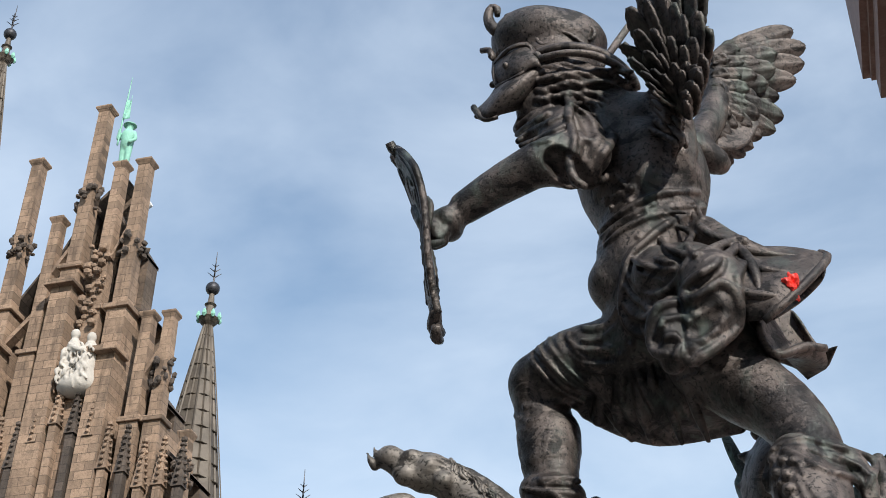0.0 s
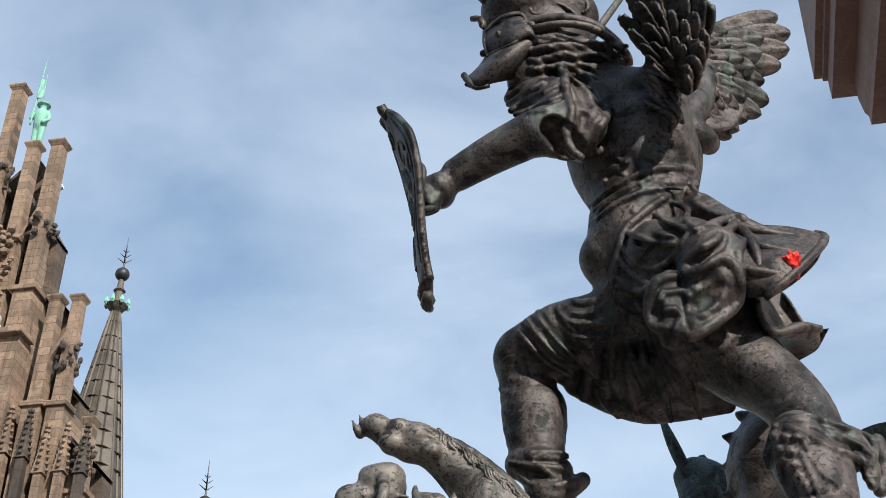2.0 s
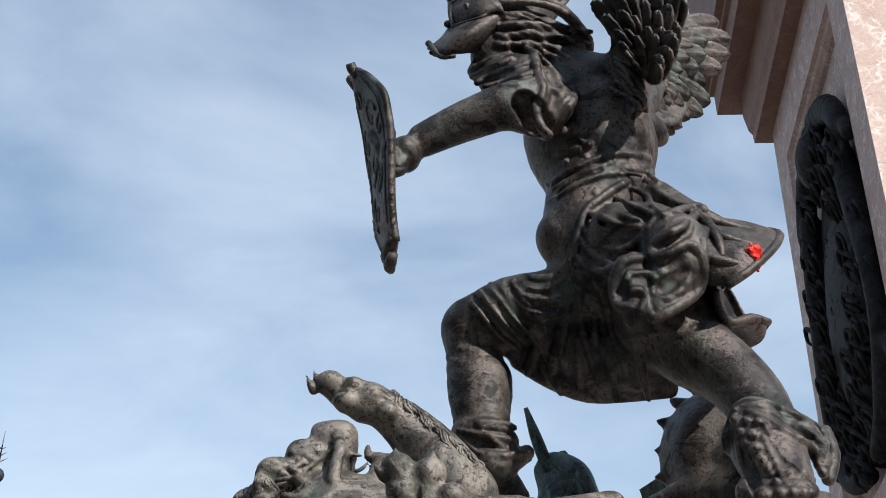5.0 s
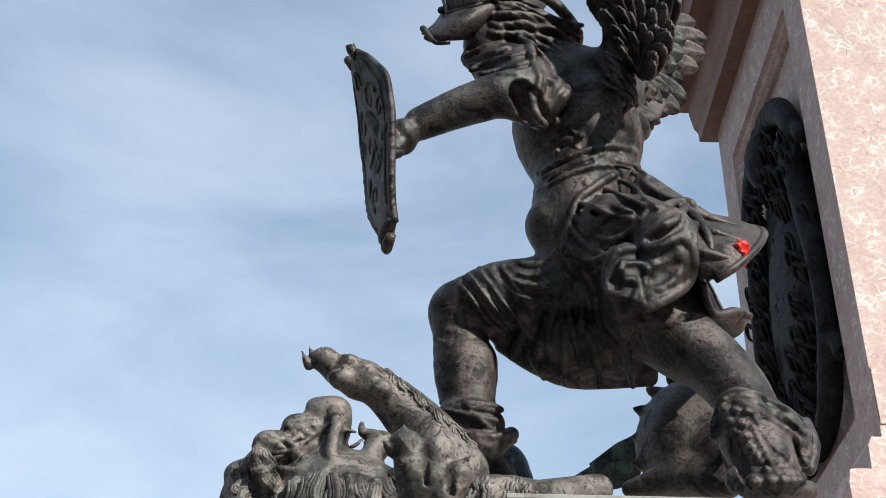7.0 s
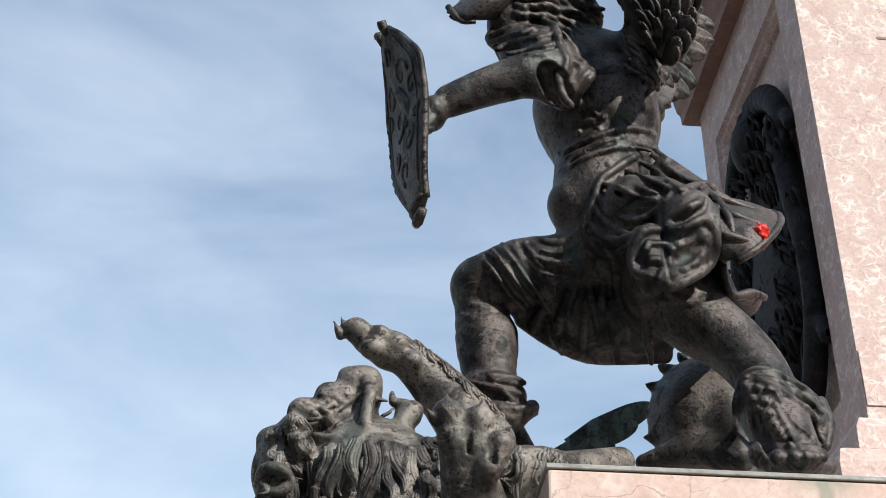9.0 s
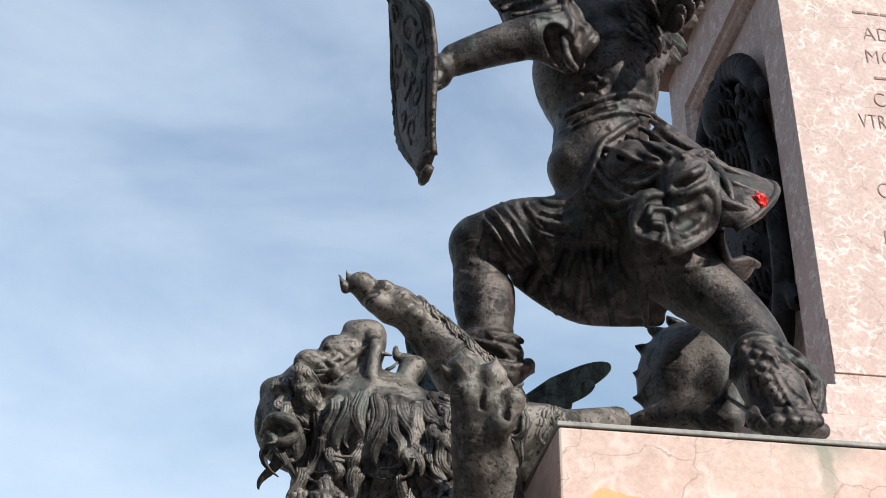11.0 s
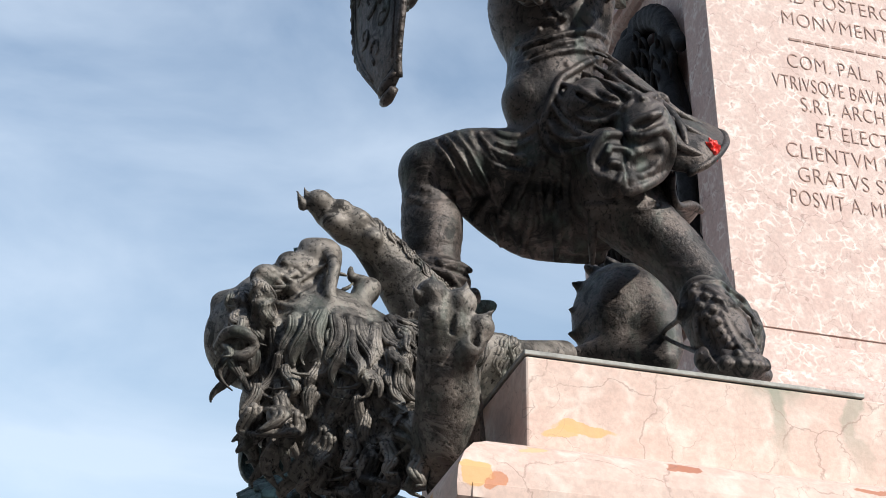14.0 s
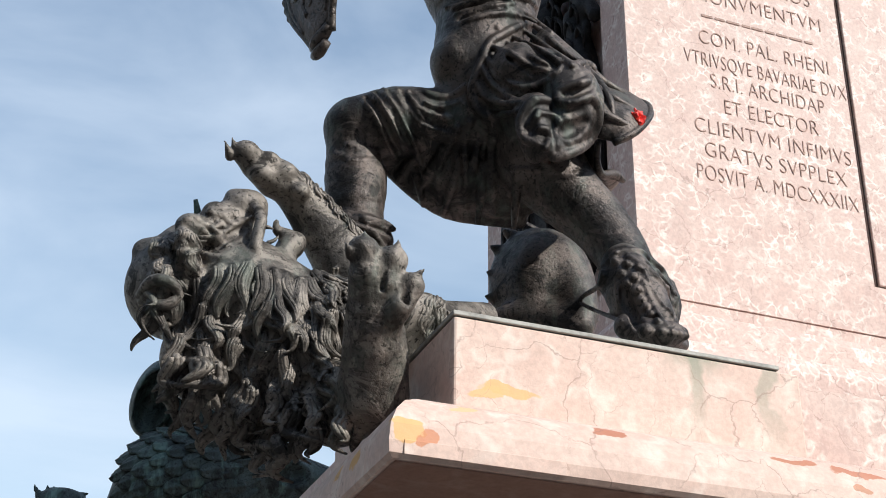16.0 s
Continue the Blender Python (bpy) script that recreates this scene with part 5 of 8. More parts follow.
    c.tube([(-1.202, -1.458, 4.443, 0.0045), (-1.192, -1.459, 4.415, 0.0060), (-1.176, -1.448, 4.405, 0.0045)], 0.007)
    c.ball((-1.271, -1.449, 4.515), (0.0092, 0.0092, 0.0092), (0, 0, 0), 0.004)
    c.ball((-1.253, -1.449, 4.492), (0.0092, 0.0092, 0.0092), (0, 0, 0), 0.004)
    c.ball((-1.239, -1.459, 4.502), (0.0092, 0.0092, 0.0092), (0, 0, 0), 0.004)
    c.ball((-1.293, -1.430, 4.475), (0.0092, 0.0092, 0.0092), (0, 0, 0), 0.004)
    c.ball((-1.225, -1.459, 4.348), (0.0089, 0.0089, 0.0089), (0, 0, 0), 0.004)
    c.ball((-1.244, -1.457, 4.384), (0.0090, 0.0090, 0.0090), (0, 0, 0), 0.004)
    c.ball((-1.197, -1.458, 4.428), (0.0091, 0.0091, 0.0091), (0, 0, 0), 0.004)
    c.ball((-1.184, -1.458, 4.444), (0.0091, 0.0091, 0.0091), (0, 0, 0), 0.004)
    # folds and edges
    c.tube([(-1.115, -1.33, 4.509, 0.0624), (-1.1, -1.33, 4.603, 0.0667), (-1.115, -1.34, 4.685, 0.0674)], 0.005)
    c.tube([(-1.17, -1.47, 4.212, 0.0788), (-1.1, -1.49, 4.187, 0.0852), (-1.048, -1.51, 4.143, 0.0813)], 0.005)
    c.tube([(-1.052, -1.53, 4.13, 0.084), (-1.055, -1.535, 4.056, 0.0766), (-1.077, -1.54, 3.99, 0.0567), (-1.106, -1.55, 3.939, 0.0343)], 0.005)
    c.tube([(-1.152, -1.53, 4.049, 0.0539), (-1.159, -1.54, 3.982, 0.0469), (-1.156, -1.54, 3.924, 0.031)], 0.005)
    c.tube([(-1.06, -1.42, 4.362, 0.041), (-0.999, -1.46, 4.278, 0.037), (-0.928, -1.47, 4.227, 0.0285)], 0.005)
    c.tube([(-1.546, -1.308, 4.119, 0.0049), (-1.519, -1.319, 4.079, 0.0114), (-1.482, -1.297, 4.035, 0.0098), (-1.424, -1.221, 4.022, 0.0067)], 0.005)
    c.tube([(-1.527, -1.304, 4.156, 0.005), (-1.504, -1.332, 4.119, 0.0115), (-1.474, -1.332, 4.068, 0.0114), (-1.433, -1.308, 4.033, 0.0098), (-1.389, -1.278, 4.02, 0.0082), (-1.356, -1.244, 3.994, 0.0066), (-1.35, -1.239, 3.969, 0.005)], 0.005)
    c.tube([(-1.496, -1.307, 4.176, 0.005), (-1.476, -1.345, 4.128, 0.0115), (-1.446, -1.344, 4.074, 0.0114), (-1.412, -1.316, 4.034, 0.0098), (-1.382, -1.281, 4.014, 0.0066)], 0.005)
    c.tube([(-1.466, -1.33, 4.171, 0.005), (-1.441, -1.356, 4.124, 0.0115), (-1.411, -1.355, 4.078, 0.0114), (-1.372, -1.349, 4.057, 0.0114), (-1.322, -1.352, 4.048, 0.0082)], 0.005)
    c.tube([(-1.438, -1.346, 4.16, 0.0049), (-1.419, -1.362, 4.123, 0.0115), (-1.389, -1.364, 4.092, 0.0114), (-1.326, -1.374, 4.082, 0.0098)], 0.005)
    c.tube([(-1.406, -1.344, 4.176, 0.005), (-1.387, -1.36, 4.154, 0.0115), (-1.359, -1.371, 4.143, 0.0115), (-1.323, -1.384, 4.151, 0.0099), (-1.297, -1.412, 4.171, 0.0082)], 0.005)
    c.tube([(-1.414, -1.373, 4.119, 0.0065), (-1.375, -1.37, 4.111, 0.0082), (-1.338, -1.379, 4.113, 0.0082), (-1.309, -1.391, 4.131, 0.0065)], 0.005)
    c.tube([(-1.493, -1.344, 4.106, 0.0065), (-1.466, -1.335, 4.052, 0.0065), (-1.43, -1.292, 4.025, 0.0049)], 0.005)
    c.tube([(-1.542, -1.303, 4.141, 0.007), (-1.508, -1.328, 4.081, 0.0087), (-1.465, -1.299, 4.032, 0.0087), (-1.421, -1.244, 4.023, 0.0071)], 0.006, True)
    c.tube([(-1.517, -1.308, 4.162, 0.0071), (-1.489, -1.35, 4.094, 0.0087), (-1.453, -1.334, 4.048, 0.0087), (-1.41, -1.299, 4.018, 0.007)], 0.006, True)
    c.tube([(-1.49, -1.332, 4.16, 0.007), (-1.461, -1.36, 4.095, 0.0087), (-1.428, -1.344, 4.051, 0.0087), (-1.382, -1.322, 4.033, 0.0087), (-1.329, -1.325, 4.028, 0.007)], 0.006, True)
    c.tube([(-1.457, -1.348, 4.157, 0.007), (-1.431, -1.367, 4.093, 0.0087), (-1.401, -1.363, 4.063, 0.0086), (-1.337, -1.363, 4.064, 0.0069)], 0.006, True)
    c.tube([(-1.432, -1.356, 4.154, 0.007), (-1.402, -1.376, 4.105, 0.0087), (-1.353, -1.375, 4.096, 0.0069)], 0.006, True)
    c.tube([(-1.059, -1.351, 4.491, 0.0088), (-1.151, -1.438, 4.39, 0.0102), (-1.216, -1.459, 4.325, 0.0117), (-1.249, -1.462, 4.29, 0.0116), (-1.266, -1.458, 4.243, 0.0115), (-1.281, -1.438, 4.185, 0.0115), (-1.284, -1.418, 4.149, 0.0114), (-1.266, -1.411, 4.107, 0.0114), (-1.24, -1.412, 4.087, 0.0098), (-1.21, -1.445, 4.08, 0.0097), (-1.205, -1.547, 4.029, 0.0078)], 0.005)
    c.tube([(-1.243, -1.467, 4.276, 0.0066), (-1.217, -1.533, 4.218, 0.0081), (-1.178, -1.548, 4.183, 0.008), (-1.131, -1.566, 4.164, 0.0064)], 0.005)
    c.tube([(-1.195, -1.454, 4.309, 0.0067), (-1.17, -1.554, 4.206, 0.0081), (-1.131, -1.569, 4.182, 0.008), (-1.098, -1.578, 4.188, 0.0064)], 0.005)
    c.tube([(-1.171, -1.443, 4.343, 0.0067), (-1.146, -1.555, 4.234, 0.0081), (-1.097, -1.584, 4.186, 0.0096), (-1.063, -1.602, 4.172, 0.008)], 0.005)
    c.tube([(-1.131, -1.424, 4.391, 0.0068), (-1.091, -1.442, 4.348, 0.0085), (-1.097, -1.568, 4.221, 0.0081), (-1.078, -1.604, 4.174, 0.0064)], 0.005)
    c.tube([(-1.085, -1.388, 4.447, 0.007), (-1.066, -1.464, 4.348, 0.0101), (-1.036, -1.484, 4.3, 0.0101), (-0.995, -1.497, 4.271, 0.0083)], 0.005)
    c.tube([(-1.257, -1.464, 4.239, 0.0066), (-1.244, -1.48, 4.186, 0.0098), (-1.211, -1.495, 4.147, 0.0113), (-1.173, -1.519, 4.129, 0.0112), (-1.136, -1.549, 4.133, 0.0096), (-1.115, -1.583, 4.147, 0.008), (-1.099, -1.588, 4.169, 0.0064)], 0.005)
    c.tube([(-1.267, -1.456, 4.207, 0.0065), (-1.241, -1.463, 4.154, 0.0097), (-1.21, -1.482, 4.116, 0.0097), (-1.194, -1.564, 4.048, 0.0063)], 0.005)
    c.tube([(-1.276, -1.438, 4.168, 0.0065), (-1.258, -1.435, 4.131, 0.0081), (-1.232, -1.45, 4.114, 0.0097), (-1.205, -1.536, 4.062, 0.0079), (-1.182, -1.575, 4.048, 0.0063)], 0.005)
    c.tube([(-1.236, -1.466, 4.258, 0.007), (-1.211, -1.534, 4.194, 0.0069), (-1.163, -1.546, 4.16, 0.0068), (-1.128, -1.576, 4.138, 0.0051)], 0.005, True)
    c.tube([(-1.257, -1.478, 4.206, 0.0069), (-1.233, -1.493, 4.156, 0.0086), (-1.199, -1.5, 4.125, 0.0086), (-1.166, -1.565, 4.087, 0.0067)], 0.005, True)
    c.tube([(-1.266, -1.446, 4.184, 0.0052), (-1.244, -1.456, 4.141, 0.0086), (-1.217, -1.503, 4.091, 0.0068)], 0.005, True)
    c.tube([(-1.169, -1.488, 4.305, 0.0053), (-1.148, -1.56, 4.217, 0.0069), (-1.111, -1.577, 4.175, 0.0068)], 0.005, True)
    c.tube([(-1.218, -1.447, 4.092, 0.0069), (-1.236, -1.431, 4.101, 0.0069), (-1.258, -1.433, 4.122, 0.0052)], 0.005, True)
    c.tube([(-1.077, -1.605, 4.167, 0.0096), (-0.995, -1.501, 4.264, 0.0133), (-0.964, -1.499, 4.259, 0.015), (-0.955, -1.491, 4.221, 0.0133), (-0.99, -1.585, 4.1, 0.0128), (-0.98, -1.559, 4.057, 0.0128), (-0.97, -1.54, 4.024, 0.0112)], 0.005)
    c.tube([(-0.981, -1.5, 4.245, 0.0133), (-1.04, -1.615, 4.121, 0.0127), (-1.084, -1.61, 4.101, 0.0126), (-1.113, -1.59, 4.083, 0.0126), (-1.107, -1.595, 4.053, 0.0126), (-1.072, -1.612, 4.049, 0.0125), (-1.031, -1.612, 4.077, 0.0126), (-1.003, -1.595, 4.066, 0.0143), (-0.991, -1.574, 4.034, 0.0143), (-1.001, -1.544, 3.995, 0.0143), (-1.042, -1.56, 3.947, 0.0141), (-1.089, -1.569, 3.913, 0.0139), (-1.116, -1.56, 3.905, 0.0124), (-1.131, -1.573, 3.926, 0.0093)], 0.005)
    c.tube([(-1.139, -1.584, 4.057, 0.011), (-1.176, -1.583, 4.049, 0.0141), (-1.199, -1.567, 4.017, 0.014), (-1.205, -1.553, 3.978, 0.0124), (-1.194, -1.558, 3.942, 0.0124), (-1.169, -1.573, 3.926, 0.0108), (-1.14, -1.572, 3.919, 0.0093)], 0.005)
    c.tube([(-1.167, -1.587, 4.014, 0.0093), (-1.178, -1.583, 3.97, 0.0108), (-1.146, -1.584, 3.967, 0.0108), (-1.133, -1.573, 3.947, 0.0093), (-1.146, -1.581, 3.913, 0.0092), (-1.097, -1.469, 3.947, 0.0095), (-1.106, -1.453, 3.93, 0.0095), (-1.135, -1.43, 3.937, 0.008), (-1.16, -1.399, 3.949, 0.008)], 0.005)
    c.tube([(-1.156, -1.588, 4.011, 0.0078), (-1.12, -1.578, 4.018, 0.0094), (-1.105, -1.59, 3.988, 0.0078)], 0.005)
    c.tube([(-1.08, -1.609, 4.02, 0.015), (-1.051, -1.614, 4.036, 0.0133)], 0.01, True)
    c.tube([(-1.093, -1.591, 3.974, 0.0215), (-1.064, -1.596, 3.99, 0.0216), (-1.042, -1.599, 4.008, 0.015)], 0.012, True)
    c.tube([(-1.177, -1.595, 3.98, 0.0115), (-1.187, -1.574, 3.963, 0.0115)], 0.008, True)
    c.tube([(-1.076, -1.611, 4.078, 0.0101), (-1.02, -1.609, 4.115, 0.0102), (-1.009, -1.599, 4.153, 0.0068)], 0.006, True)
    c.tube([(-1.272, -1.384, 4.077, 0.0098), (-1.27, -1.336, 4.036, 0.0115), (-1.246, -1.286, 3.962, 0.0115), (-1.214, -1.208, 3.921, 0.0083)], 0.005)
    c.tube([(-1.216, -1.404, 4.07, 0.0098), (-1.194, -1.338, 4.024, 0.0131), (-1.171, -1.291, 3.949, 0.0132), (-1.13, -1.219, 3.914, 0.01)], 0.005)
    c.tube([(-1.327, -1.315, 4.025, 0.0098), (-1.316, -1.256, 3.973, 0.0115), (-1.278, -1.181, 3.93, 0.0084)], 0.005)
    c.tube([(-1.369, -1.215, 3.991, 0.0083), (-1.343, -1.195, 3.952, 0.01), (-1.319, -1.153, 3.933, 0.0067)], 0.005)
    c.tube([(-1.445, -1.46, 4.737, 0.07), (-1.381, -1.49, 4.691, 0.0788), (-1.345, -1.5, 4.629, 0.068)], 0.005)
    c.tube([(-1.369, -1.5, 4.584, 0.0579), (-1.342, -1.5, 4.533, 0.035)], 0.005)
    c.tube([(-1.524, -1.502, 4.692, 0.0099), (-1.484, -1.512, 4.709, 0.0115), (-1.422, -1.578, 4.672, 0.0129), (-1.371, -1.567, 4.703, 0.0097)], 0.005)
    c.tube([(-1.539, -1.45, 4.76, 0.0084), (-1.491, -1.513, 4.733, 0.0099), (-1.432, -1.547, 4.73, 0.0114), (-1.396, -1.365, 4.915, 0.0105)], 0.005)
    c.tube([(-1.505, -1.561, 4.626, 0.008), (-1.455, -1.563, 4.637, 0.0096), (-1.407, -1.589, 4.631, 0.0111), (-1.366, -1.577, 4.664, 0.008)], 0.005)
    c.tube([(-1.462, -1.624, 4.572, 0.0063), (-1.418, -1.629, 4.57, 0.0078), (-1.378, -1.593, 4.619, 0.0079)], 0.005)
    c.tube([(-1.537, -1.461, 4.777, 0.0084), (-1.485, -1.494, 4.785, 0.01), (-1.432, -1.477, 4.816, 0.0101), (-1.41, -1.383, 4.912, 0.0087)], 0.005)
    c.tube([(-1.381, -1.395, 4.913, 0.0087), (-1.369, -1.578, 4.703, 0.0129), (-1.365, -1.582, 4.649, 0.0128), (-1.353, -1.61, 4.576, 0.011), (-1.358, -1.607, 4.533, 0.0094)], 0.005)
    c.tube([(-1.375, -1.462, 4.853, 0.0085), (-1.345, -1.453, 4.852, 0.0136), (-1.319, -1.451, 4.811, 0.0135), (-1.299, -1.469, 4.746, 0.0133), (-1.288, -1.477, 4.703, 0.0132), (-1.271, -1.482, 4.669, 0.0147), (-1.278, -1.558, 4.57, 0.0142), (-1.299, -1.554, 4.539, 0.0126), (-1.313, -1.528, 4.519, 0.0126), (-1.31, -1.496, 4.518, 0.0111), (-1.289, -1.458, 4.564, 0.0113)], 0.005)
    c.tube([(-1.342, -1.55, 4.722, 0.0173), (-1.325, -1.56, 4.672, 0.0189), (-1.314, -1.583, 4.612, 0.0152)], 0.01, True)
    c.tube([(-1.322, -1.592, 4.568, 0.0117), (-1.332, -1.581, 4.522, 0.0133), (-1.339, -1.558, 4.492, 0.0116)], 0.01, True)
    c.tube([(-1.404, -1.606, 4.526, 0.0331), (-1.376, -1.581, 4.505, 0.0397), (-1.355, -1.55, 4.489, 0.0332)], 0.01, True)
    c.tube([(-1.368, -1.585, 4.568, 0.0142), (-1.372, -1.59, 4.512, 0.0125), (-1.36, -1.585, 4.463, 0.0124), (-1.34, -1.57, 4.453, 0.0108)], 0.005)
    c.tube([(-1.277, -1.463, 4.571, 0.0065), (-1.265, -1.461, 4.539, 0.008), (-1.237, -1.466, 4.498, 0.0064)], 0.004)
    c.tube([(-1.288, -1.438, 4.504, 0.0048), (-1.26, -1.456, 4.499, 0.0064), (-1.228, -1.461, 4.5, 0.0048)], 0.004)
    c.tube([(-1.247, -1.454, 4.425, 0.0047), (-1.213, -1.458, 4.435, 0.0047), (-1.179, -1.463, 4.44, 0.0047)], 0.004)
    c.tube([(-1.234, -1.459, 4.443, 0.004), (-1.227, -1.461, 4.412, 0.0047), (-1.22, -1.463, 4.395, 0.0039)], 0.004)
    c.tube([(-1.205, -1.462, 4.445, 0.0039), (-1.198, -1.464, 4.416, 0.0047)], 0.004)
    c.tube([(-1.233, -1.464, 4.507, 0.008), (-1.233, -1.471, 4.497, 0.008)], 0.003)
    c.tube([(-1.237, -1.461, 4.392, 0.0063), (-1.235, -1.463, 4.386, 0.0063)], 0.003)
    c.tube([(-1.329, -1.392, 4.433, 0.0064), (-1.288, -1.44, 4.432, 0.0079), (-1.234, -1.46, 4.45, 0.0079), (-1.174, -1.46, 4.471, 0.0079), (-1.117, -1.436, 4.49, 0.008), (-1.067, -1.374, 4.522, 0.0065)], 0.005)
    c.tube([(-1.327, -1.405, 4.402, 0.0064), (-1.281, -1.443, 4.411, 0.0063), (-1.228, -1.464, 4.421, 0.0063), (-1.169, -1.454, 4.451, 0.0063)], 0.005)
    c.tube([(-1.318, -1.424, 4.361, 0.0063), (-1.275, -1.454, 4.375, 0.0078), (-1.222, -1.465, 4.396, 0.0078), (-1.165, -1.453, 4.415, 0.0063)], 0.005)
    c.tube([(-1.119, -1.43, 4.471, 0.0064), (-1.078, -1.381, 4.475, 0.0065), (-1.061, -1.457, 4.38, 0.0063)], 0.005)
    c.tube([(-1.328, -1.4, 4.417, 0.0051), (-1.284, -1.44, 4.421, 0.0051), (-1.232, -1.464, 4.432, 0.005), (-1.173, -1.459, 4.459, 0.0051)], 0.004, True)
    c.tube([(-1.32, -1.419, 4.378, 0.005), (-1.279, -1.448, 4.393, 0.005), (-1.224, -1.468, 4.405, 0.005)], 0.004, True)
    c.tube([(-1.175, -1.465, 4.66, 0.0392), (-1.166, -1.45, 4.604, 0.0419), (-1.173, -1.446, 4.541, 0.0326)], 0.05)
    c.tube([(-1.1, -1.43, 4.609, 0.0301), (-1.097, -1.403, 4.573, 0.0301)], 0.05)
    c.tube([(-1.609, -1.448, 4.962, 0.0105), (-1.568, -1.451, 4.974, 0.0122), (-1.526, -1.458, 4.988, 0.0122), (-1.489, -1.486, 4.986, 0.0104)], 0.005)
    c.tube([(-1.486, -1.51, 4.963, 0.0103), (-1.434, -1.545, 4.942, 0.0102), (-1.371, -1.55, 4.939, 0.0102), (-1.304, -1.53, 4.933, 0.0119), (-1.248, -1.48, 4.928, 0.012), (-1.211, -1.42, 4.919, 0.0121), (-1.202, -1.38, 4.918, 0.0087)], 0.005)
    c.tube([(-1.479, -1.5, 4.999, 0.0139), (-1.405, -1.52, 4.991, 0.0155), (-1.336, -1.51, 4.983, 0.0172), (-1.278, -1.47, 4.976, 0.0173), (-1.233, -1.42, 4.959, 0.0156), (-1.21, -1.38, 4.945, 0.0122)], 0.005)
    c.tube([(-1.559, -1.46, 4.89, 0.024), (-1.595, -1.465, 4.858, 0.0239), (-1.626, -1.47, 4.833, 0.0153), (-1.651, -1.475, 4.829, 0.0068)], 0.005)
    c.tube([(-1.6, -1.43, 5.098, 0.0054), (-1.603, -1.396, 5.063, 0.0054), (-1.587, -1.45, 4.957, 0.0052)], 0.004)
    c.tube([(-1.591, -1.444, 5.092, 0.0053), (-1.546, -1.475, 5.068, 0.0053), (-1.504, -1.49, 5.042, 0.0052), (-1.487, -1.502, 4.988, 0.0052)], 0.004)
    c.tube([(-1.584, -1.452, 4.954, 0.0052), (-1.535, -1.453, 4.973, 0.0052), (-1.495, -1.48, 4.975, 0.0052)], 0.004)
    c.tube([(-1.552, -1.528, 4.953, 0.0103), (-1.55, -1.526, 4.949, 0.0103)], 0.004)
    c.tube([(-1.481, -1.45, 4.906, 0.0516), (-1.402, -1.45, 4.903, 0.0618), (-1.318, -1.42, 4.916, 0.0587), (-1.245, -1.37, 4.906, 0.0383)], 0.005)
    c.tube([(-1.469, -1.488, 4.972, 0.0095), (-1.436, -1.483, 4.957, 0.0086), (-1.4, -1.496, 4.944, 0.0089), (-1.368, -1.472, 4.972, 0.0078), (-1.335, -1.478, 4.952, 0.0071), (-1.302, -1.477, 4.924, 0.0072), (-1.271, -1.454, 4.926, 0.0079), (-1.237, -1.464, 4.914, 0.007), (-1.205, -1.459, 4.91, 0.0063)], 0.004)
    c.tube([(-1.461, -1.48, 4.954, 0.0095), (-1.425, -1.497, 4.945, 0.0098), (-1.392, -1.502, 4.943, 0.0086), (-1.359, -1.502, 4.924, 0.0077), (-1.329, -1.493, 4.906, 0.007), (-1.298, -1.477, 4.912, 0.0068), (-1.265, -1.464, 4.925, 0.0079), (-1.233, -1.468, 4.907, 0.007), (-1.204, -1.427, 4.911, 0.0064)], 0.004)
    c.tube([(-1.449, -1.495, 4.946, 0.0112), (-1.416, -1.503, 4.936, 0.0089), (-1.384, -1.509, 4.908, 0.0085), (-1.354, -1.5, 4.897, 0.0088), (-1.322, -1.494, 4.902, 0.0085), (-1.291, -1.481, 4.915, 0.0082), (-1.262, -1.458, 4.915, 0.0077), (-1.233, -1.441, 4.899, 0.0057), (-1.203, -1.41, 4.909, 0.006)], 0.004)
    c.tube([(-1.47, -1.484, 4.948, 0.0109), (-1.436, -1.511, 4.901, 0.0097), (-1.405, -1.512, 4.89, 0.0081), (-1.373, -1.513, 4.895, 0.0085), (-1.343, -1.507, 4.896, 0.0069), (-1.315, -1.484, 4.893, 0.0083), (-1.286, -1.461, 4.887, 0.0077), (-1.257, -1.439, 4.899, 0.0065), (-1.226, -1.439, 4.895, 0.0055)], 0.004)
    c.tube([(-1.458, -1.506, 4.896, 0.0114), (-1.427, -1.515, 4.887, 0.0098), (-1.396, -1.52, 4.89, 0.0101), (-1.367, -1.512, 4.888, 0.0093), (-1.339, -1.489, 4.882, 0.008), (-1.311, -1.472, 4.88, 0.0073), (-1.281, -1.466, 4.885, 0.0072), (-1.253, -1.445, 4.899, 0.0062), (-1.225, -1.404, 4.908, 0.0054)], 0.004)
    c.tube([(-1.448, -1.519, 4.884, 0.0095), (-1.417, -1.527, 4.881, 0.0105), (-1.39, -1.51, 4.881, 0.0078), (-1.363, -1.495, 4.871, 0.0073), (-1.334, -1.485, 4.872, 0.0083), (-1.305, -1.48, 4.88, 0.007), (-1.277, -1.469, 4.879, 0.007), (-1.251, -1.431, 4.883, 0.0063), (-1.221, -1.471, 4.821, 0.0054)], 0.004)
    c.tube([(-1.467, -1.511, 4.894, 0.0117), (-1.444, -1.504, 4.88, 0.0088), (-1.42, -1.499, 4.869, 0.0088), (-1.396, -1.501, 4.869, 0.0078), (-1.371, -1.504, 4.87, 0.0083), (-1.348, -1.492, 4.864, 0.0069), (-1.327, -1.462, 4.862, 0.0066), (-1.304, -1.457, 4.851, 0.0068), (-1.28, -1.456, 4.85, 0.0054)], 0.004)
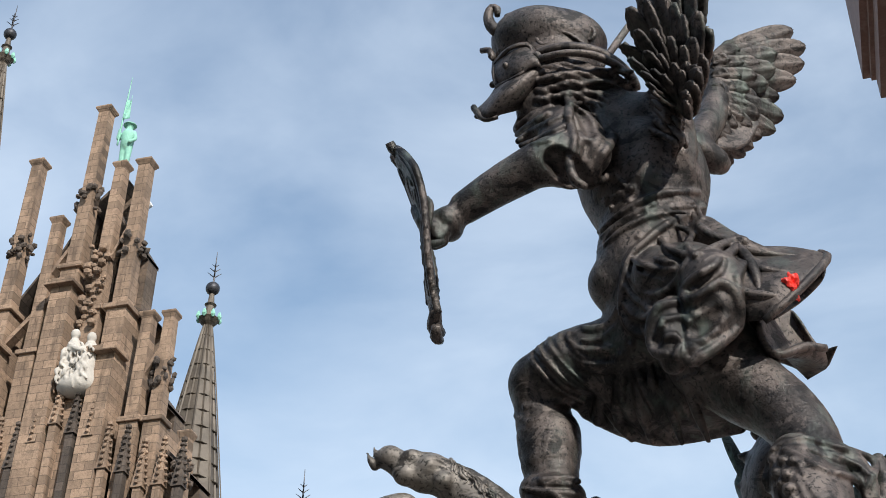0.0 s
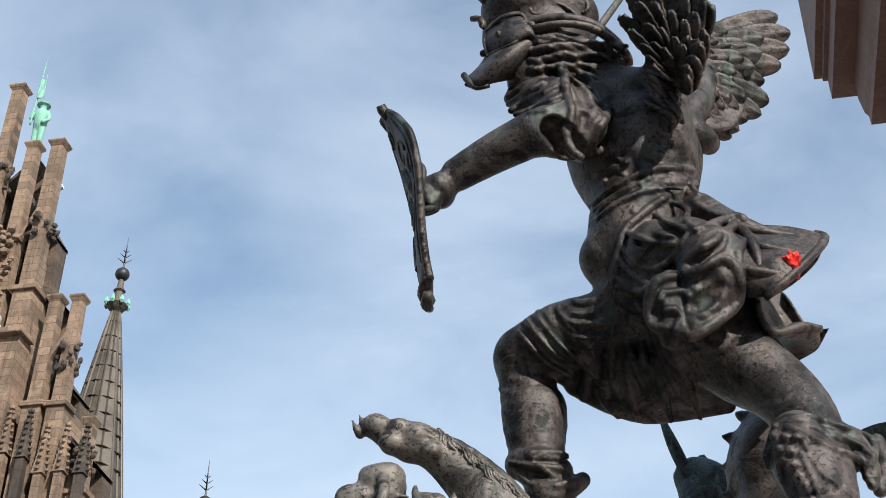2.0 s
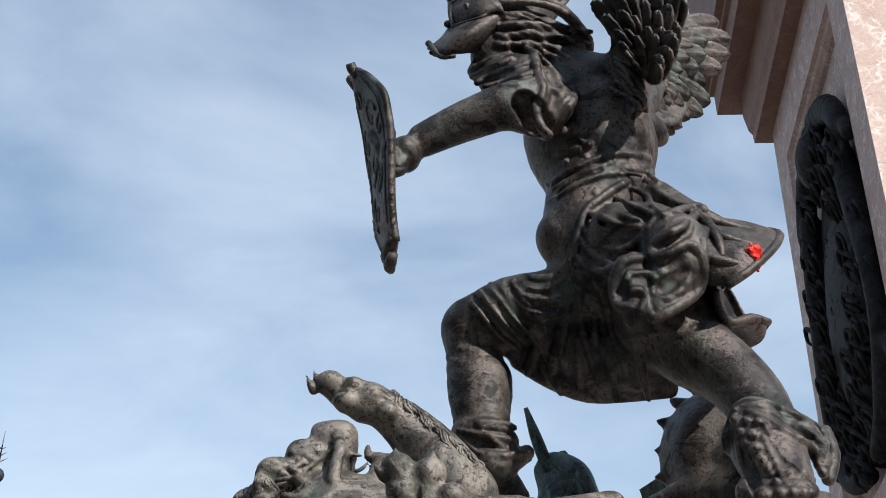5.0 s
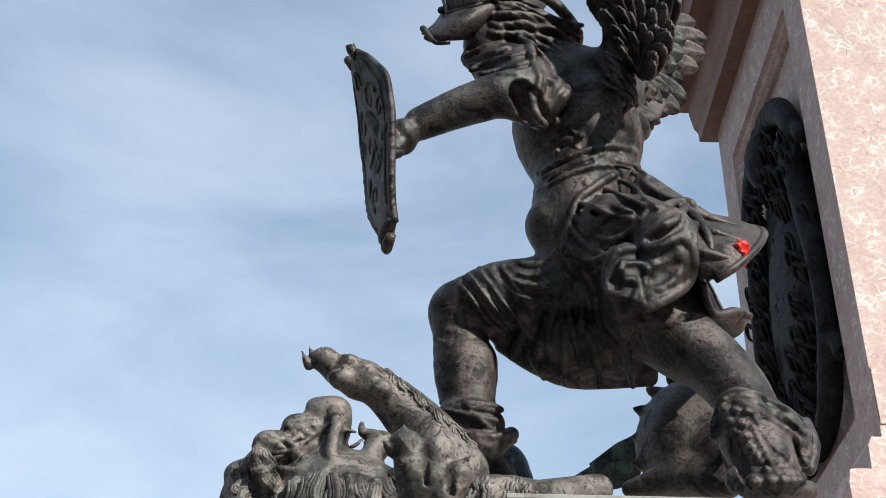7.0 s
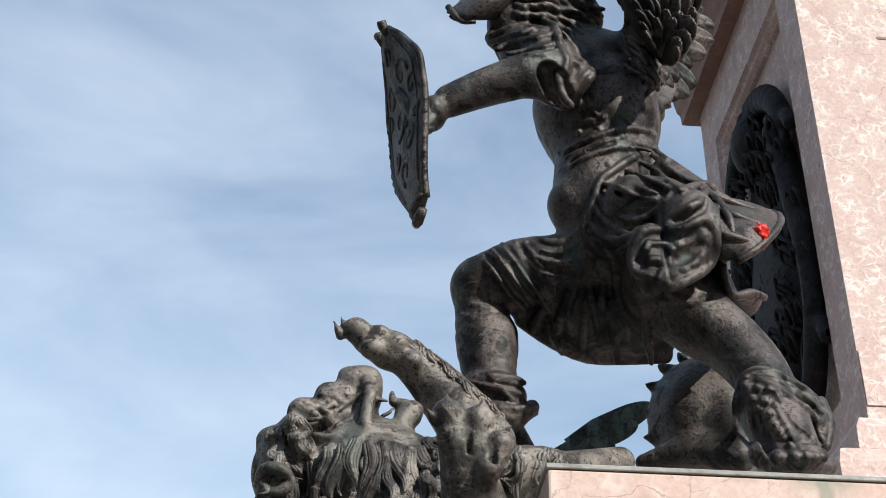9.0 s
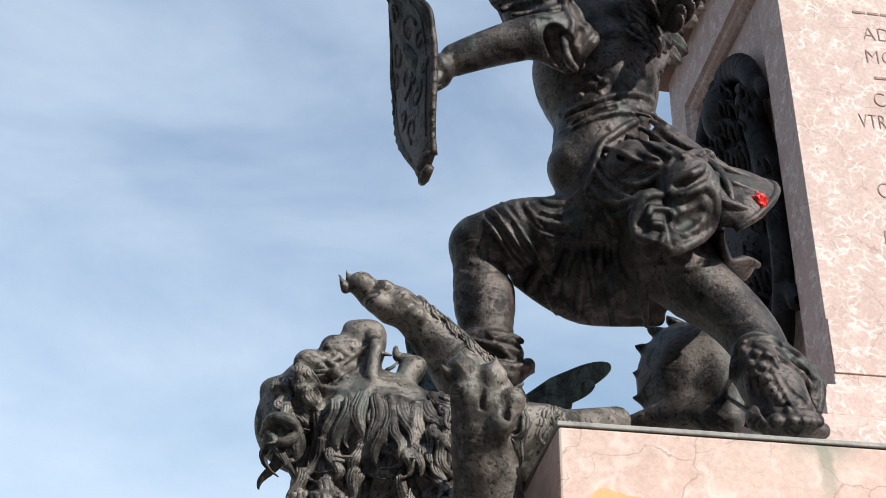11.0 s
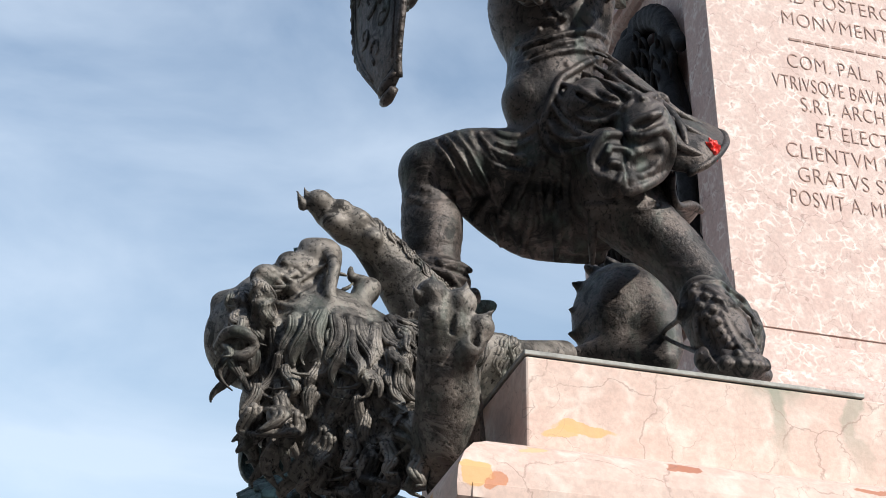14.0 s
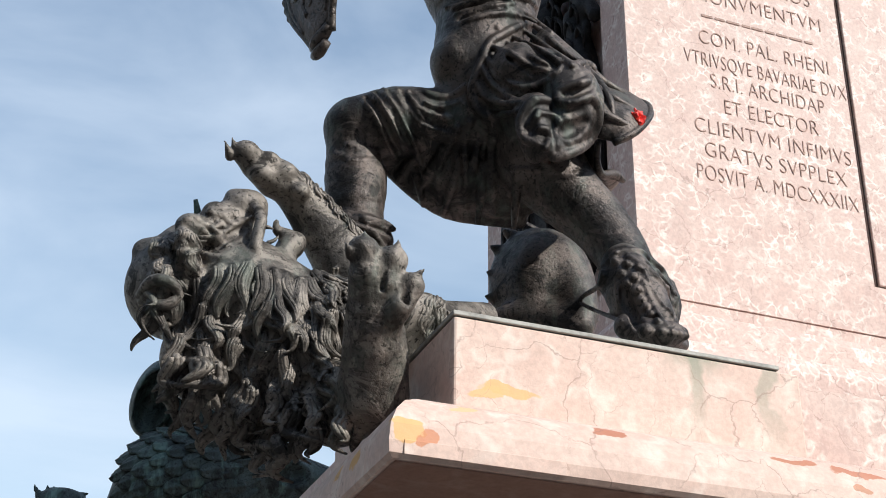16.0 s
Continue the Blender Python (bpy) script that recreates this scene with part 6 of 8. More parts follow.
    c.tube([(-1.46, -1.499, 4.871, 0.0103), (-1.437, -1.499, 4.864, 0.0108), (-1.411, -1.508, 4.864, 0.0079), (-1.388, -1.509, 4.863, 0.0074), (-1.367, -1.488, 4.861, 0.0073), (-1.346, -1.469, 4.854, 0.008), (-1.323, -1.464, 4.853, 0.0071), (-1.299, -1.462, 4.855, 0.0058), (-1.277, -1.459, 4.84, 0.0054)], 0.004)
    c.tube([(-1.45, -1.504, 4.859, 0.0091), (-1.426, -1.51, 4.859, 0.0094), (-1.405, -1.503, 4.858, 0.0078), (-1.384, -1.486, 4.856, 0.009), (-1.363, -1.475, 4.853, 0.009), (-1.34, -1.474, 4.851, 0.0085), (-1.318, -1.468, 4.85, 0.0073), (-1.297, -1.458, 4.839, 0.0071), (-1.275, -1.47, 4.803, 0.0049)], 0.004)
    c.tube([(-1.469, -1.502, 4.864, 0.0095), (-1.447, -1.508, 4.849, 0.0109), (-1.427, -1.486, 4.853, 0.0098), (-1.406, -1.483, 4.849, 0.0083), (-1.383, -1.488, 4.846, 0.0089), (-1.362, -1.48, 4.844, 0.0076), (-1.342, -1.464, 4.837, 0.0074), (-1.321, -1.465, 4.815, 0.0059), (-1.3, -1.459, 4.811, 0.0052)], 0.004)
    c.tube([(-1.461, -1.499, 4.845, 0.0099), (-1.441, -1.491, 4.841, 0.0086), (-1.42, -1.488, 4.844, 0.0088), (-1.398, -1.491, 4.843, 0.0096), (-1.378, -1.484, 4.838, 0.0076), (-1.36, -1.453, 4.843, 0.0063), (-1.339, -1.459, 4.824, 0.0059), (-1.317, -1.469, 4.811, 0.0057), (-1.297, -1.461, 4.807, 0.0062)], 0.004)
    c.tube([(-1.452, -1.496, 4.83, 0.0098), (-1.432, -1.496, 4.835, 0.0089), (-1.411, -1.495, 4.835, 0.0079), (-1.394, -1.47, 4.843, 0.0098), (-1.366, -1.557, 4.747, 0.0075), (-1.355, -1.456, 4.831, 0.0068), (-1.333, -1.469, 4.816, 0.0059), (-1.313, -1.469, 4.803, 0.0054), (-1.294, -1.469, 4.777, 0.0052)], 0.004)
    c.tube([(-1.471, -1.498, 4.833, 0.0106), (-1.45, -1.503, 4.825, 0.0086), (-1.433, -1.482, 4.828, 0.0077), (-1.415, -1.469, 4.828, 0.0084), (-1.397, -1.453, 4.841, 0.0073), (-1.366, -1.568, 4.735, 0.0081), (-1.351, -1.54, 4.742, 0.0059), (-1.333, -1.534, 4.725, 0.0062), (-1.32, -1.464, 4.773, 0.0062)], 0.004)
    c.tube([(-0.913, -1.53, 3.648, 0.0584), (-0.898, -1.555, 3.56, 0.0717), (-0.875, -1.6, 3.462, 0.0561)], 0.005)
    c.tube([(-0.843, -1.51, 3.67, 0.0325), (-0.792, -1.5, 3.63, 0.0296), (-0.769, -1.5, 3.576, 0.0221), (-0.769, -1.5, 3.538, 0.0132)], 0.005)
    c.tube([(-0.956, -1.594, 3.545, 0.0165), (-0.943, -1.6, 3.485, 0.0179), (-0.947, -1.656, 3.423, 0.0116)], 0.008, True)
    c.tube([(-0.961, -1.563, 3.653, 0.0072), (-0.946, -1.576, 3.663, 0.0072), (-0.893, -1.579, 3.672, 0.0087), (-0.854, -1.549, 3.671, 0.0088), (-0.809, -1.534, 3.659, 0.0088), (-0.748, -1.464, 3.658, 0.009), (-0.758, -1.517, 3.596, 0.0088), (-0.78, -1.514, 3.562, 0.0073), (-0.77, -1.509, 3.529, 0.0073)], 0.005)
    c.tube([(-0.958, -1.576, 3.655, 0.0072), (-0.975, -1.54, 3.629, 0.0072), (-0.98, -1.526, 3.586, 0.0072), (-0.885, -1.227, 3.688, 0.0063), (-0.978, -1.619, 3.447, 0.0055)], 0.005)
    c.tube([(-0.952, -1.582, 3.631, 0.0057), (-0.963, -1.582, 3.587, 0.0071), (-0.96, -1.575, 3.527, 0.0057)], 0.005)
    c.tube([(-0.935, -1.589, 3.646, 0.0072), (-0.896, -1.612, 3.607, 0.0085), (-0.854, -1.611, 3.574, 0.0085), (-0.795, -1.52, 3.599, 0.0073)], 0.005)
    c.tube([(-0.905, -1.623, 3.582, 0.0057), (-0.886, -1.64, 3.525, 0.007), (-0.859, -1.652, 3.476, 0.0069), (-0.818, -1.608, 3.471, 0.0056)], 0.005)
    c.tube([(-0.915, -1.626, 3.561, 0.0056), (-0.902, -1.644, 3.492, 0.0056), (-0.892, -1.686, 3.421, 0.0054)], 0.005)
    c.tube([(-0.83, -1.593, 3.576, 0.0072), (-0.786, -1.519, 3.585, 0.0073), (-0.784, -1.505, 3.552, 0.0059)], 0.005)
    c.tube([(-0.835, -1.554, 3.642, 0.0058), (-0.788, -1.528, 3.62, 0.0073), (-0.767, -1.524, 3.598, 0.0059)], 0.005)
    c.tube([(-0.882, -1.596, 3.633, 0.0061), (-0.832, -1.561, 3.619, 0.0077), (-0.789, -1.528, 3.61, 0.0062)], 0.004, True)
    c.tube([(-0.895, -1.636, 3.557, 0.006), (-0.874, -1.654, 3.504, 0.0059), (-0.843, -1.646, 3.474, 0.0059)], 0.004, True)
    c.tube([(-0.961, -1.572, 3.634, 0.0115), (-0.96, -1.574, 3.631, 0.0115)], 0.003)
    c.tube([(-0.941, -1.597, 3.618, 0.0114), (-0.941, -1.599, 3.616, 0.0114)], 0.003)
    c.tube([(-0.919, -1.613, 3.605, 0.0114), (-0.918, -1.613, 3.603, 0.0114)], 0.003)
    c.tube([(-0.957, -1.592, 3.592, 0.0114), (-0.956, -1.593, 3.59, 0.0114)], 0.003)
    c.tube([(-0.936, -1.615, 3.575, 0.0127), (-0.935, -1.616, 3.573, 0.0127)], 0.003)
    c.tube([(-0.906, -1.619, 3.595, 0.0085), (-0.905, -1.619, 3.594, 0.0085)], 0.003)
    c.tube([(-0.949, -1.605, 3.561, 0.0113), (-0.948, -1.606, 3.559, 0.0113)], 0.003)
    c.tube([(-0.934, -1.623, 3.537, 0.0154), (-0.934, -1.624, 3.536, 0.0154)], 0.003)
    c.tube([(-0.927, -1.629, 3.51, 0.0112), (-0.926, -1.63, 3.508, 0.0112)], 0.003)
    c.tube([(-0.918, -1.637, 3.488, 0.0111), (-0.918, -1.637, 3.487, 0.0111)], 0.003)
    c.tube([(-0.911, -1.644, 3.467, 0.0111), (-0.911, -1.645, 3.466, 0.0111)], 0.003)
    c.tube([(-0.911, -1.673, 3.437, 0.0096), (-0.911, -1.675, 3.435, 0.0096)], 0.003)
    c.tube([(-0.939, -1.666, 3.408, 0.0204), (-0.938, -1.666, 3.407, 0.0204)], 0.003)
    c.tube([(-0.907, -1.683, 3.404, 0.0149), (-0.906, -1.683, 3.403, 0.0149)], 0.003)
    c.tube([(-0.884, -1.687, 3.404, 0.0136), (-0.882, -1.687, 3.403, 0.0136)], 0.003)
    c.tube([(-0.863, -1.687, 3.405, 0.0123), (-0.861, -1.686, 3.404, 0.0123)], 0.003)
    c.tube([(-0.844, -1.681, 3.408, 0.0109), (-0.842, -1.68, 3.407, 0.0109)], 0.003)
    c.tube([(-0.941, -1.641, 3.396, 0.0109), (-0.887, -1.67, 3.392, 0.0136), (-0.807, -1.612, 3.416, 0.0112)], 0.005)
    c.tube([(-1.557, -1.24, 3.778, 0.0404), (-1.508, -1.245, 3.761, 0.0527), (-1.47, -1.235, 3.752, 0.0404)], 0.005)
    c.tube([(-1.465, -1.24, 3.729, 0.0278), (-1.429, -1.24, 3.709, 0.0185)], 0.005)
    c.tube([(-1.506, -1.22, 3.706, 0.0403), (-1.469, -1.2, 3.67, 0.0372), (-1.434, -1.19, 3.629, 0.0279)], 0.005)
    c.tube([(-1.588, -1.201, 3.829, 0.0079), (-1.528, -1.291, 3.78, 0.0107), (-1.469, -1.273, 3.786, 0.0108), (-1.441, -1.27, 3.776, 0.0077)], 0.005)
    c.tube([(-1.58, -1.272, 3.772, 0.0077), (-1.511, -1.295, 3.745, 0.0092), (-1.447, -1.267, 3.744, 0.0077)], 0.005)
    c.tube([(-1.569, -1.27, 3.753, 0.0077), (-1.532, -1.268, 3.712, 0.0092), (-1.468, -1.28, 3.696, 0.0091), (-1.417, -1.25, 3.719, 0.0093), (-1.406, -1.222, 3.715, 0.0078)], 0.005)
    c.tube([(-1.525, -1.295, 3.766, 0.0061), (-1.494, -1.29, 3.734, 0.0076), (-1.468, -1.274, 3.719, 0.0061)], 0.005)
    c.tube([(-1.581, -1.275, 3.78, 0.0049), (-1.519, -1.301, 3.757, 0.0065), (-1.45, -1.269, 3.76, 0.0049)], 0.004, True)
    c.tube([(-1.573, -1.276, 3.759, 0.0049), (-1.527, -1.284, 3.731, 0.0065), (-1.494, -1.281, 3.723, 0.0065)], 0.004, True)
    shield(c)
    ob = part("winged_statue", c.mesh("winged_statue", (-1.1, -1.35, 3.3)), BRONZE)
    ob.location = (-1.1, -1.35, 3.3)
    tagged(ob, "dark bronze winged helmeted cherub statue lunging with shield", "statue")


winged_statue()


def lion_statue():
    """dark bronze lion statue thrown on its back."""
    c = Clay((-2.25, -1.98, 2.75), (-0.95, -0.95, 3.98), 0.005)
    c.ball((-1.840, -1.360, 3.451), (0.1547, 0.1614, 0.1547), (0, 0, 0), 0.025)
    c.ball((-1.725, -1.420, 3.314), (0.1257, 0.1153, 0.1257), (0, 0, 0), 0.03)
    c.ball((-1.988, -1.330, 3.475), (0.1217, 0.1162, 0.1244), (0, 0, 0), 0.025)
    c.ball((-1.897, -1.360, 3.300), (0.1186, 0.1054, 0.1133), (0, 0, 0), 0.03)
    c.ball((-1.786, -1.360, 3.217), (0.0866, 0.0761, 0.0866), (0, 0, 0), 0.03)
    c.tube([(-1.752, -1.400, 3.418, 0.1265), (-1.591, -1.420, 3.375, 0.1145), (-1.476, -1.450, 3.408, 0.0856), (-1.402, -1.480, 3.438, 0.0456), (-1.226, -1.360, 3.525, 0.0369)], 0.03)
    c.tube([(-1.970, -1.360, 3.550, 0.0840), (-1.909, -1.380, 3.596, 0.0788), (-1.868, -1.400, 3.646, 0.0600), (-1.845, -1.410, 3.684, 0.0383)], 0.03)
    c.ball((-1.867, -1.420, 3.675), (0.0491, 0.0463, 0.0409), (0, 0, 0), 0.015)
    c.ball((-1.907, -1.430, 3.624), (0.0296, 0.0323, 0.0296), (0, 0, 0), 0.012)
    c.ball((-1.959, -1.450, 3.583), (0.0213, 0.0199, 0.0213), (0, 0, 0), 0.01)
    c.ball((-1.895, -1.430, 3.692), (0.0191, 0.0163, 0.0163), (0, 0, 0), 0.012)
    c.ball((-1.993, -1.460, 3.572), (0.037, 0.0317, 0.0344), (0, 0, 0), 0.02)
    c.ball((-1.936, -1.440, 3.629), (0.0322, 0.0242, 0.0322), (0, 0, 0), 0.02)
    c.ball((-2.002, -1.475, 3.531), (0.0196, 0.0183, 0.0196), (0, 0, 0), 0.008)
    c.ball((-1.927, -1.465, 3.555), (0.0185, 0.0158, 0.0185), (0, 0, 0), 0.01)
    c.tube([(-1.850, -1.460, 3.664, 0.0121), (-1.837, -1.490, 3.606, 0.0146), (-1.848, -1.500, 3.532, 0.0144), (-1.815, -1.490, 3.491, 0.0144), (-1.778, -1.480, 3.495, 0.0131), (-1.764, -1.460, 3.536, 0.0106)], 0.008)
    c.tube([(-1.782, -1.420, 3.514, 0.0348), (-1.756, -1.410, 3.583, 0.0326), (-1.734, -1.410, 3.610, 0.0273), (-1.779, -1.410, 3.633, 0.0123), (-1.783, -1.410, 3.656, 0.0068)], 0.015)
    c.ball((-1.800, -1.420, 3.594), (0.023, 0.0406, 0.0297), (0, 0, 0), 0.01, True)
    c.tube([(-1.822, -1.430, 3.628, 0.0054), (-1.804, -1.430, 3.626, 0.0054), (-1.793, -1.430, 3.624, 0.0027)], 0.004)
    c.tube([(-1.806, -1.430, 3.585, 0.0054), (-1.790, -1.430, 3.594, 0.0054), (-1.780, -1.430, 3.608, 0.0027)], 0.004)
    c.ball((-2.063, -1.340, 3.552), (0.0408, 0.0272, 0.0353), (0, 0, 0), 0.02)
    c.tube([(-2.077, -1.420, 3.390, 0.0130), (-2.067, -1.460, 3.395, 0.0154), (-2.030, -1.470, 3.396, 0.0154), (-2.012, -1.460, 3.382, 0.0129), (-2.036, -1.460, 3.362, 0.0128), (-2.065, -1.440, 3.366, 0.0116)], 0.012)
    c.rope([(-2.037, -1.450, 3.533, 0.0053), (-2.006, -1.475, 3.511, 0.0065), (-1.974, -1.470, 3.526, 0.0039)], 6, 1)
    c.rope([(-2.020, -1.450, 3.549, 0.0053), (-1.990, -1.475, 3.527, 0.0065), (-1.957, -1.470, 3.542, 0.0039)], 6, 1)
    c.rope([(-2.003, -1.450, 3.565, 0.0053), (-1.972, -1.475, 3.543, 0.0066), (-1.940, -1.470, 3.558, 0.0040)], 6, 1)
    c.tube([(-1.563, -1.380, 3.545, 0.0826), (-1.628, -1.370, 3.647, 0.0724), (-1.706, -1.380, 3.732, 0.0560), (-1.770, -1.400, 3.773, 0.0419)], 0.03)
    c.ball((-1.787, -1.410, 3.776), (0.0612, 0.0445, 0.0473), (0, 30, 0), 0.02)
    c.ball((-1.877, -1.440, 3.810), (0.0346, 0.0328, 0.0311), (0, 0, 0), 0.012)
    c.ball((-1.820, -1.440, 3.798), (0.029, 0.0276, 0.0261), (0, 0, 0), 0.012)
    c.ball((-1.776, -1.440, 3.778), (0.0276, 0.0263, 0.0249), (0, 0, 0), 0.012)
    c.ball((-1.835, -1.440, 3.760), (0.0302, 0.0287, 0.0272), (0, 0, 0), 0.012)
    c.ball((-1.738, -1.440, 3.734), (0.0248, 0.0235, 0.0223), (0, 0, 0), 0.012)
    c.tube([(-1.849, -1.420, 3.791, 0.0333), (-1.801, -1.410, 3.770, 0.0389)], 0.02)
    c.tube([(-1.900, -1.440, 3.809, 0.0124), (-1.908, -1.450, 3.817, 0.0083), (-1.918, -1.450, 3.841, 0.0021)], 0.006)
    c.tube([(-1.915, -1.440, 3.793, 0.0124), (-1.923, -1.450, 3.802, 0.0082), (-1.934, -1.450, 3.828, 0.0021)], 0.006)
    c.tube([(-1.837, -1.440, 3.792, 0.0124), (-1.845, -1.450, 3.801, 0.0083), (-1.852, -1.450, 3.818, 0.0021)], 0.006)
    c.tube([(-1.592, -1.620, 3.160, 0.0736), (-1.602, -1.660, 3.222, 0.0732), (-1.623, -1.710, 3.277, 0.0653), (-1.644, -1.750, 3.336, 0.0505), (-1.653, -1.770, 3.372, 0.0480)], 0.03)
    c.tube([(-1.635, -1.500, 3.172, 0.0887), (-1.580, -1.580, 3.176, 0.0747)], 0.04)
    c.ball((-1.681, -1.800, 3.413), (0.0347, 0.0312, 0.0312), (0, 0, 0), 0.012)
    c.ball((-1.617, -1.800, 3.401), (0.0348, 0.0313, 0.0313), (0, 0, 0), 0.012)
    c.ball((-1.574, -1.800, 3.350), (0.0299, 0.0269, 0.0269), (0, 0, 0), 0.012)
    c.tube([(-1.678, -1.790, 3.412, 0.0264), (-1.673, -1.790, 3.359, 0.0286), (-1.652, -1.750, 3.328, 0.0288)], 0.012)
    c.tube([(-1.614, -1.790, 3.402, 0.0265), (-1.626, -1.790, 3.347, 0.0286), (-1.627, -1.750, 3.312, 0.0288)], 0.012)
    c.tube([(-1.571, -1.790, 3.349, 0.0264), (-1.595, -1.790, 3.299, 0.0285), (-1.608, -1.750, 3.275, 0.0287)], 0.012)
    c.tube([(-1.682, -1.800, 3.425, 0.0108), (-1.685, -1.815, 3.438, 0.0072), (-1.684, -1.815, 3.450, 0.0018)], 0.006)
    c.tube([(-1.606, -1.800, 3.417, 0.0108), (-1.610, -1.815, 3.431, 0.0072), (-1.609, -1.815, 3.444, 0.0018)], 0.006)
    c.tube([(-1.564, -1.800, 3.364, 0.0108), (-1.559, -1.815, 3.375, 0.0072), (-1.549, -1.815, 3.386, 0.0018)], 0.006)
    c.tube([(-1.709, -1.800, 3.394, 0.0107), (-1.720, -1.815, 3.404, 0.0071), (-1.726, -1.815, 3.415, 0.0018)], 0.006)
    c.tube([(-1.515, -1.530, 3.411, 0.0601), (-1.443, -1.520, 3.433, 0.0449), (-1.387, -1.500, 3.447, 0.0267)], 0.02)
    c.tube([(-2.033, -1.426, 3.538, 0.0040), (-2.008, -1.445, 3.515, 0.0066), (-1.976, -1.442, 3.528, 0.0040)], 0.006)
    c.tube([(-2.019, -1.437, 3.547, 0.0040), (-1.996, -1.476, 3.512, 0.0065), (-1.961, -1.449, 3.538, 0.0040)], 0.006)
    c.tube([(-2.009, -1.486, 3.535, 0.0039), (-1.977, -1.451, 3.538, 0.0066), (-1.946, -1.460, 3.547, 0.0040)], 0.006)
    c.tube([(-1.993, -1.480, 3.553, 0.0039), (-1.962, -1.458, 3.547, 0.0066), (-1.933, -1.479, 3.552, 0.0039)], 0.006)
    c.tube([(-1.978, -1.487, 3.564, 0.0039), (-1.947, -1.469, 3.554, 0.0066), (-1.915, -1.469, 3.572, 0.0040)], 0.006)
    c.tube([(-1.960, -1.478, 3.584, 0.0040), (-1.933, -1.480, 3.562, 0.0066), (-1.897, -1.460, 3.591, 0.0040)], 0.006)
    c.tube([(-1.942, -1.461, 3.607, 0.0040), (-1.912, -1.456, 3.588, 0.0067), (-1.881, -1.461, 3.605, 0.0040)], 0.006)
    c.tube([(-1.925, -1.462, 3.621, 0.0040), (-1.897, -1.463, 3.597, 0.0067), (-1.863, -1.452, 3.625, 0.0040)], 0.006)
    c.tube([(-1.908, -1.460, 3.638, 0.0040), (-1.880, -1.460, 3.612, 0.0067), (-1.850, -1.474, 3.628, 0.0040)], 0.006)
    c.tube([(-1.982, -1.488, 3.582, 0.0066), (-1.951, -1.470, 3.574, 0.0066), (-1.925, -1.462, 3.595, 0.0066)], 0.008)
    c.tube([(-1.954, -1.463, 3.622, 0.0067), (-1.919, -1.461, 3.617, 0.0067), (-1.893, -1.460, 3.634, 0.0067)], 0.008)
    c.tube([(-1.911, -1.481, 3.531, 0.0066), (-1.877, -1.472, 3.556, 0.0066), (-1.856, -1.453, 3.599, 0.0067)], 0.008)
    c.tube([(-1.963, -1.451, 3.515, 0.0066), (-1.923, -1.488, 3.496, 0.0065), (-1.885, -1.487, 3.525, 0.0066)], 0.008)
    c.tube([(-2.023, -1.471, 3.561, 0.0066), (-2.008, -1.487, 3.578, 0.0066), (-1.973, -1.470, 3.597, 0.0066)], 0.008)
    # clefts between the toes of the forward paw
    for x, z0, z1 in ((-1.650, 3.43, 3.33), (-1.600, 3.40, 3.29), (-1.705, 3.40, 3.33)):
        c.tube([(x, -1.835, z0, 0.012), (x + 0.004, -1.832, (z0 + z1) / 2, 0.013), (x + 0.014, -1.80, z1, 0.006)], 0.008, True)
    for x, z in ((-1.681, 3.365), (-1.622, 3.352), (-1.580, 3.305)):
        c.tube([(x - 0.022, -1.826, z + 0.004, 0.004), (x, -1.834, z - 0.004, 0.006), (x + 0.022, -1.826, z + 0.004, 0.004)], 0.006, True)
    rnd = random.Random(7)
    # the mane: tiers of locks, the lowest first, that stream away from the face
    tiers = ((3.06, -1.90, -1.62, 0.10, 13), (3.13, -1.97, -1.60, 0.11, 15), (3.20, -2.03, -1.60, 0.12, 17), (3.27, -2.07, -1.58, 0.13, 19),
             (3.34, -2.09, -1.57, 0.14, 20), (3.41, -2.09, -1.57, 0.15, 21), (3.48, -2.07, -1.58, 0.15, 18))
    for z, x0, x1, length, count in tiers:
        for i in range(count):
            x = x0 + (x1 - x0) * (i + 0.2 + 0.6 * rnd.random()) / count
            f = (x + 1.84) / 0.26
            if z > 3.45 and -1.99 < x < -1.74:
                continue
            angle = max(0.42 * f, -0.12) + 0.4 * (rnd.random() - 0.5)
            size = 0.82 * length * (0.7 + 0.6 * rnd.random()) * (0.75 if x > -1.72 else 1.0)
            c.lock(max(x, -2.05), z + 0.05 * (rnd.random() - 0.5), angle, size, 0.0052 + 0.0018 * rnd.random(), 0.014 + 0.012 * rnd.random(), rnd,
                   rnd.choice((3, 4, 4, 5)), 0.8, -1.6, 0.03 * rnd.random())
    for i in range(9):
        x = -1.985 + 0.03 * i
        c.lock(x, 3.475 - 0.012 * abs(i - 4) ** 0.5 + 0.01 * rnd.random(), 0.3 * (x + 1.84) / 0.26, 0.12 + 0.04 * rnd.random(), 0.0070, 0.018, rnd, 5, 0.8, -1.6)
    c.rope([(-2.085, -1.43, 3.395, 0.011), (-2.070, -1.49, 3.408, 0.014), (-2.032, -1.505, 3.404, 0.014), (-2.008, -1.49, 3.385, 0.012), (-2.030, -1.49, 3.358, 0.013), (-2.068, -1.47, 3.362, 0.011)], 9, 1)
    for i in range(40):
        x, z = -2.0 + 0.36 * rnd.random(), 3.17 + 0.24 * rnd.random()
        c.lock(x, z, max(1.4 * (x + 1.84), -0.12) + 0.4 * (rnd.random() - 0.5), 0.08 + 0.04 * rnd.random(), 0.0055, 0.015, rnd, 4, 0.9, -1.6, 0.02 * rnd.random())
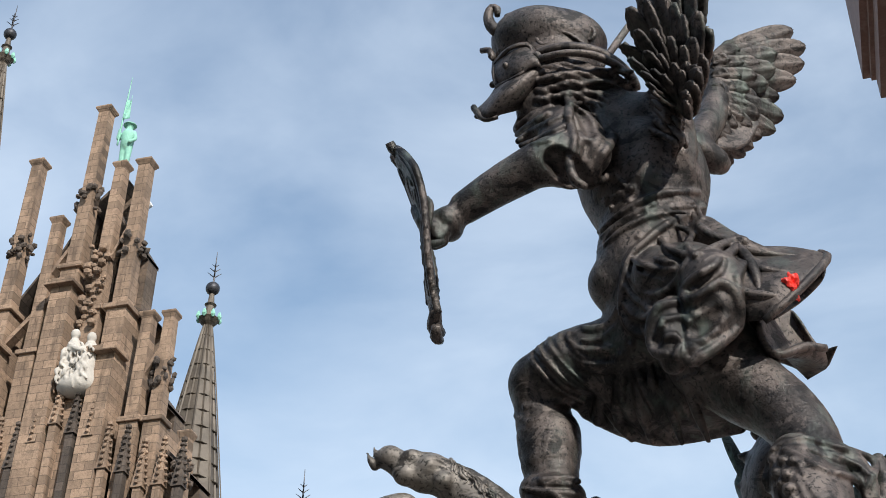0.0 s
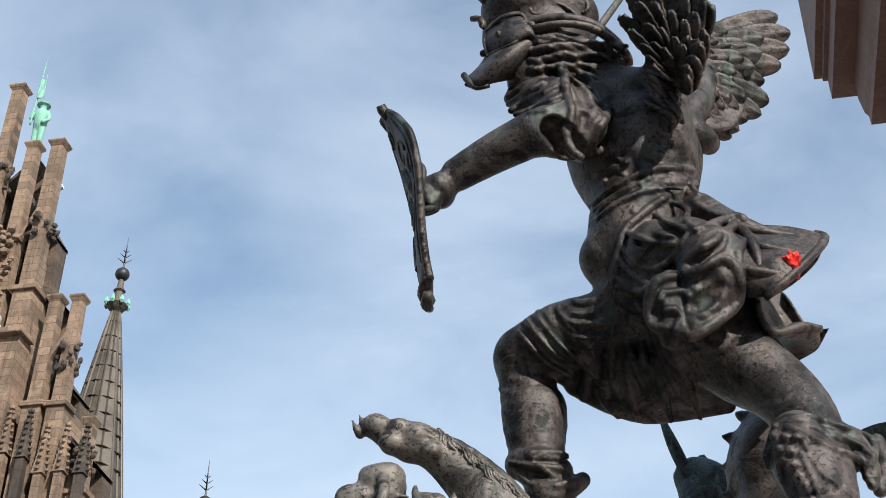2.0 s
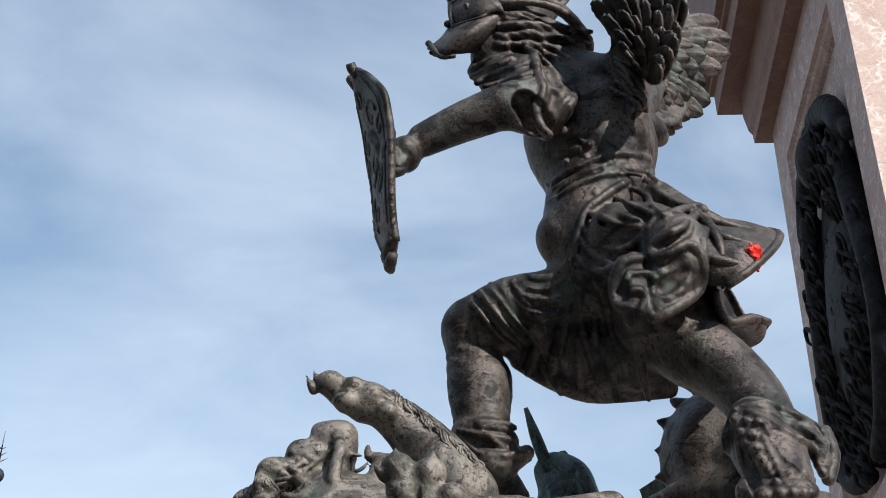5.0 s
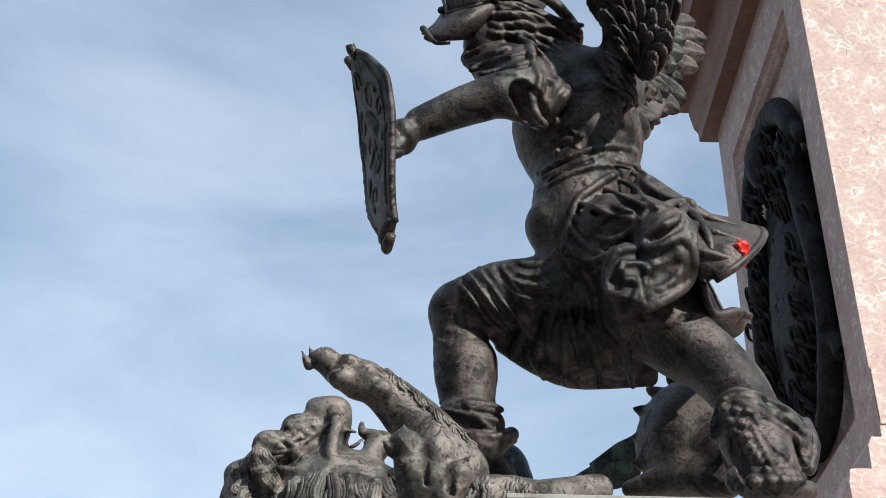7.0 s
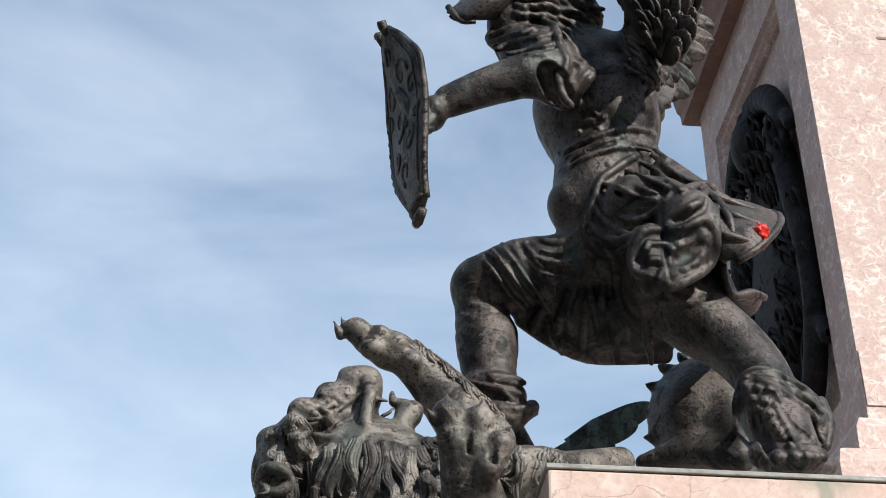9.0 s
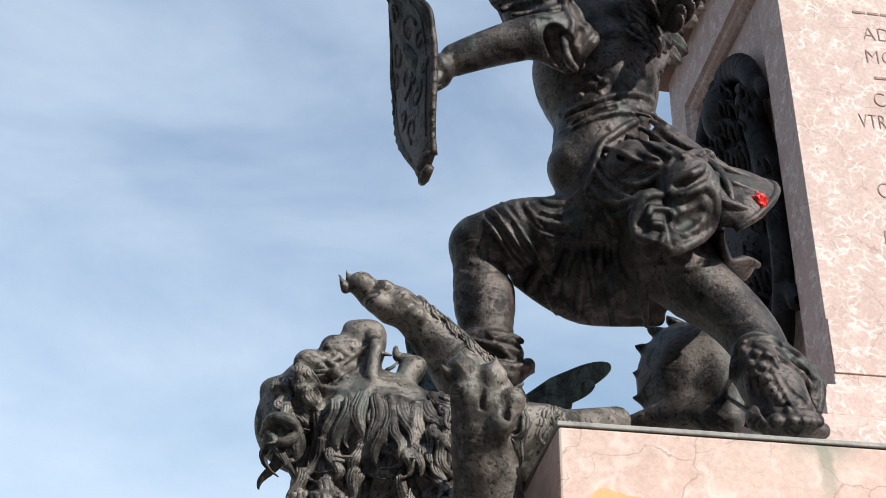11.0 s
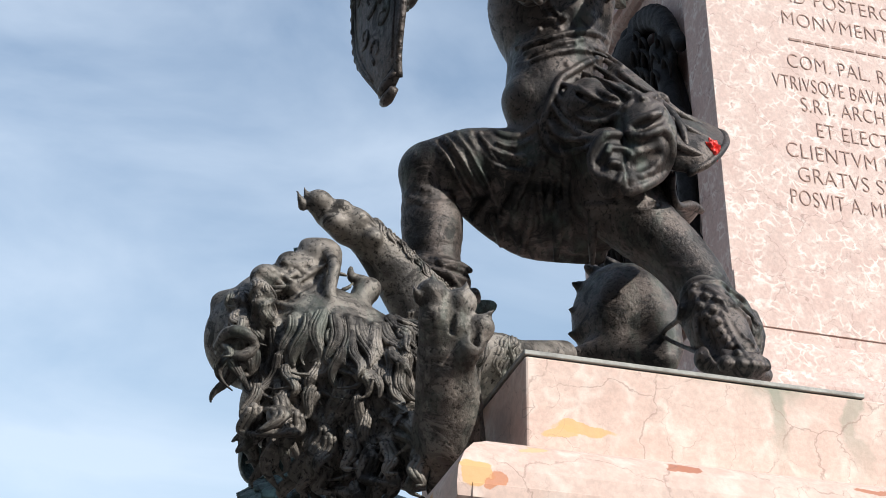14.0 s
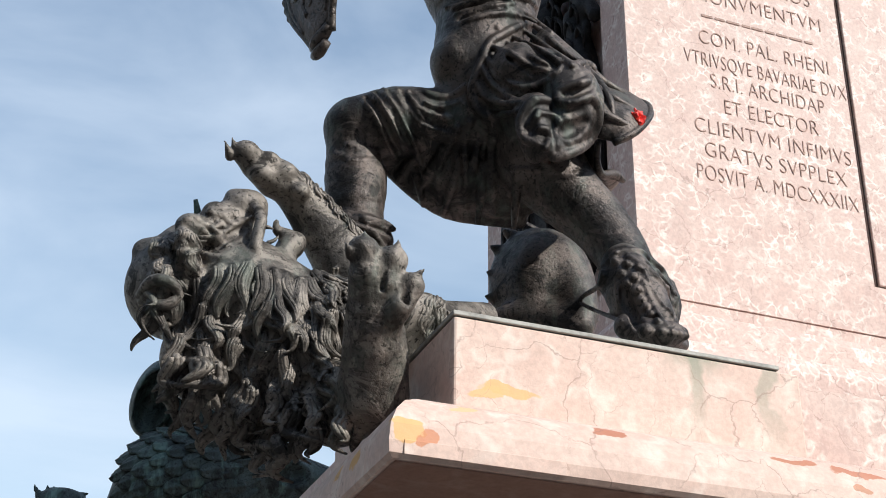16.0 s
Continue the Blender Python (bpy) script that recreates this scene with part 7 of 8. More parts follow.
    # crown of the head behind the brow
    for i in range(34):
        x, z = -2.065 + 0.085 * rnd.random(), 3.45 + 0.11 * rnd.random()
        c.lock(x, z, 0.5 * rnd.random() - 0.05, 0.05 + 0.03 * rnd.random(), 0.0055, 0.011, rnd, 4, 0.6, -1.6)
    # curled ends that hang free below the neck
    for i in range(30):
        x = -2.04 + 0.40 * rnd.random()
        z = 3.34 - 0.20 * (x + 2.06) / 0.4 - 0.12 * rnd.random()
        c.lock(x, z, 0.5 * (rnd.random() - 0.5), 0.07 + 0.04 * rnd.random(), 0.008 + 0.003 * rnd.random(), 0.018, rnd, 3, 1.0, -1.6, 0.04 * rnd.random())
    # fringe along the raised foreleg, small tufts on the breast
    for i in range(26):
        s = i / 25
        c.lock(-1.735 + 0.20 * s, 3.795 - 0.185 * s + 0.008 * rnd.random(), 0.5 + 0.6 * (rnd.random() - 0.5), 0.035 + 0.02 * rnd.random(), 0.0042, 0.006, rnd, 2, 0.9, -1.6)
    for i in range(30):
        c.lock(-1.54 + 0.15 * rnd.random(), 3.37 + 0.09 * rnd.random(), -0.5 + 0.6 * rnd.random(), 0.05 + 0.03 * rnd.random(), 0.006, 0.010, rnd, 2, 0.8, -1.66)
    for i in range(34):
        x = -1.70 + 0.14 * rnd.random()
        c.lock(x, 3.42 + 0.16 * rnd.random() - 0.5 * (x + 1.70), 0.5 + 0.5 * (rnd.random() - 0.5), 0.06 + 0.03 * rnd.random(), 0.0065, 0.012, rnd, 2, 0.9, -1.6)
    ob = part("lion_statue", c.mesh("lion_statue", (-1.6, -1.45, 3.3)), BRONZE_GREY)
    ob.location = (-1.6, -1.45, 3.3)
    tagged(ob, "dark bronze lion statue thrown on its back", "statue")


lion_statue()


def far_statue():
    """green-black bronze figure with a raised sword at a far corner."""
    c = Clay((-1.6, 2.3, 3.26), (-0.2, 3.3, 6.1), 0.014)
    c.tube([(-1.217, 2.750, 5.502, 0.0504), (-1.252, 2.750, 5.606, 0.0475), (-1.182, 2.750, 5.643, 0.0699), (-1.072, 2.750, 5.589, 0.0760), (-1.026, 2.750, 5.462, 0.0818)], 0.03)
    c.ball((-1.126, 2.800, 5.534), (0.1397, 0.1397, 0.1143), (0, 0, 0), 0.05)
    c.tube([(-1.185, 2.720, 5.502, 0.0628), (-1.188, 2.750, 5.336, 0.1250), (-1.197, 2.750, 5.099, 0.1853)], 0.05)
    c.rope([(-1.336, 2.600, 5.917, 0.0127), (-1.278, 2.650, 5.747, 0.0347), (-1.208, 2.700, 5.562, 0.0346), (-1.177, 2.720, 5.485, 0.0251)], 7, 0.5)
    c.rope([(-1.159, 2.740, 5.684, 0.0191), (-1.127, 2.740, 5.701, 0.0223), (-1.117, 2.740, 5.679, 0.0159)], 7, 1.0)
    c.rope([(-1.181, 2.680, 5.600, 0.0094), (-1.147, 2.670, 5.548, 0.0125), (-1.125, 2.680, 5.478, 0.0094)], 7, 1.0)
    c.rope([(-1.162, 2.680, 5.588, 0.0094), (-1.128, 2.670, 5.530, 0.0125), (-1.106, 2.680, 5.457, 0.0094)], 7, 1.0)
    c.rope([(-1.142, 2.680, 5.576, 0.0094), (-1.109, 2.670, 5.512, 0.0125), (-1.088, 2.680, 5.436, 0.0093)], 7, 1.0)
    c.rope([(-1.122, 2.680, 5.564, 0.0094), (-1.090, 2.670, 5.494, 0.0125), (-1.069, 2.680, 5.415, 0.0093)], 7, 1.0)
    c.rope([(-1.102, 2.680, 5.552, 0.0094), (-1.071, 2.670, 5.476, 0.0125), (-1.051, 2.680, 5.394, 0.0093)], 7, 1.0)
    c.rope([(-1.083, 2.680, 5.540, 0.0094), (-1.052, 2.670, 5.457, 0.0125), (-1.032, 2.680, 5.373, 0.0093)], 7, 1.0)
    c.feather((-0.620, 2.700, 5.512), (-0.102, 2.750, 5.809), 0.143, (0, -0.8, -0.5), 0.02)
    c.feather((-0.637, 2.700, 5.475), (-0.204, 2.750, 5.683), 0.130, (0, -0.8, -0.5), 0.02)
    c.feather((-0.719, 2.700, 5.423), (-0.344, 2.750, 5.546), 0.161, (0, -0.8, -0.5), 0.02)
    c.tube([(-0.9, 2.95, 3.30, 0.24), (-1.0, 2.9, 4.2, 0.22), (-1.12, 2.8, 5.0, 0.16), (-1.15, 2.8, 5.4, 0.10)], 0.05)
    ob = part("far_statue", c.mesh("far_statue", (-1.2, 2.8, 3.3)), BRONZE_GREEN)
    ob.location = (-1.2, 2.8, 3.3)
    tagged(ob, "green-black bronze figure with a raised sword at a far corner", "statue")


far_statue()


def creature_statue():
    """green-black bronze winged beast at a far corner."""
    c = Clay((-3.0, 2.2, 3.26), (-0.3, 3.4, 5.6), 0.016)
    c.tube([(-0.368, 2.750, 4.291, 0.1863), (-0.749, 2.750, 4.369, 0.2030), (-1.054, 2.750, 4.361, 0.2440), (-1.332, 2.750, 4.174, 0.2407), (-1.455, 2.750, 3.984, 0.1789)], 0.05)
    c.ball((-1.179, 2.750, 4.253), (0.3937, 0.3392, 0.3331), (0, 0, 0), 0.05)
    c.ball((-0.678, 2.650, 4.379), (0.1341, 0.128, 0.1219), (0, 0, 0), 0.03)
    c.ball((-0.693, 2.530, 4.378), (0.084, 0.06, 0.066), (0, 0, 0), 0.02, True)
    c.ball((-1.396, 2.850, 4.805), (0.125, 0.2187, 0.2187), (0, 12, 0), 0.01)
    c.ball((-1.429, 2.710, 4.727), (0.0918, 0.1683, 0.1775), (0, 12, 0), 0.008, True)
    c.tube([(-1.328, 2.900, 4.983, 0.0571), (-1.182, 2.850, 4.659, 0.1247), (-1.092, 2.850, 4.355, 0.1851)], 0.04)
    c.ball((-1.793, 2.950, 4.190), (0.138, 0.0858, 0.092), (0, 0, 0), 0.02)
    c.tube([(-1.791, 2.950, 4.175, 0.0797), (-1.582, 2.850, 3.995, 0.1507), (-1.248, 2.750, 3.920, 0.1792)], 0.04)
    c.tube([(-1.911, 2.950, 4.220, 0.0245), (-1.948, 2.950, 4.282, 0.0061)], 0.01)
    c.tube([(-1.870, 2.950, 4.231, 0.0245), (-1.881, 2.950, 4.290, 0.0061)], 0.01)
    c.tube([(-1.815, 2.950, 4.244, 0.0246), (-1.846, 2.950, 4.283, 0.0061)], 0.01)
    c.tube([(-1.728, 2.950, 4.243, 0.0246), (-1.666, 2.950, 4.275, 0.0062)], 0.01)
    c.tube([(-1.15, 2.85, 3.30, 0.26), (-1.2, 2.8, 3.8, 0.24), (-1.2, 2.75, 4.2, 0.2)], 0.05)
    rnd = random.Random(3)
    for row in range(7):
        for i in range(9):
            a = 0.25 + row * 0.22 + 0.05 * rnd.random()
            h = -1.1 + 0.27 * i + 0.12 * (row % 2)
            def skin(a, h):
                return (-1.179 + 0.42 * math.cos(a) * math.cos(h), 2.75 - 0.36 * math.cos(h) * math.sin(a) - 0.02, 4.253 + 0.35 * math.sin(h))
            p, q = skin(a + 0.75, h), skin(a + 1.35, h - 0.22)
            c.feather(p, q, 0.085 + 0.02 * rnd.random(), tuple(p[j] - (-1.179, 2.75, 4.253)[j] for j in range(3)), 0.02, 0.012)
    for k in range(6):
        c.feather((-0.86, 2.52, 4.52 - 0.05 * k), (-1.30 + 0.03 * k, 2.40, 4.40 - 0.075 * k), 0.07, (0, -0.8, -0.5), 0.03, 0.012)
    ob = part("creature_statue", c.mesh("creature_statue", (-1.2, 2.8, 3.3)), BRONZE_GREEN)
    ob.location = (-1.2, 2.8, 3.3)
    tagged(ob, "green-black bronze winged beast at a far corner", "statue")


creature_statue()


# ---- town hall gable and spires across the square ----
FY = 45.0


def pinnacle(x, z0, z1, w, parent, y=FY, crown=True):
    """A square pier with a string course, a crocketed collar and a moulded cap."""
    zc = z1 - (z1 - z0) * 0.34
    b = frustum(x, y + 0.7, z0, zc, w, w + 1.4, w * 0.94, w * 0.94 + 1.4)
    box(x - w * 0.62, y - w * 0.62, zc - 0.12, x + w * 0.62, y + w * 0.62, zc + 0.14, 0.04, b)
    frustum(x, y, zc + 0.14, z1 - 0.35, w * 0.72, w * 0.72, w * 0.58, w * 0.58, b)
    frustum(x, y, z1 - 0.35, z1 - 0.12, w * 0.58, w * 0.58, w * 0.86, w * 0.86, b)
    box(x - w * 0.43, y - w * 0.43, z1 - 0.12, x + w * 0.43, y + w * 0.43, z1, 0.03, b)
    ob = part("pinnacle", b, SANDSTONE, parent)
    if crown:
        rnd = random.Random(int(x * 100))
        c = bmesh.new()
        zm = zc + (z1 - zc) * 0.42
        for i in range(26):
            a = rnd.random() * 6.28
            zz = zm + rnd.uniform(-0.75, 0.75)
            r = w * (0.42 + 0.18 * (1 - abs(zz - zm)))
            m = Matrix.Translation((x + r * math.cos(a), y + r * math.sin(a), zz)) @ Matrix.Rotation(rnd.random() * 3, 4, "Y")
            bmesh.ops.create_icosphere(c, subdivisions=1, radius=w * rnd.uniform(0.10, 0.19), matrix=m @ Matrix.Diagonal((1, 1, rnd.uniform(1, 1.9), 1)))
        part("crockets", c, SAND_DARK, ob)
    return ob


def arch_panel(x, z0, z1, w, parent, depth=0.5, y=FY):
    """A pointed blind window: dark recess in a moulded stone frame."""
    def outline(ww, top):
        half, pts = ww / 2, []
        spring = top - ww * 0.95
        pts.append((-half, z0))
        pts.append((-half, spring))
        for i in range(1, 7):
            a = i / 7 * 1.2
            pts.append((-half + ww * (1 - math.cos(a)) * 0.78, spring + ww * math.sin(a) * 1.02))
        pts.append((0, top))
        return pts + [(-px, pz) for px, pz in pts[-2::-1]]
    out, inn = outline(w, z1), outline(w * 0.74, z1 - w * 0.2)
    b = bmesh.new()
    rows = [[b.verts.new((x + px, yy, pz)) for px, pz in o] for o, yy in ((out, y), (out, y - 0.16), (inn, y - 0.10), (inn, y + depth))]
    for a, c in zip(rows, rows[1:]):
        for i in range(len(a) - 1):
            b.faces.new((a[i], a[i + 1], c[i + 1], c[i]))
    fr = part("window_frame", b, SANDSTONE, parent)
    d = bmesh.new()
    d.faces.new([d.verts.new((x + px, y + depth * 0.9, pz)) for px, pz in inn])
    # shade of the recess put into the dark colour of its back
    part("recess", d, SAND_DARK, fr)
    m = bmesh.new()
    box(x - w * 0.04, y - 0.02, z0, x + w * 0.04, y + 0.12, z1 - w * 0.35, 0.0, m)
    part("mullion", m, SANDSTONE, fr)


def town_hall():
    th = thing("town_hall", (-33, FY + 3, 0.4), "brown sandstone Gothic town hall gable with pinnacles", "town hall", kind="")
    # stepped gable wall between the piers, each step its own bay
    bays = [(-41.0, -39.2, 34.0, 36.0), (-39.2, -37.2, 36.0, 39.0), (-37.2, -35.3, 38.5, 41.5), (-35.3, -33.85, 41.0, 44.3), (-33.85, -32.3, 44.0, 45.6),
            (-32.3, -30.95, 43.3, 41.2), (-30.95, -29.4, 37.8, 36.6), (-29.4, -28.3, 33.6, 32.2), (-28.3, -26.6, 30.2, 28.4)]
    for i, (x0, x1, za, zb) in enumerate(bays):
        b = bmesh.new()
        lo = [b.verts.new(p) for p in ((x0, FY + 1.5, 0.4), (x1, FY + 1.5, 0.4), (x1, FY + 1.5, zb), (x0, FY + 1.5, za))]
        hi = [b.verts.new((v.co.x, v.co.y + 1.0, v.co.z)) for v in lo]
        b.faces.new(lo)
        b.faces.new(hi[::-1])
        for j in range(4):
            b.faces.new((lo[j], hi[j], hi[(j + 1) % 4], lo[(j + 1) % 4]))
        # this bay's shadow behind the piers is in the wall colour
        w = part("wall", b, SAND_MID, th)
        c = bmesh.new()
        dz = zb - za
        n = 8
        prev = None
        for k in range(n + 1):
            t = k / n
            z = za + dz * t + 0.02
            cur = [c.verts.new((x0 + (x1 - x0) * t, yy, z + zz)) for yy, zz in ((FY + 0.25, 0), (FY + 2.6, 0), (FY + 2.6, 0.22), (FY + 0.25, 0.22))]
            if prev:
                for q in range(4):
                    c.faces.new((prev[q], prev[(q + 1) % 4], cur[(q + 1) % 4], cur[q]))
            prev = cur
        part("coping", c, SAND_DARK, w, "dark weathered coping")
        top = min(za, zb)
        cx, ww = (x0 + x1) / 2, (x1 - x0)
        arch_panel(cx, top - 4.6, top - 0.7, ww * 0.62, th, y=FY + 1.4)
        arch_panel(cx, top - 9.6, top - 5.4, ww * 0.66, th, y=FY + 1.4)
        arch_panel(cx, top - 14.5, top - 10.4, ww * 0.62, th, y=FY + 1.4)
    for x, z1, w, crown in ((-41.0, 41.2, 1.0, True), (-39.2, 39.5, 0.9, False), (-37.2, 47.3, 1.02, True), (-35.3, 43.3, 0.92, False), (-33.85, 50.2, 1.05, True), (-32.3, 46.2, 0.95, False),
                            (-30.95, 46.1, 1.05, True), (-29.4, 36.8, 0.92, False), (-28.3, 36.7, 0.85, True), (-26.7, 30.3, 0.8, True)):
        pinnacle(x, 20.0, z1, w, th, FY - 0.15, crown)
        if crown:
            b = frustum(x, FY - 0.5, 14.0, z1 - 11.5, w * 1.25, w * 1.5, w * 1.05, w * 1.0)
            box(x - w * 0.75, FY - 0.5 - w * 0.85, z1 - 11.7, x + w * 0.75, FY - 0.1, z1 - 11.4, 0.03, b)
            part("buttress", b, SANDSTONE, th)
    # flying braces that lean on the middle piers
    for x0, z0, x1, z1 in ((-36.9, 36.2, -34.2, 39.4), (-35.0, 40.2, -33.9, 42.1), (-31.9, 40.6, -31.1, 42.6), (-29.2, 33.6, -28.5, 34.9)):
        b = bmesh.new()
        q = [b.verts.new(p) for p in ((x0, FY - 0.4, z0 - 0.35), (x1, FY - 0.4, z1 - 0.35), (x1, FY - 0.4, z1), (x0, FY - 0.4, z0))]
        r = [b.verts.new((v.co.x, FY + 0.1, v.co.z)) for v in q]
        b.faces.new(q)
        b.faces.new(r[::-1])
        for j in range(4):
            b.faces.new((q[j], r[j], r[(j + 1) % 4], q[(j + 1) % 4]))
        part("brace", b, SANDSTONE, th)
    # small canopied niches and finials low on the front
    rnd = random.Random(5)
    for i in range(16):
        x = -40.2 + i * 0.92
        top = 29.3 + 3.4 * math.exp(-((x + 32.8) / 3.6) ** 2) + rnd.uniform(-0.6, 0.6)
        b = frustum(x, FY - 0.9, 20.0, top - 2.2, 0.42, 0.42, 0.36, 0.36)
        frustum(x, FY - 0.9, top - 2.2, top, 0.52, 0.52, 0.06, 0.06, b)
        for k in range(7):
            zz = top - 2.0 + 0.3 * k
            rr = 0.30 * (1 - k / 8)
            for sx, sy in ((-1, 0), (1, 0), (0, -1)):
                bmesh.ops.create_icosphere(b, subdivisions=1, radius=0.10, matrix=Matrix.Translation((x + sx * rr, FY - 0.9 + sy * rr, zz)))
        bmesh.ops.create_icosphere(b, subdivisions=1, radius=0.16, matrix=Matrix.Translation((x, FY - 0.9, top + 0.05)))
        part("finial", b, SANDSTONE if i % 3 else SAND_DARK, th)
    # tracery strip on the centre pier
    b = bmesh.new()
    for k in range(42):
        z = 36.3 + k * 0.11
        bmesh.ops.create_icosphere(b, subdivisions=1, radius=rnd.uniform(0.10, 0.24), matrix=Matrix.Translation((-32.35 + rnd.uniform(-0.55, 0.55), FY - 0.75 + rnd.uniform(-0.1, 0.2), z)))
    part("tracery", b, SANDSTONE, th, "carved stone canopy work")
    return th


def stone_group():
    """Pale carved group on a bracket in the gable."""
    c = Clay((-33.6, FY - 2.2, 32.4), (-30.6, FY + 0.3, 37.6), 0.055)
    x, y, z = -32.15, FY - 1.0, 33.6
    c.tube([(x - 0.45, y, z, 0.42), (x - 0.40, y, z + 1.0, 0.40), (x - 0.42, y, z + 1.6, 0.26)], 0.15)
    c.ball((x - 0.42, y - 0.05, z + 2.05), (0.22, 0.22, 0.28), k=0.08)
    c.tube([(x + 0.45, y, z - 0.3, 0.42), (x + 0.42, y, z + 0.8, 0.40), (x + 0.45, y, z + 1.3, 0.28)], 0.15)
    c.ball((x + 0.45, y - 0.05, z + 1.75), (0.22, 0.22, 0.28), k=0.08)
    c.tube([(x - 0.3, y - 0.4, z + 1.2, 0.14), (x + 0.2, y - 0.5, z + 0.9, 0.14), (x + 0.5, y - 0.3, z + 1.0, 0.13)], 0.08)
    c.ball((x, y + 0.2, z - 0.6), (0.95, 0.7, 0.55), k=0.3)
    rnd = random.Random(8)
    for i in range(70):
        fx, fz = x + rnd.uniform(-0.75, 0.75), z + rnd.uniform(-0.5, 1.5)
        c.tube([(fx, y - 0.36, fz, 0.05), (fx + rnd.uniform(-0.2, 0.2), y - 0.46, fz - 0.2, 0.075), (fx + rnd.uniform(-0.3, 0.3), y - 0.36, fz - 0.5, 0.04)], 0.03, i % 3 == 0)
    ob = part("stone_sculpture", c.mesh("stone_sculpture", (x, y, z - 1)), SAND_PALE)
    ob.location = (x, y, z - 1)
    tagged(ob, "pale carved stone group on a gable bracket", "sculpture")


def copper_knight():
    c = Clay((-33.4, FY - 1.2, 46.0), (-31.2, FY + 0.9, 52.6), 0.055)
    x, y, z = -32.3, FY - 0.2, 46.2
    c.tube([(x - 0.14, y, z, 0.13), (x - 0.14, y, z + 0.8, 0.17), (x - 0.05, y, z + 1.3, 0.25)], 0.08)
    c.tube([(x + 0.16, y, z, 0.13), (x + 0.16, y, z + 0.8, 0.17), (x + 0.05, y, z + 1.3, 0.25)], 0.08)
    c.tube([(x, y, z + 1.2, 0.30), (x, y, z + 1.8, 0.36), (x, y, z + 2.1, 0.24)], 0.1)
    c.ball((x, y, z + 2.45), (0.19, 0.19, 0.24), k=0.05)
    c.ball((x, y, z + 2.56), (0.36, 0.36, 0.08), k=0.05)
    c.tube([(x + 0.32, y, z + 2.0, 0.12), (x + 0.48, y - 0.1, z + 1.5, 0.10), (x + 0.30, y - 0.3, z + 1.2, 0.09)], 0.05)
    c.tube([(x - 0.32, y, z + 2.0, 0.12), (x - 0.50, y - 0.1, z + 1.7, 0.10), (x - 0.42, y - 0.2, z + 2.2, 0.08)], 0.05)
    c.rope([(x - 0.42, y - 0.2, z + 1.2, 0.05), (x - 0.36, y - 0.2, z + 3.2, 0.05), (x - 0.30, y - 0.2, z + 5.0, 0.03), (x - 0.28, y - 0.2, z + 5.8, 0.01)], 6, 1.0, 0.2)
    c.sheet([[(x - 0.40, y - 0.2, z + 2.9), (x - 0.2, y - 0.3, z + 2.8), (x - 0.05, y - 0.1, z + 3.0)], [(x - 0.36, y - 0.2, z + 4.3), (x - 0.14, y - 0.1, z + 4.2), (x - 0.02, y - 0.3, z + 4.4)]], 0.05, 0.12)
    ob = part("copper_statue", c.mesh("copper_statue", (x, y, z)), COPPER)
    ob.location = (x, y, z)
    tagged(ob, "green copper standard-bearer statue on the gable top", "statue")


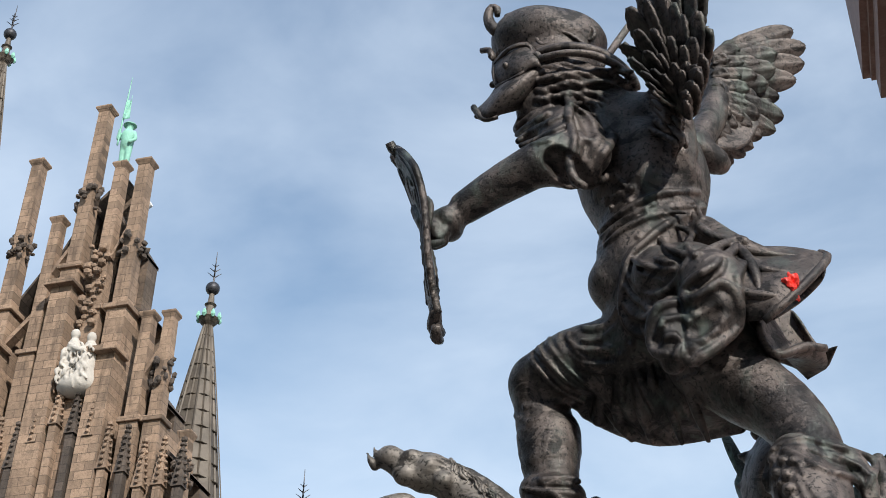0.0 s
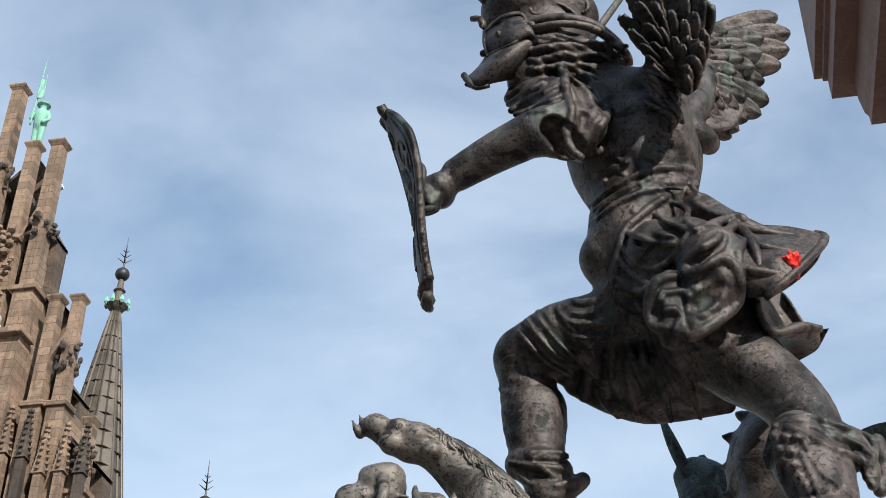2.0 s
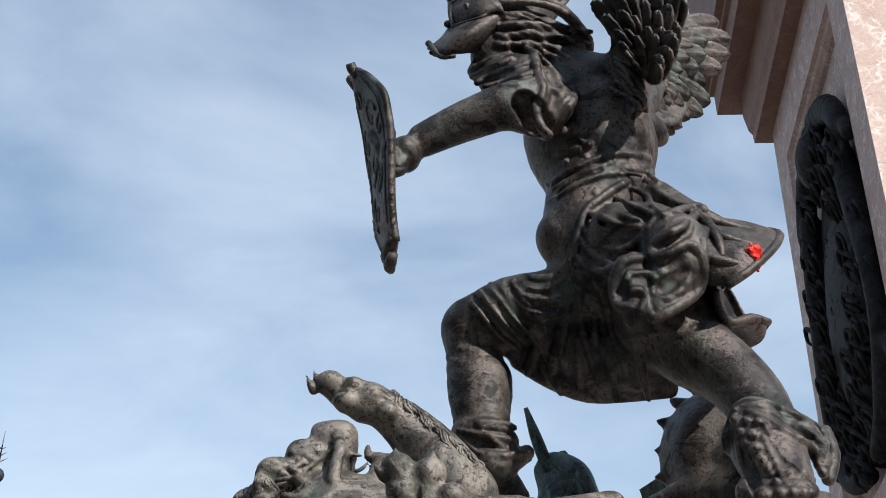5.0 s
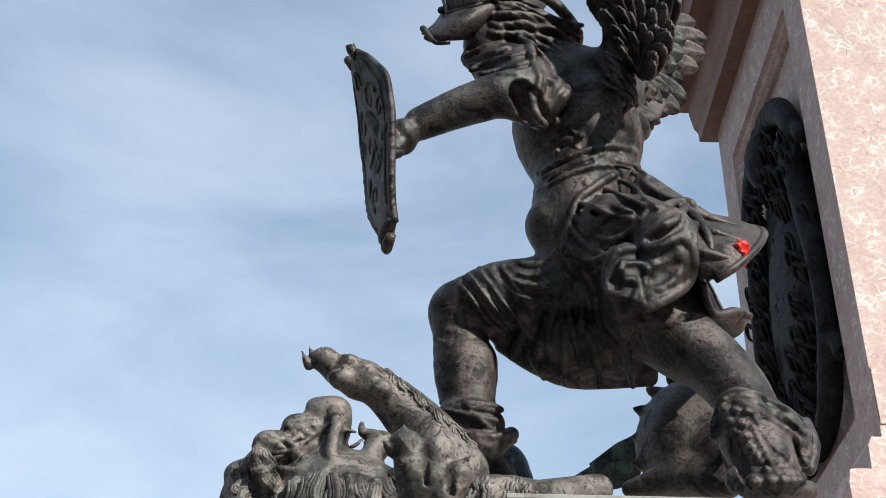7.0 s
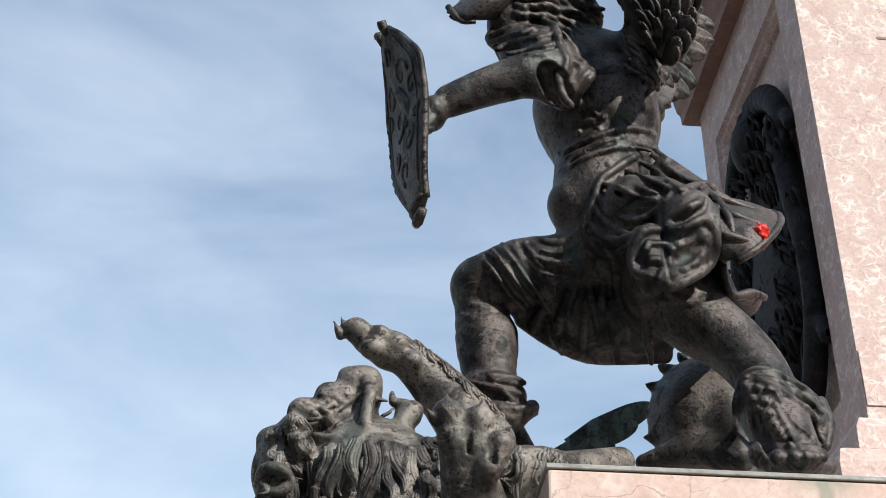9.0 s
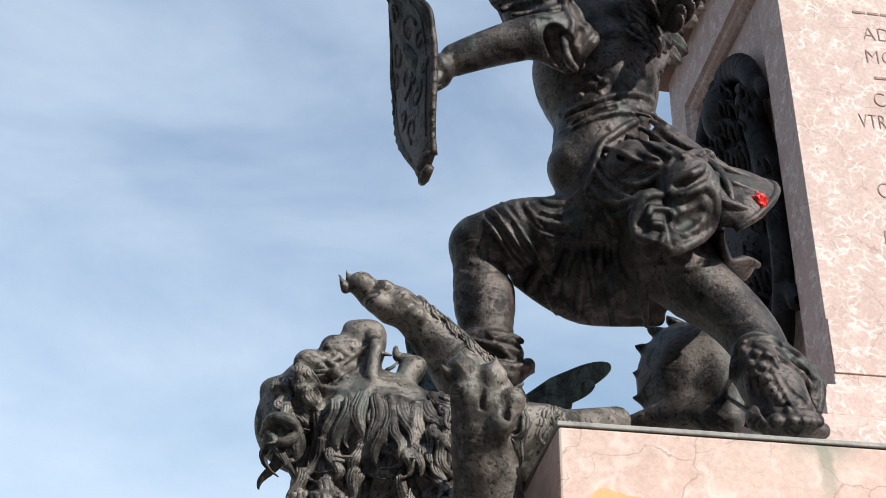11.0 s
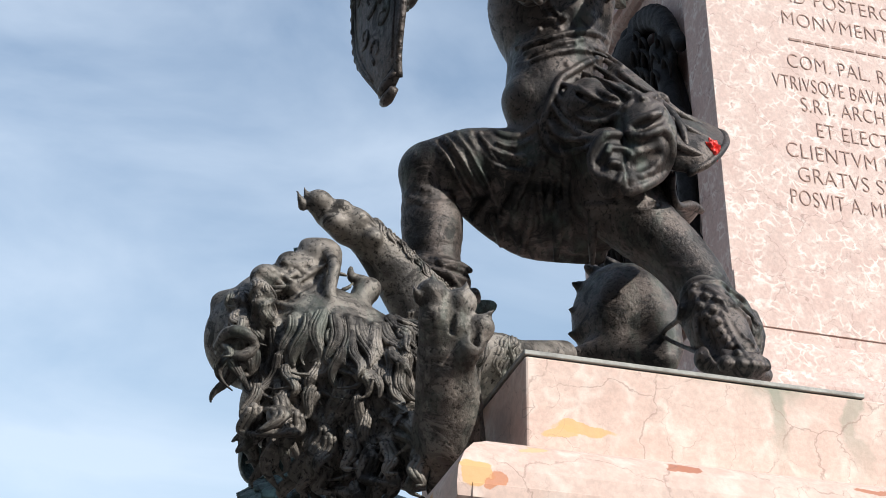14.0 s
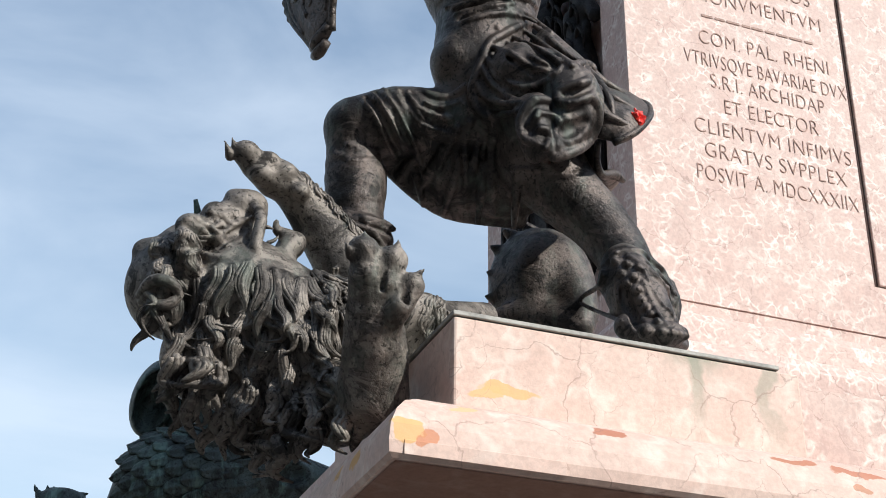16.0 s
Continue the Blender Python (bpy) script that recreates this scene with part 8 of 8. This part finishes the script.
def ribbed_spire(x, y, top, foot, w, label):
    """An octagonal sheet-metal spire with standing seams, ball and iron cross."""
    sp = thing("spire", (x, y, 0.4), label, "spire", "spires over the roofs")
    seg = 8
    b = bmesh.new()
    rows = []
    for k in range(13):
        t = k / 12
        z = foot + (top - 2.2 - foot) * t
        r = w * (1 - t) ** 0.92 + 0.16
        rows.append([b.verts.new((x + r * math.cos(math.pi / 8 + 2 * math.pi * i / seg), y + r * math.sin(math.pi / 8 + 2 * math.pi * i / seg), z)) for i in range(seg)])
    for a, c in zip(rows, rows[1:]):
        for i in range(seg):
            b.faces.new((a[i], a[(i + 1) % seg], c[(i + 1) % seg], c[i]))
    body = part("roof", b, SLATE, sp)
    for i in range(seg):
        s = bmesh.new()
        for off in (0.0, 0.5):
            prev = None
            for k in range(13):
                t = k / 12
                z = foot + (top - 2.2 - foot) * t
                r = (w * (1 - t) ** 0.92 + 0.16) * (1.015 if off == 0 else 0.935)
                a = math.pi / 8 + 2 * math.pi * (i + off) / seg
                e = 0.055
                cur = [s.verts.new((x + rr * math.cos(a + da), y + rr * math.sin(a + da), z)) for rr, da in ((r, -e / max(r, 0.3)), (r + 0.07, 0), (r, e / max(r, 0.3)))]
                if prev:
                    s.faces.new((prev[0], prev[1], cur[1], cur[0]))
                    s.faces.new((prev[1], prev[2], cur[2], cur[1]))
                prev = cur
        part("seam", s, SLATE, body)
    for k in range(2, 12):
        t = k / 12
        z = foot + (top - 2.2 - foot) * t
        r = (w * (1 - t) ** 0.92 + 0.16) * 1.02
        part("band", lathe(x, y, [(r + 0.02, z - 0.03), (r + 0.05, z), (r, z + 0.03)], 8), SLATE, body)
    part("base", lathe(x, y, [(w * 1.05, 0.4), (w * 1.05, foot - 0.3), (w * 1.15, foot - 0.1), (w * 1.0, foot)], 8), SANDSTONE, sp)
    part("collar", lathe(x, y, [(0.2, top - 2.5), (0.42, top - 2.3), (0.62, top - 2.05), (0.30, top - 1.95), (0.22, top - 1.2), (0.34, top - 1.1), (0.2, top - 0.95), (0.14, top - 0.4)], 12), SLATE, sp)
    for i in range(8):
        a = i * math.pi / 4
        part("leaf", lathe(x + 0.62 * math.cos(a), y + 0.62 * math.sin(a), [(0.05, top - 2.15), (0.14, top - 2.0), (0.10, top - 1.8), (0.02, top - 1.65)], 6), COPPER, sp)
    bb = bmesh.new()
    bmesh.ops.create_uvsphere(bb, u_segments=20, v_segments=12, radius=0.40, matrix=Matrix.Translation((x, y, top)))
    part("ball", bb, IRON, sp, "dark metal ball", True)
    f = bmesh.new()
    bmesh.ops.create_cone(f, segments=6, radius1=0.06, radius2=0.015, depth=2.2, matrix=Matrix.Translation((x, y, top + 1.4)))
    for dz, r in ((0.9, 0.34), (1.25, 0.26), (1.55, 0.16)):
        for q in range(4):
            a = q * math.pi / 2 + 0.4
            bmesh.ops.create_cone(f, segments=5, radius1=0.04, radius2=0.015, depth=r * 1.4, matrix=Matrix.Translation((x + r * 0.6 * math.cos(a), y + r * 0.6 * math.sin(a), top + dz)) @ Matrix.Rotation(a, 4, "Z") @ Matrix.Rotation(0.9, 4, "Y"))
    part("iron_finial", f, IRON, sp, "wrought iron finial")
    # small gable at the spire's foot
    for a in (-2.2, -1.0):
        g = frustum(x + w * 0.9 * math.cos(a), y + w * 0.9 * math.sin(a), foot - 3, foot + 2.4, 0.5, 0.5, 0.06, 0.06)
        part("pinnacle", g, SANDSTONE, sp)
    return sp


def roof_rig():
    """White rods of a maintenance boom above the roof ridge."""
    r = thing("roof_boom", (-35, FY + 6, 0.4), "white metal boom and rods on the roof", "boom")
    for name, p0, p1, rad in (("mast", (-36.1, 0.4), (-36.0, 42.0), 0.14), ("rod", (-41.5, 41.6), (-35.0, 48.1), 0.11), ("rod", (-36.0, 41.8), (-33.8, 44.5), 0.10), ("boom_head", (-35.1, 48.05), (-34.0, 48.5), 0.22)):
        b = bmesh.new()
        a, c = Vector((p0[0], FY + 6, p0[1])), Vector((p1[0], FY + 6, p1[1]))
        m = Matrix.Translation((a + c) / 2) @ (c - a).to_track_quat("Z", "Y").to_matrix().to_4x4()
        bmesh.ops.create_cone(b, segments=10, radius1=rad, radius2=rad * 0.8, depth=(c - a).length, cap_ends=True, matrix=m)
        part(name, b, WHITE, r)


town_hall()
stone_group()
copper_knight()
ribbed_spire(-31.65, 55.0, 45.05, 31.0, 1.75, "dark copper spire with ball and green collar")
ribbed_spire(-45.4, 50.0, 63.2, 48.0, 1.6, "dark slender spire with ball and iron finial")
ribbed_spire(-27.3, 60.0, 33.3, 20.0, 1.5, "dark copper spire tip with ball finial")
roof_rig()


# ---- small things ----
def red_rag():
    """A crumpled scrap of red paper caught in the cloth."""
    b = bmesh.new()
    bmesh.ops.create_icosphere(b, subdivisions=4, radius=0.024)
    for v in b.verts:
        v.co *= 1 + 0.55 * noise.noise(v.co * 75) + 0.25 * noise.noise(v.co * 170)
        v.co.z *= 1.35
    ob = part("red_paper", b, RED)
    ob.location = (-0.866, -1.5515, 4.077)
    tagged(ob, "crumpled bright red paper stuck in the bronze cloth", "paper scrap")


red_rag()
